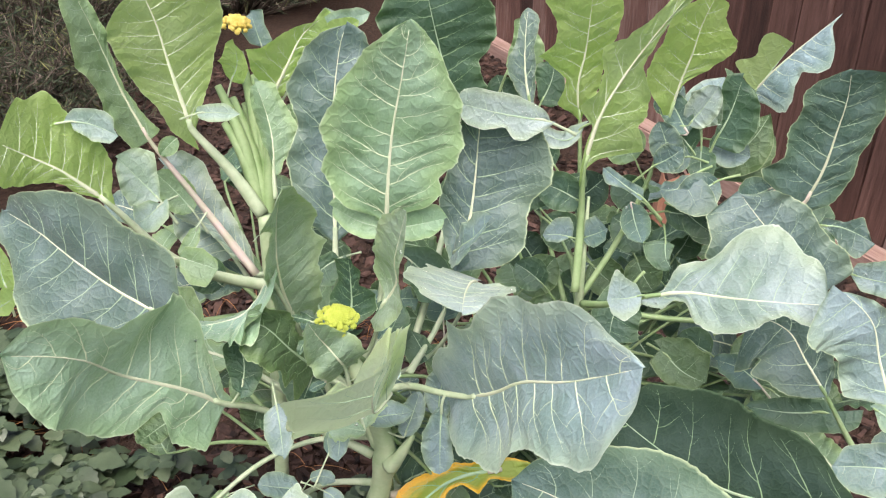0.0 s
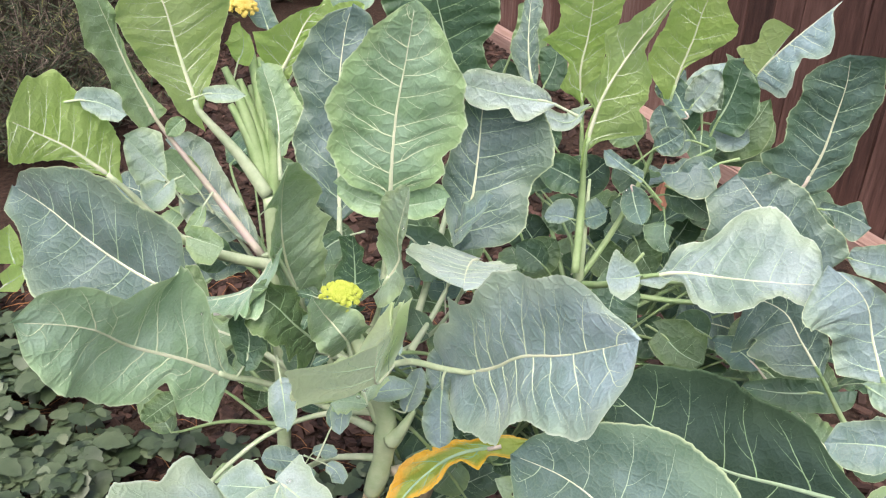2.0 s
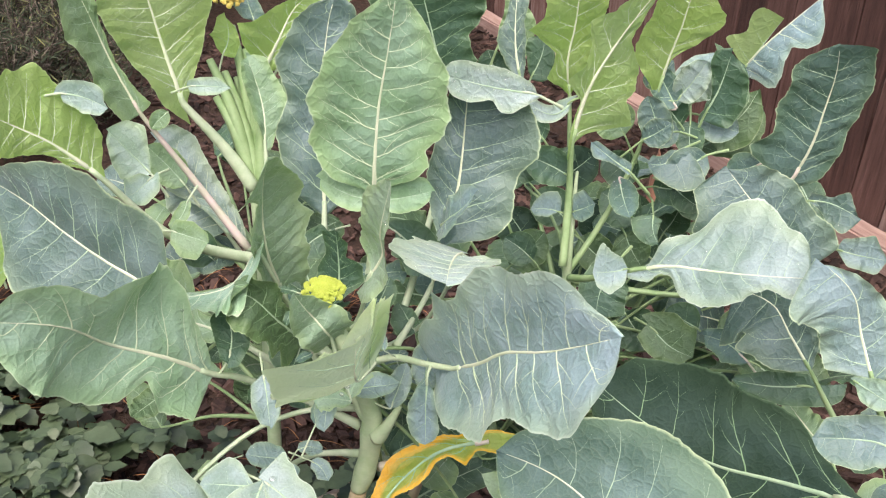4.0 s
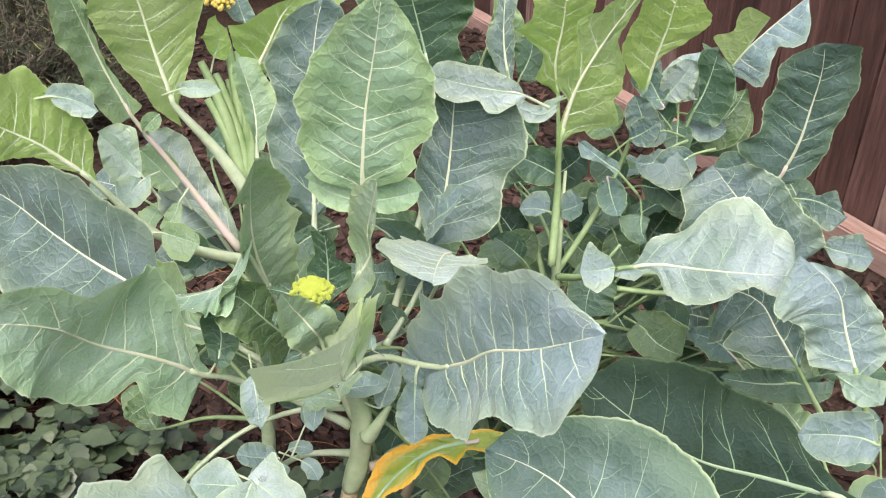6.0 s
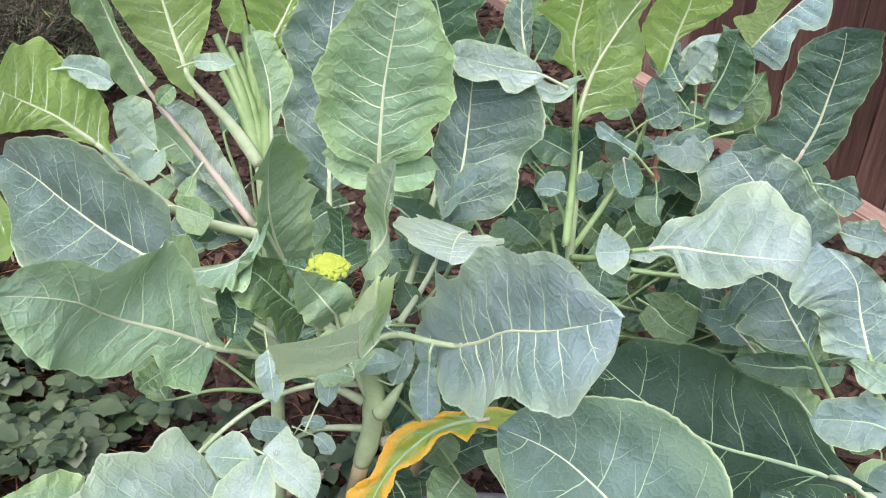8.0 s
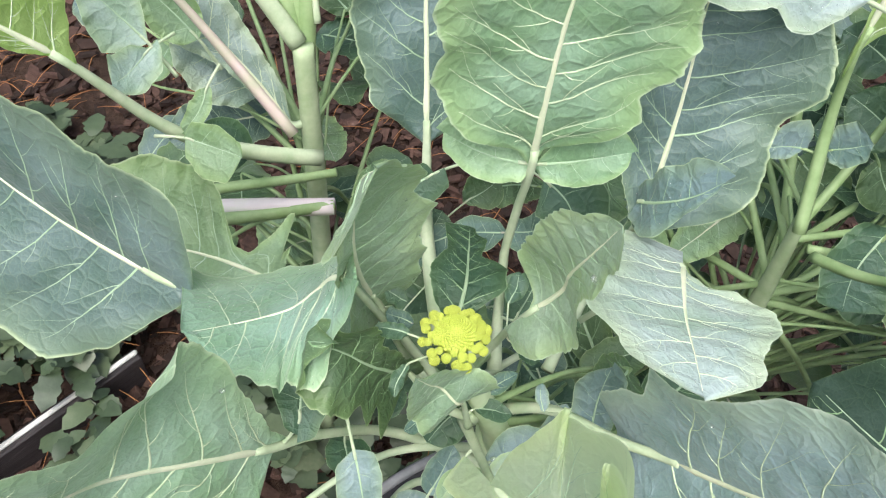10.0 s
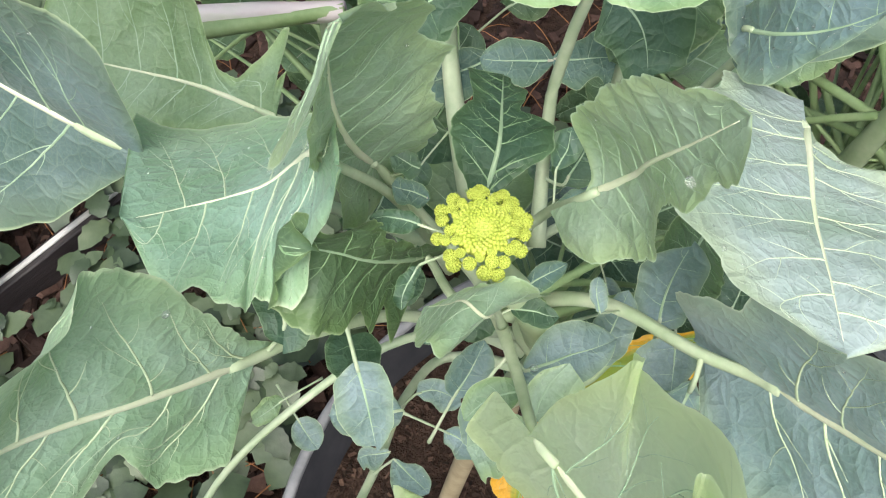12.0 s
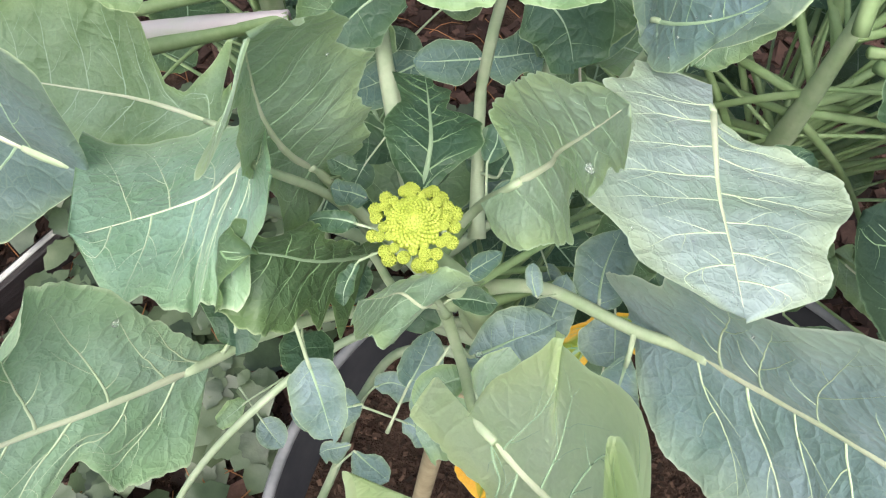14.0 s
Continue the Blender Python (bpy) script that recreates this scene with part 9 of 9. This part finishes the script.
STEMS = {
    "c": [((0.023, 0.032, 0.405), (0.041, 0.027, 0.483), (0.046, 0.016, 0.561), (-0.002, 0.005, 0.735)), (0.0135, 0.0150, 0.0110, 0.0065)],
    "r": [((0.33, 0.30, GROUND - 0.02), (0.32, 0.27, 0.2), (0.309, 0.204, 0.656), (0.318, 0.25, 0.78)), (0.017, 0.016, 0.013, 0.002)],
    "l": [((-0.25, 0.55, GROUND - 0.02), (-0.20, 0.50, 0.1), (-0.187, 0.530, 0.605)), (0.015, 0.014, 0.013)],
    "d": [((0.78, -0.10, GROUND - 0.02), (0.76, -0.12, 0.1), (0.70, -0.14, 0.34)), (0.02, 0.018, 0.012)],
}
for key, (path, radii) in STEMS.items():
    grown = np.interp(np.linspace(0, 1, 60), np.linspace(0, 1, len(radii)), radii)
    if key == "c":
        grown = grown * (0.95 + 0.13 * np.abs(np.sin(np.linspace(0, 1, 60) * 13 + 0.4)) ** 4)
    v, f = tube(path, grown, 14, 60)
    ob = mesh_part("stem", v, f, TRUNK if key == "d" else STALK_PALE, ROOTS[key])
    move_in(ob, ROOTS[key])
v, f = tube([(-0.07, 0.02, -0.215), (-0.002, 0.037, 0.276), (0.023, 0.032, 0.405)], (0.0125, 0.0115, 0.0115), 12, 24)
move_in(mesh_part("stem_foot", v, f, TRUNK, ROOTS["c"], "woody brown foot of the stem"), ROOTS["c"])
v, f = tube([(0.03, 0.17, -0.215), (0.06, 0.19, 0.1), (0.106, 0.223, 0.249)], (0.012, 0.011, 0.008), 10, 20)
move_in(mesh_part("side_stem", v, f, TRUNK, ROOTS["c"], "bare pinkish side stem"), ROOTS["c"])

# short thick stalks that clasp the main stem, their blades long gone
STUBS = [[(0.054, 0.008, 0.522), (0.068, 0.0, 0.548), (0.084, 0.001, 0.579)], [(0.04, 0.022, 0.547), (0.028, 0.018, 0.579), (0.022, 0.021, 0.613)]]
for path, r in zip(STUBS, (0.0062, 0.0058)):
    v, f = tube(path, (2.0 * r, 1.3 * r, r, 0.5 * r), 10, 16)
    move_in(mesh_part("stalk", v, f, STALK_PALE, ROOTS["c"]), ROOTS["c"])

rng = random.Random(21)
JOINTS = {k: [np.asarray(p) for p in spline(path, np.linspace(0.3, 1, 20))] for k, (path, _) in STEMS.items()}
for d in LEAVES:
    if d["pet"]:
        JOINTS[d["plant"]] += list(spline(d["pet"] + [d["mid"][0]], np.linspace(0, 1, 30)))
for d in LEAVES:
    base = np.asarray(d["mid"][0])
    near = None
    if not d["pet"]:
        near = min(JOINTS[d["plant"]], key=lambda p: np.linalg.norm(p - base))
    ob = leaf(d, ROOTS[d["plant"]], None if near is None else tuple(near), rng)
    move_in(ob, ROOTS[d["plant"]])

# dense filler foliage low between the plants, canopy shade put into its dark greens
def low_leaf(plant, base, heading, rise, length, width, mat):
    """Numbers of a plain oval leaf that arches out from base."""
    a = np.array((math.cos(heading), math.sin(heading), 0.0))
    b = np.asarray(base)
    mid = [tuple(b), tuple(b + a * length * 0.5 + (0, 0, rise * length * 0.5)), tuple(b + a * length * 0.95 + (0, 0, rise * length * 0.6))]
    side = [(0.05, width * 0.5), (0.2, width * 0.8), (0.45, width), (0.7, width * 0.93), (0.88, width * 0.62), (0.97, width * 0.3)]
    n = (0.25 * math.cos(heading + 2), 0.25 * math.sin(heading + 2) - 0.35, 0.9)
    return dict(name="low", plant=plant, mat=mat, len=length, nv=4, drops=0, n0=n, n1=n, fold=(0.15, 0.15), bend=(1.5, 1.5), mid=mid, pet=[], left=side, right=side)


frng = random.Random(77)
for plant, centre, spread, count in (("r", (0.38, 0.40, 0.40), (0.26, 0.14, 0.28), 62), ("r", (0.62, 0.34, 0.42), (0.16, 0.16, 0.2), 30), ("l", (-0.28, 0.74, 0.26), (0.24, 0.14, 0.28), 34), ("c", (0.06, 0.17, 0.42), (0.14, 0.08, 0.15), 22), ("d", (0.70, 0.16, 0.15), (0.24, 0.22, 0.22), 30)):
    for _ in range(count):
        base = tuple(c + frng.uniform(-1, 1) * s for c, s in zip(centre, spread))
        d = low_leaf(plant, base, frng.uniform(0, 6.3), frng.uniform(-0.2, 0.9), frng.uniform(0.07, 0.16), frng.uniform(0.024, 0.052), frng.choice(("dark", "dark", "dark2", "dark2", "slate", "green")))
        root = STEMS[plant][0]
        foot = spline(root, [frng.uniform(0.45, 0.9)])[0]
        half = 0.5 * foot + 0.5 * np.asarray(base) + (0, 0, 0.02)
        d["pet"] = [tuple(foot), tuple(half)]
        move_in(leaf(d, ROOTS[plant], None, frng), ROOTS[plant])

# a fat pinkish stalk of the tall plant, low down
v, f = tube([(-0.324, 0.439, 0.412), (-0.231, 0.439, 0.418), (-0.154, 0.438, 0.423)], (0.012, 0.013, 0.011), 10, 16)
move_in(mesh_part("stalk", v, f, STALK_LILAC, ROOTS["l"], "fat lilac and white stalk"), ROOTS["l"])
for lift, r in (((0.0, 0.022, 0.012), 0.007), ((0.0, -0.020, -0.004), 0.009)):
    v, f = tube([tuple(np.array(p) + lift + (0, 0.01 * i, 0.004 * i)) for i, p in enumerate(((-0.324, 0.439, 0.412), (-0.231, 0.439, 0.418), (-0.154, 0.438, 0.423)))], (r, r, 0.8 * r), 9, 16)
    move_in(mesh_part("stalk", v, f, STALK_FRESH, ROOTS["l"]), ROOTS["l"])

# bare stalks of the tall plant
STALKS_L = [((-0.249, 0.655, 0.771), 0.008), ((-0.233, 0.674, 0.753), 0.009), ((-0.268, 0.638, 0.799), 0.008), ((-0.208, 0.644, 0.744), 0.008), ((-0.243, 0.720, 0.832), 0.009), ((-0.188, 0.612, 0.735), 0.007),
            ((-0.215, 0.690, 0.800), 0.008), ((-0.258, 0.610, 0.742), 0.008), ((-0.196, 0.660, 0.792), 0.007), ((-0.228, 0.620, 0.728), 0.009)]
for top, r in STALKS_L:
    v, f = tube([tuple(np.array((-0.187, 0.530, 0.605)) - (0, 0, 0.04)), tuple(0.45 * np.array((-0.187, 0.530, 0.605)) + 0.55 * np.array(top) + (0.008, 0, -0.004)), top], (0.010, 0.012, 0.8 * r), 9, 14)
    move_in(mesh_part("stalk", v, f, STALK_FRESH, ROOTS["l"]), ROOTS["l"])


# ---------------------------------------------------------------- heads
def floret_mesh(name, material, seed):
    """A small knobbly ball of buds set in a spiral, fuller at its crown."""
    rng = random.Random(seed)
    pile = Pile()
    n = 44
    for i in range(n):
        t = (i + 0.5) / n
        a = i * 2.39996
        z = 1 - 1.45 * t
        r = math.sqrt(max(0.0, 1 - z * z))
        b = (0.17 + 0.10 * t) * rng.uniform(0.85, 1.15)
        p = np.array((r * math.cos(a) * 0.88, r * math.sin(a) * 0.88, z * 0.85 + 0.12))
        pile.add(p + BEAD[0] * b, BEAD[1])
    pile.add(BALL[0] * (0.84, 0.84, 0.84) + (0, 0, 0.08), BALL[1])
    pile.add(*tube([(0, 0, -1.9), (0, 0, -0.5)], (0.3, 0.42), 7, 4))
    me = bpy.data.meshes.new(name)
    me.from_pydata([tuple(v) for v in pile.verts], [], pile.faces)
    me.materials.append(material)
    me.shade_smooth()
    return me


def romanesco_head(root, place, radius, axis, material, label, count=34, seed=9):
    """A dome packed with tiny buds, and loose knobbly florets standing round it."""
    rng = random.Random(seed)
    turn = Vector(axis).to_track_quat("Z", "Y").to_matrix().to_4x4()
    frame_m = Matrix.Translation(place) @ turn
    pile = Pile()
    pile.add(BALL[0] * (radius * 0.60, radius * 0.60, radius * 0.50), BALL[1])
    for i in range(190):
        t = (i + 0.5) / 190
        a, q = i * 2.39996, 0.60 * radius * math.sqrt(t)
        b = radius * (0.028 + 0.05 * t)
        z = radius * 0.50 * math.sqrt(max(0.02, 1 - t * 0.97))
        pile.add(np.array((q * math.cos(a), q * math.sin(a), z)) + BEAD[0] * (b, b, b * 1.3), BEAD[1])
    core = mesh_part("head", [frame_m @ Vector(p) for p in pile.verts], pile.faces, material, root, label)
    move_in(core, root)
    forms = [floret_mesh("floret", material, k) for k in range(4)]
    for i in range(count):
        t = (i + 0.5) / count
        a = i * 2.39996 + rng.gauss(0, 0.08)
        q = radius * (0.56 + 0.42 * t ** 0.8) * rng.uniform(0.97, 1.04)
        z = radius * (0.26 - 0.42 * t) + radius * rng.uniform(-0.05, 0.07)
        size = radius * (0.085 + 0.085 * t ** 0.8) * rng.uniform(0.88, 1.15)
        out = Vector((math.cos(a) * (0.25 + 0.5 * t), math.sin(a) * (0.25 + 0.5 * t), 1.0)).normalized()
        m = frame_m @ Matrix.Translation((q * math.cos(a), q * math.sin(a), z)) @ out.to_track_quat("Z", "Y").to_matrix().to_4x4() @ Matrix.Diagonal((size, size, size, 1))
        ob = new("floret", forms[i % 4])
        ob.parent = core
        ob.matrix_basis = m


romanesco_head(ROOTS["c"], (0.0, 0.006, 0.748), 0.0235, (0.05, -0.12, 1.0), CURD, "young yellow-green romanesco head of spiralling knobbly florets", 38)
romanesco_head(ROOTS["l"], (-0.243, 0.72, 0.885), 0.026, (0.2, -0.3, 1.0), CURD_OLD, "old yellow head gone loose", 30, 5)


# large drops that have run together on the leaves
for x, y, z, r in [(0.0321, -0.0767, 0.676, 0.0036), (0.0251, -0.0808, 0.6677, 0.0026), (0.0315, -0.0248, 0.6339, 0.0026), (-0.0517, -0.126, 0.5831, 0.004)]:
    drop = mesh_part("water_drop", [Vector((x, y, z)) + Vector((p[0] * r, p[1] * r, p[2] * r * 0.8)) for p in BALL[0]], BALL[1], WATER, ROOTS["c"], "large clear drop of water")
    move_in(drop, ROOTS["c"])


# ---------------------------------------------------------------- fence and edging
FOOT, ALONG = Vector((1.74, 1.87, 0)), Vector((-0.43, 0.90, 0)).normalized()
ACROSS = Vector((ALONG.y, -ALONG.x, 0))


def board_mesh(name, w, h, t, seed):
    rng = random.Random(seed)
    n = 14
    verts, faces = [], []
    for i in range(n + 1):
        z = h * i / n
        e = rng.gauss(0, 0.0015)
        for x, y in ((-w / 2 + e, -t / 2), (-w / 2 + 0.004 + e, -t / 2 - 0.003), (w / 2 - 0.004 + e, -t / 2 - 0.003), (w / 2 + e, -t / 2), (w / 2 + e, t / 2), (-w / 2 + e, t / 2)):
            verts.append((x, y, z))
    for i in range(n):
        for k in range(6):
            k2 = (k + 1) % 6
            faces.append((i * 6 + k, i * 6 + k2, (i + 1) * 6 + k2, (i + 1) * 6 + k))
    faces.append(tuple(range(6))[::-1])
    faces.append(tuple(n * 6 + k for k in range(6)))
    me = bpy.data.meshes.new(name)
    me.from_pydata(verts, [], faces)
    me.materials.append(FENCE)
    return me


def build_fence():
    rng = random.Random(2)
    base = new("fence")
    base.location = FOOT.to_tuple()[:2] + (GROUND,)
    tagged(base, "weathered red-brown vertical board fence", "fence", kind="structure")
    meshes = [board_mesh("board", 0.14, 1.9, 0.018, k) for k in range(4)]
    heading = math.atan2(ALONG.y, ALONG.x)
    for i in range(-9, 42):
        ob = new("board", meshes[i % 4])
        ob.parent = base
        p = ALONG * (i * 0.146) + ACROSS * rng.gauss(0.0, 0.0025)
        ob.matrix_basis = Matrix.Translation((p.x, p.y, 0.02)) @ Euler((rng.gauss(0, 0.004), rng.gauss(0, 0.004), heading)).to_matrix().to_4x4()
    for z in (0.35, 1.5):
        bm = bmesh.new()
        bmesh.ops.create_cube(bm, size=1)
        bmesh.ops.scale(bm, vec=(7.6, 0.045, 0.09), verts=bm.verts)
        bmesh.ops.bevel(bm, geom=bm.edges[:], offset=0.004, segments=1, affect="EDGES")
        me = bpy.data.meshes.new("rail")
        bm.to_mesh(me)
        bm.free()
        me.materials.append(FENCE)
        ob = new("rail", me)
        ob.parent = base
        p = ALONG * 2.4 + ACROSS * 0.035
        ob.matrix_basis = Matrix.Translation((p.x, p.y, z)) @ Euler((0, 0, heading)).to_matrix().to_4x4()
    # edging timber along the foot
    bm = bmesh.new()
    bmesh.ops.create_cube(bm, size=1)
    bmesh.ops.scale(bm, vec=(0.10, 7.6, 0.10), verts=bm.verts)
    bmesh.ops.subdivide_edges(bm, edges=[e for e in bm.edges if abs(e.verts[0].co.y - e.verts[1].co.y) > 1], cuts=40)
    for v in bm.verts:
        v.co.x += 0.004 * noise.noise((v.co.x * 9, v.co.y * 4, 1))
        v.co.z += 0.004 * noise.noise((v.co.x * 9, v.co.y * 4, 7))
    bmesh.ops.bevel(bm, geom=[e for e in bm.edges if len(e.link_faces) == 2 and e.calc_face_angle() > 1.0], offset=0.008, segments=2, affect="EDGES")
    me = bpy.data.meshes.new("edging_timber")
    bm.to_mesh(me)
    bm.free()
    me.materials.append(TIMBER)
    ob = new("edging_timber", me)
    p = FOOT + ALONG * 2.4 - ACROSS * 0.075
    ob.matrix_basis = Matrix.Translation((p.x, p.y, GROUND + 0.045)) @ Euler((0, 0, heading - math.pi / 2)).to_matrix().to_4x4()
    tagged(ob, "long faded pinkish timber edging along the fence foot", "edging")


build_fence()


def build_stake():
    """A split piece of timber standing in the mulch."""
    bm = bmesh.new()
    n = 12
    rng = random.Random(4)
    rings = []
    for i, (z, q) in enumerate(((0, 0.085), (0.08, 0.08), (0.2, 0.072), (0.32, 0.062), (0.40, 0.05))):
        rings.append([bm.verts.new((q * math.cos(6.283 * k / n) * rng.uniform(0.9, 1.1), 0.7 * q * math.sin(6.283 * k / n) * rng.uniform(0.9, 1.1), z + (rng.uniform(-0.03, 0.03) if i == 4 else 0))) for k in range(n)])
    for a, b in zip(rings, rings[1:]):
        for k in range(n):
            bm.faces.new((a[k], a[(k + 1) % n], b[(k + 1) % n], b[k]))
    bm.faces.new(rings[-1])
    bm.faces.new(rings[0][::-1])
    me = bpy.data.meshes.new("wooden_stump")
    bm.to_mesh(me)
    bm.free()
    me.materials.append(STUMP)
    ob = new("wooden_stump", me)
    ob.location = (0.91, 1.89, GROUND - 0.02)
    tagged(ob, "split reddish wooden stump standing in the mulch", "stump")


build_stake()


def stick(points, r, label):
    v, f = tube(points, r, 6, 14)
    tagged(mesh_part("stick", v, f, STICK), label, "stick")


stick([(-0.277, 0.549, -0.300), (-0.179, 0.614, -0.273), (-0.082, 0.679, -0.270)], (0.011, 0.012, 0.010), "bleached bare stick lying on the mulch")
stick([(-0.303, 0.901, -0.360), (-0.299, 0.901, -0.240)], (0.010, 0.009), "short reddish wooden peg standing in the mulch")


# ---------------------------------------------------------------- unseen plain walls, added to block light from the horizon
RENDERED = plain("unseen_wall_render", [(0.3, (0.20, 0.19, 0.17)), (0.7, (0.28, 0.26, 0.23))], 6, 0.9, 6, 0.4, 0.004)


def build_light_blocker(name, centre, size):
    bm = bmesh.new()
    bmesh.ops.create_cube(bm, size=1)
    bmesh.ops.scale(bm, vec=size, verts=bm.verts)
    me = bpy.data.meshes.new(name)
    bm.to_mesh(me)
    bm.free()
    me.materials.append(RENDERED)
    ob = new(name, me)
    ob.location = centre
    tagged(ob, "unseen plain wall added to block low sky light", "wall", kind="structure")


build_light_blocker("wall_south", (-0.8, -4.6, 0.65), (9.0, 0.2, 2.0))
build_light_blocker("wall_west", (-5.4, 2.6, 0.65), (0.2, 10.6, 2.0))
build_light_blocker("wall_north", (-1.6, 8.0, 0.65), (7.8, 0.2, 2.0))


# ---------------------------------------------------------------- juniper bush
def build_bush(name, centre, size, twigs, sprigs, seed):
    rng = random.Random(seed)
    root = new(name)
    root.location = (centre[0], centre[1], GROUND)
    tagged(root, "dark straggly juniper bush full of dry brown twigs", "bush")
    wood, green = Pile(), Pile()
    for _ in range(twigs):
        a, u = rng.uniform(0, 6.3), rng.random() ** 0.5
        x, y = math.cos(a) * u * size[0], math.sin(a) * u * size[1]
        h = size[2] * (1 - 0.6 * u * u) * rng.uniform(0.5, 1.05)
        b = (x * 0.4, y * 0.4, 0.0)
        m_ = (x * 0.75 + rng.gauss(0, 0.05), y * 0.75 + rng.gauss(0, 0.05), h * 0.55)
        e = (x + rng.gauss(0, 0.08), y + rng.gauss(0, 0.08), h)
        wood.add(*tube([b, m_, e], (0.010, 0.004, 0.0015), 4, 7))
        C = spline([b, m_, e], np.linspace(0.35, 1, sprigs))
        for c in C:
            k = rng.randint(3, 5)
            for _i in range(k):
                dv = Vector((rng.gauss(0, 1), rng.gauss(0, 1), rng.gauss(0.5, 0.7))).normalized()
                l = rng.uniform(0.03, 0.10)
                q = Vector(c) + dv * l
                sd = dv.cross(Vector((rng.gauss(0, 1), rng.gauss(0, 1), rng.gauss(0, 1)))).normalized()
                target = green if rng.random() < 0.55 else wood
                wd = 0.0024 if target is green else 0.0015
                o = Vector(c)
                up = dv.cross(sd) * wd
                target.add([o - sd * wd * 0.5, o + sd * wd * 0.5, o + dv * l * 0.5 + sd * wd + up, q, o + dv * l * 0.5 - sd * wd - up], [(0, 1, 2, 4), (4, 2, 3)])
    wood.part("twig_tangle", TWIG, root)
    green.part("foliage", SPRIG, root)


build_bush("juniper_bush", (-2.35, 4.4), (1.25, 1.1, 0.85), 520, 10, 6)
build_bush("juniper_bush", (-1.45, 5.6), (1.2, 1.0, 0.95), 380, 10, 7)
build_bush("juniper_bush", (-1.95, 3.05), (0.75, 0.75, 0.55), 420, 10, 16)
build_bush("juniper_bush", (-3.7, 4.0), (1.2, 1.2, 0.9), 340, 9, 8)
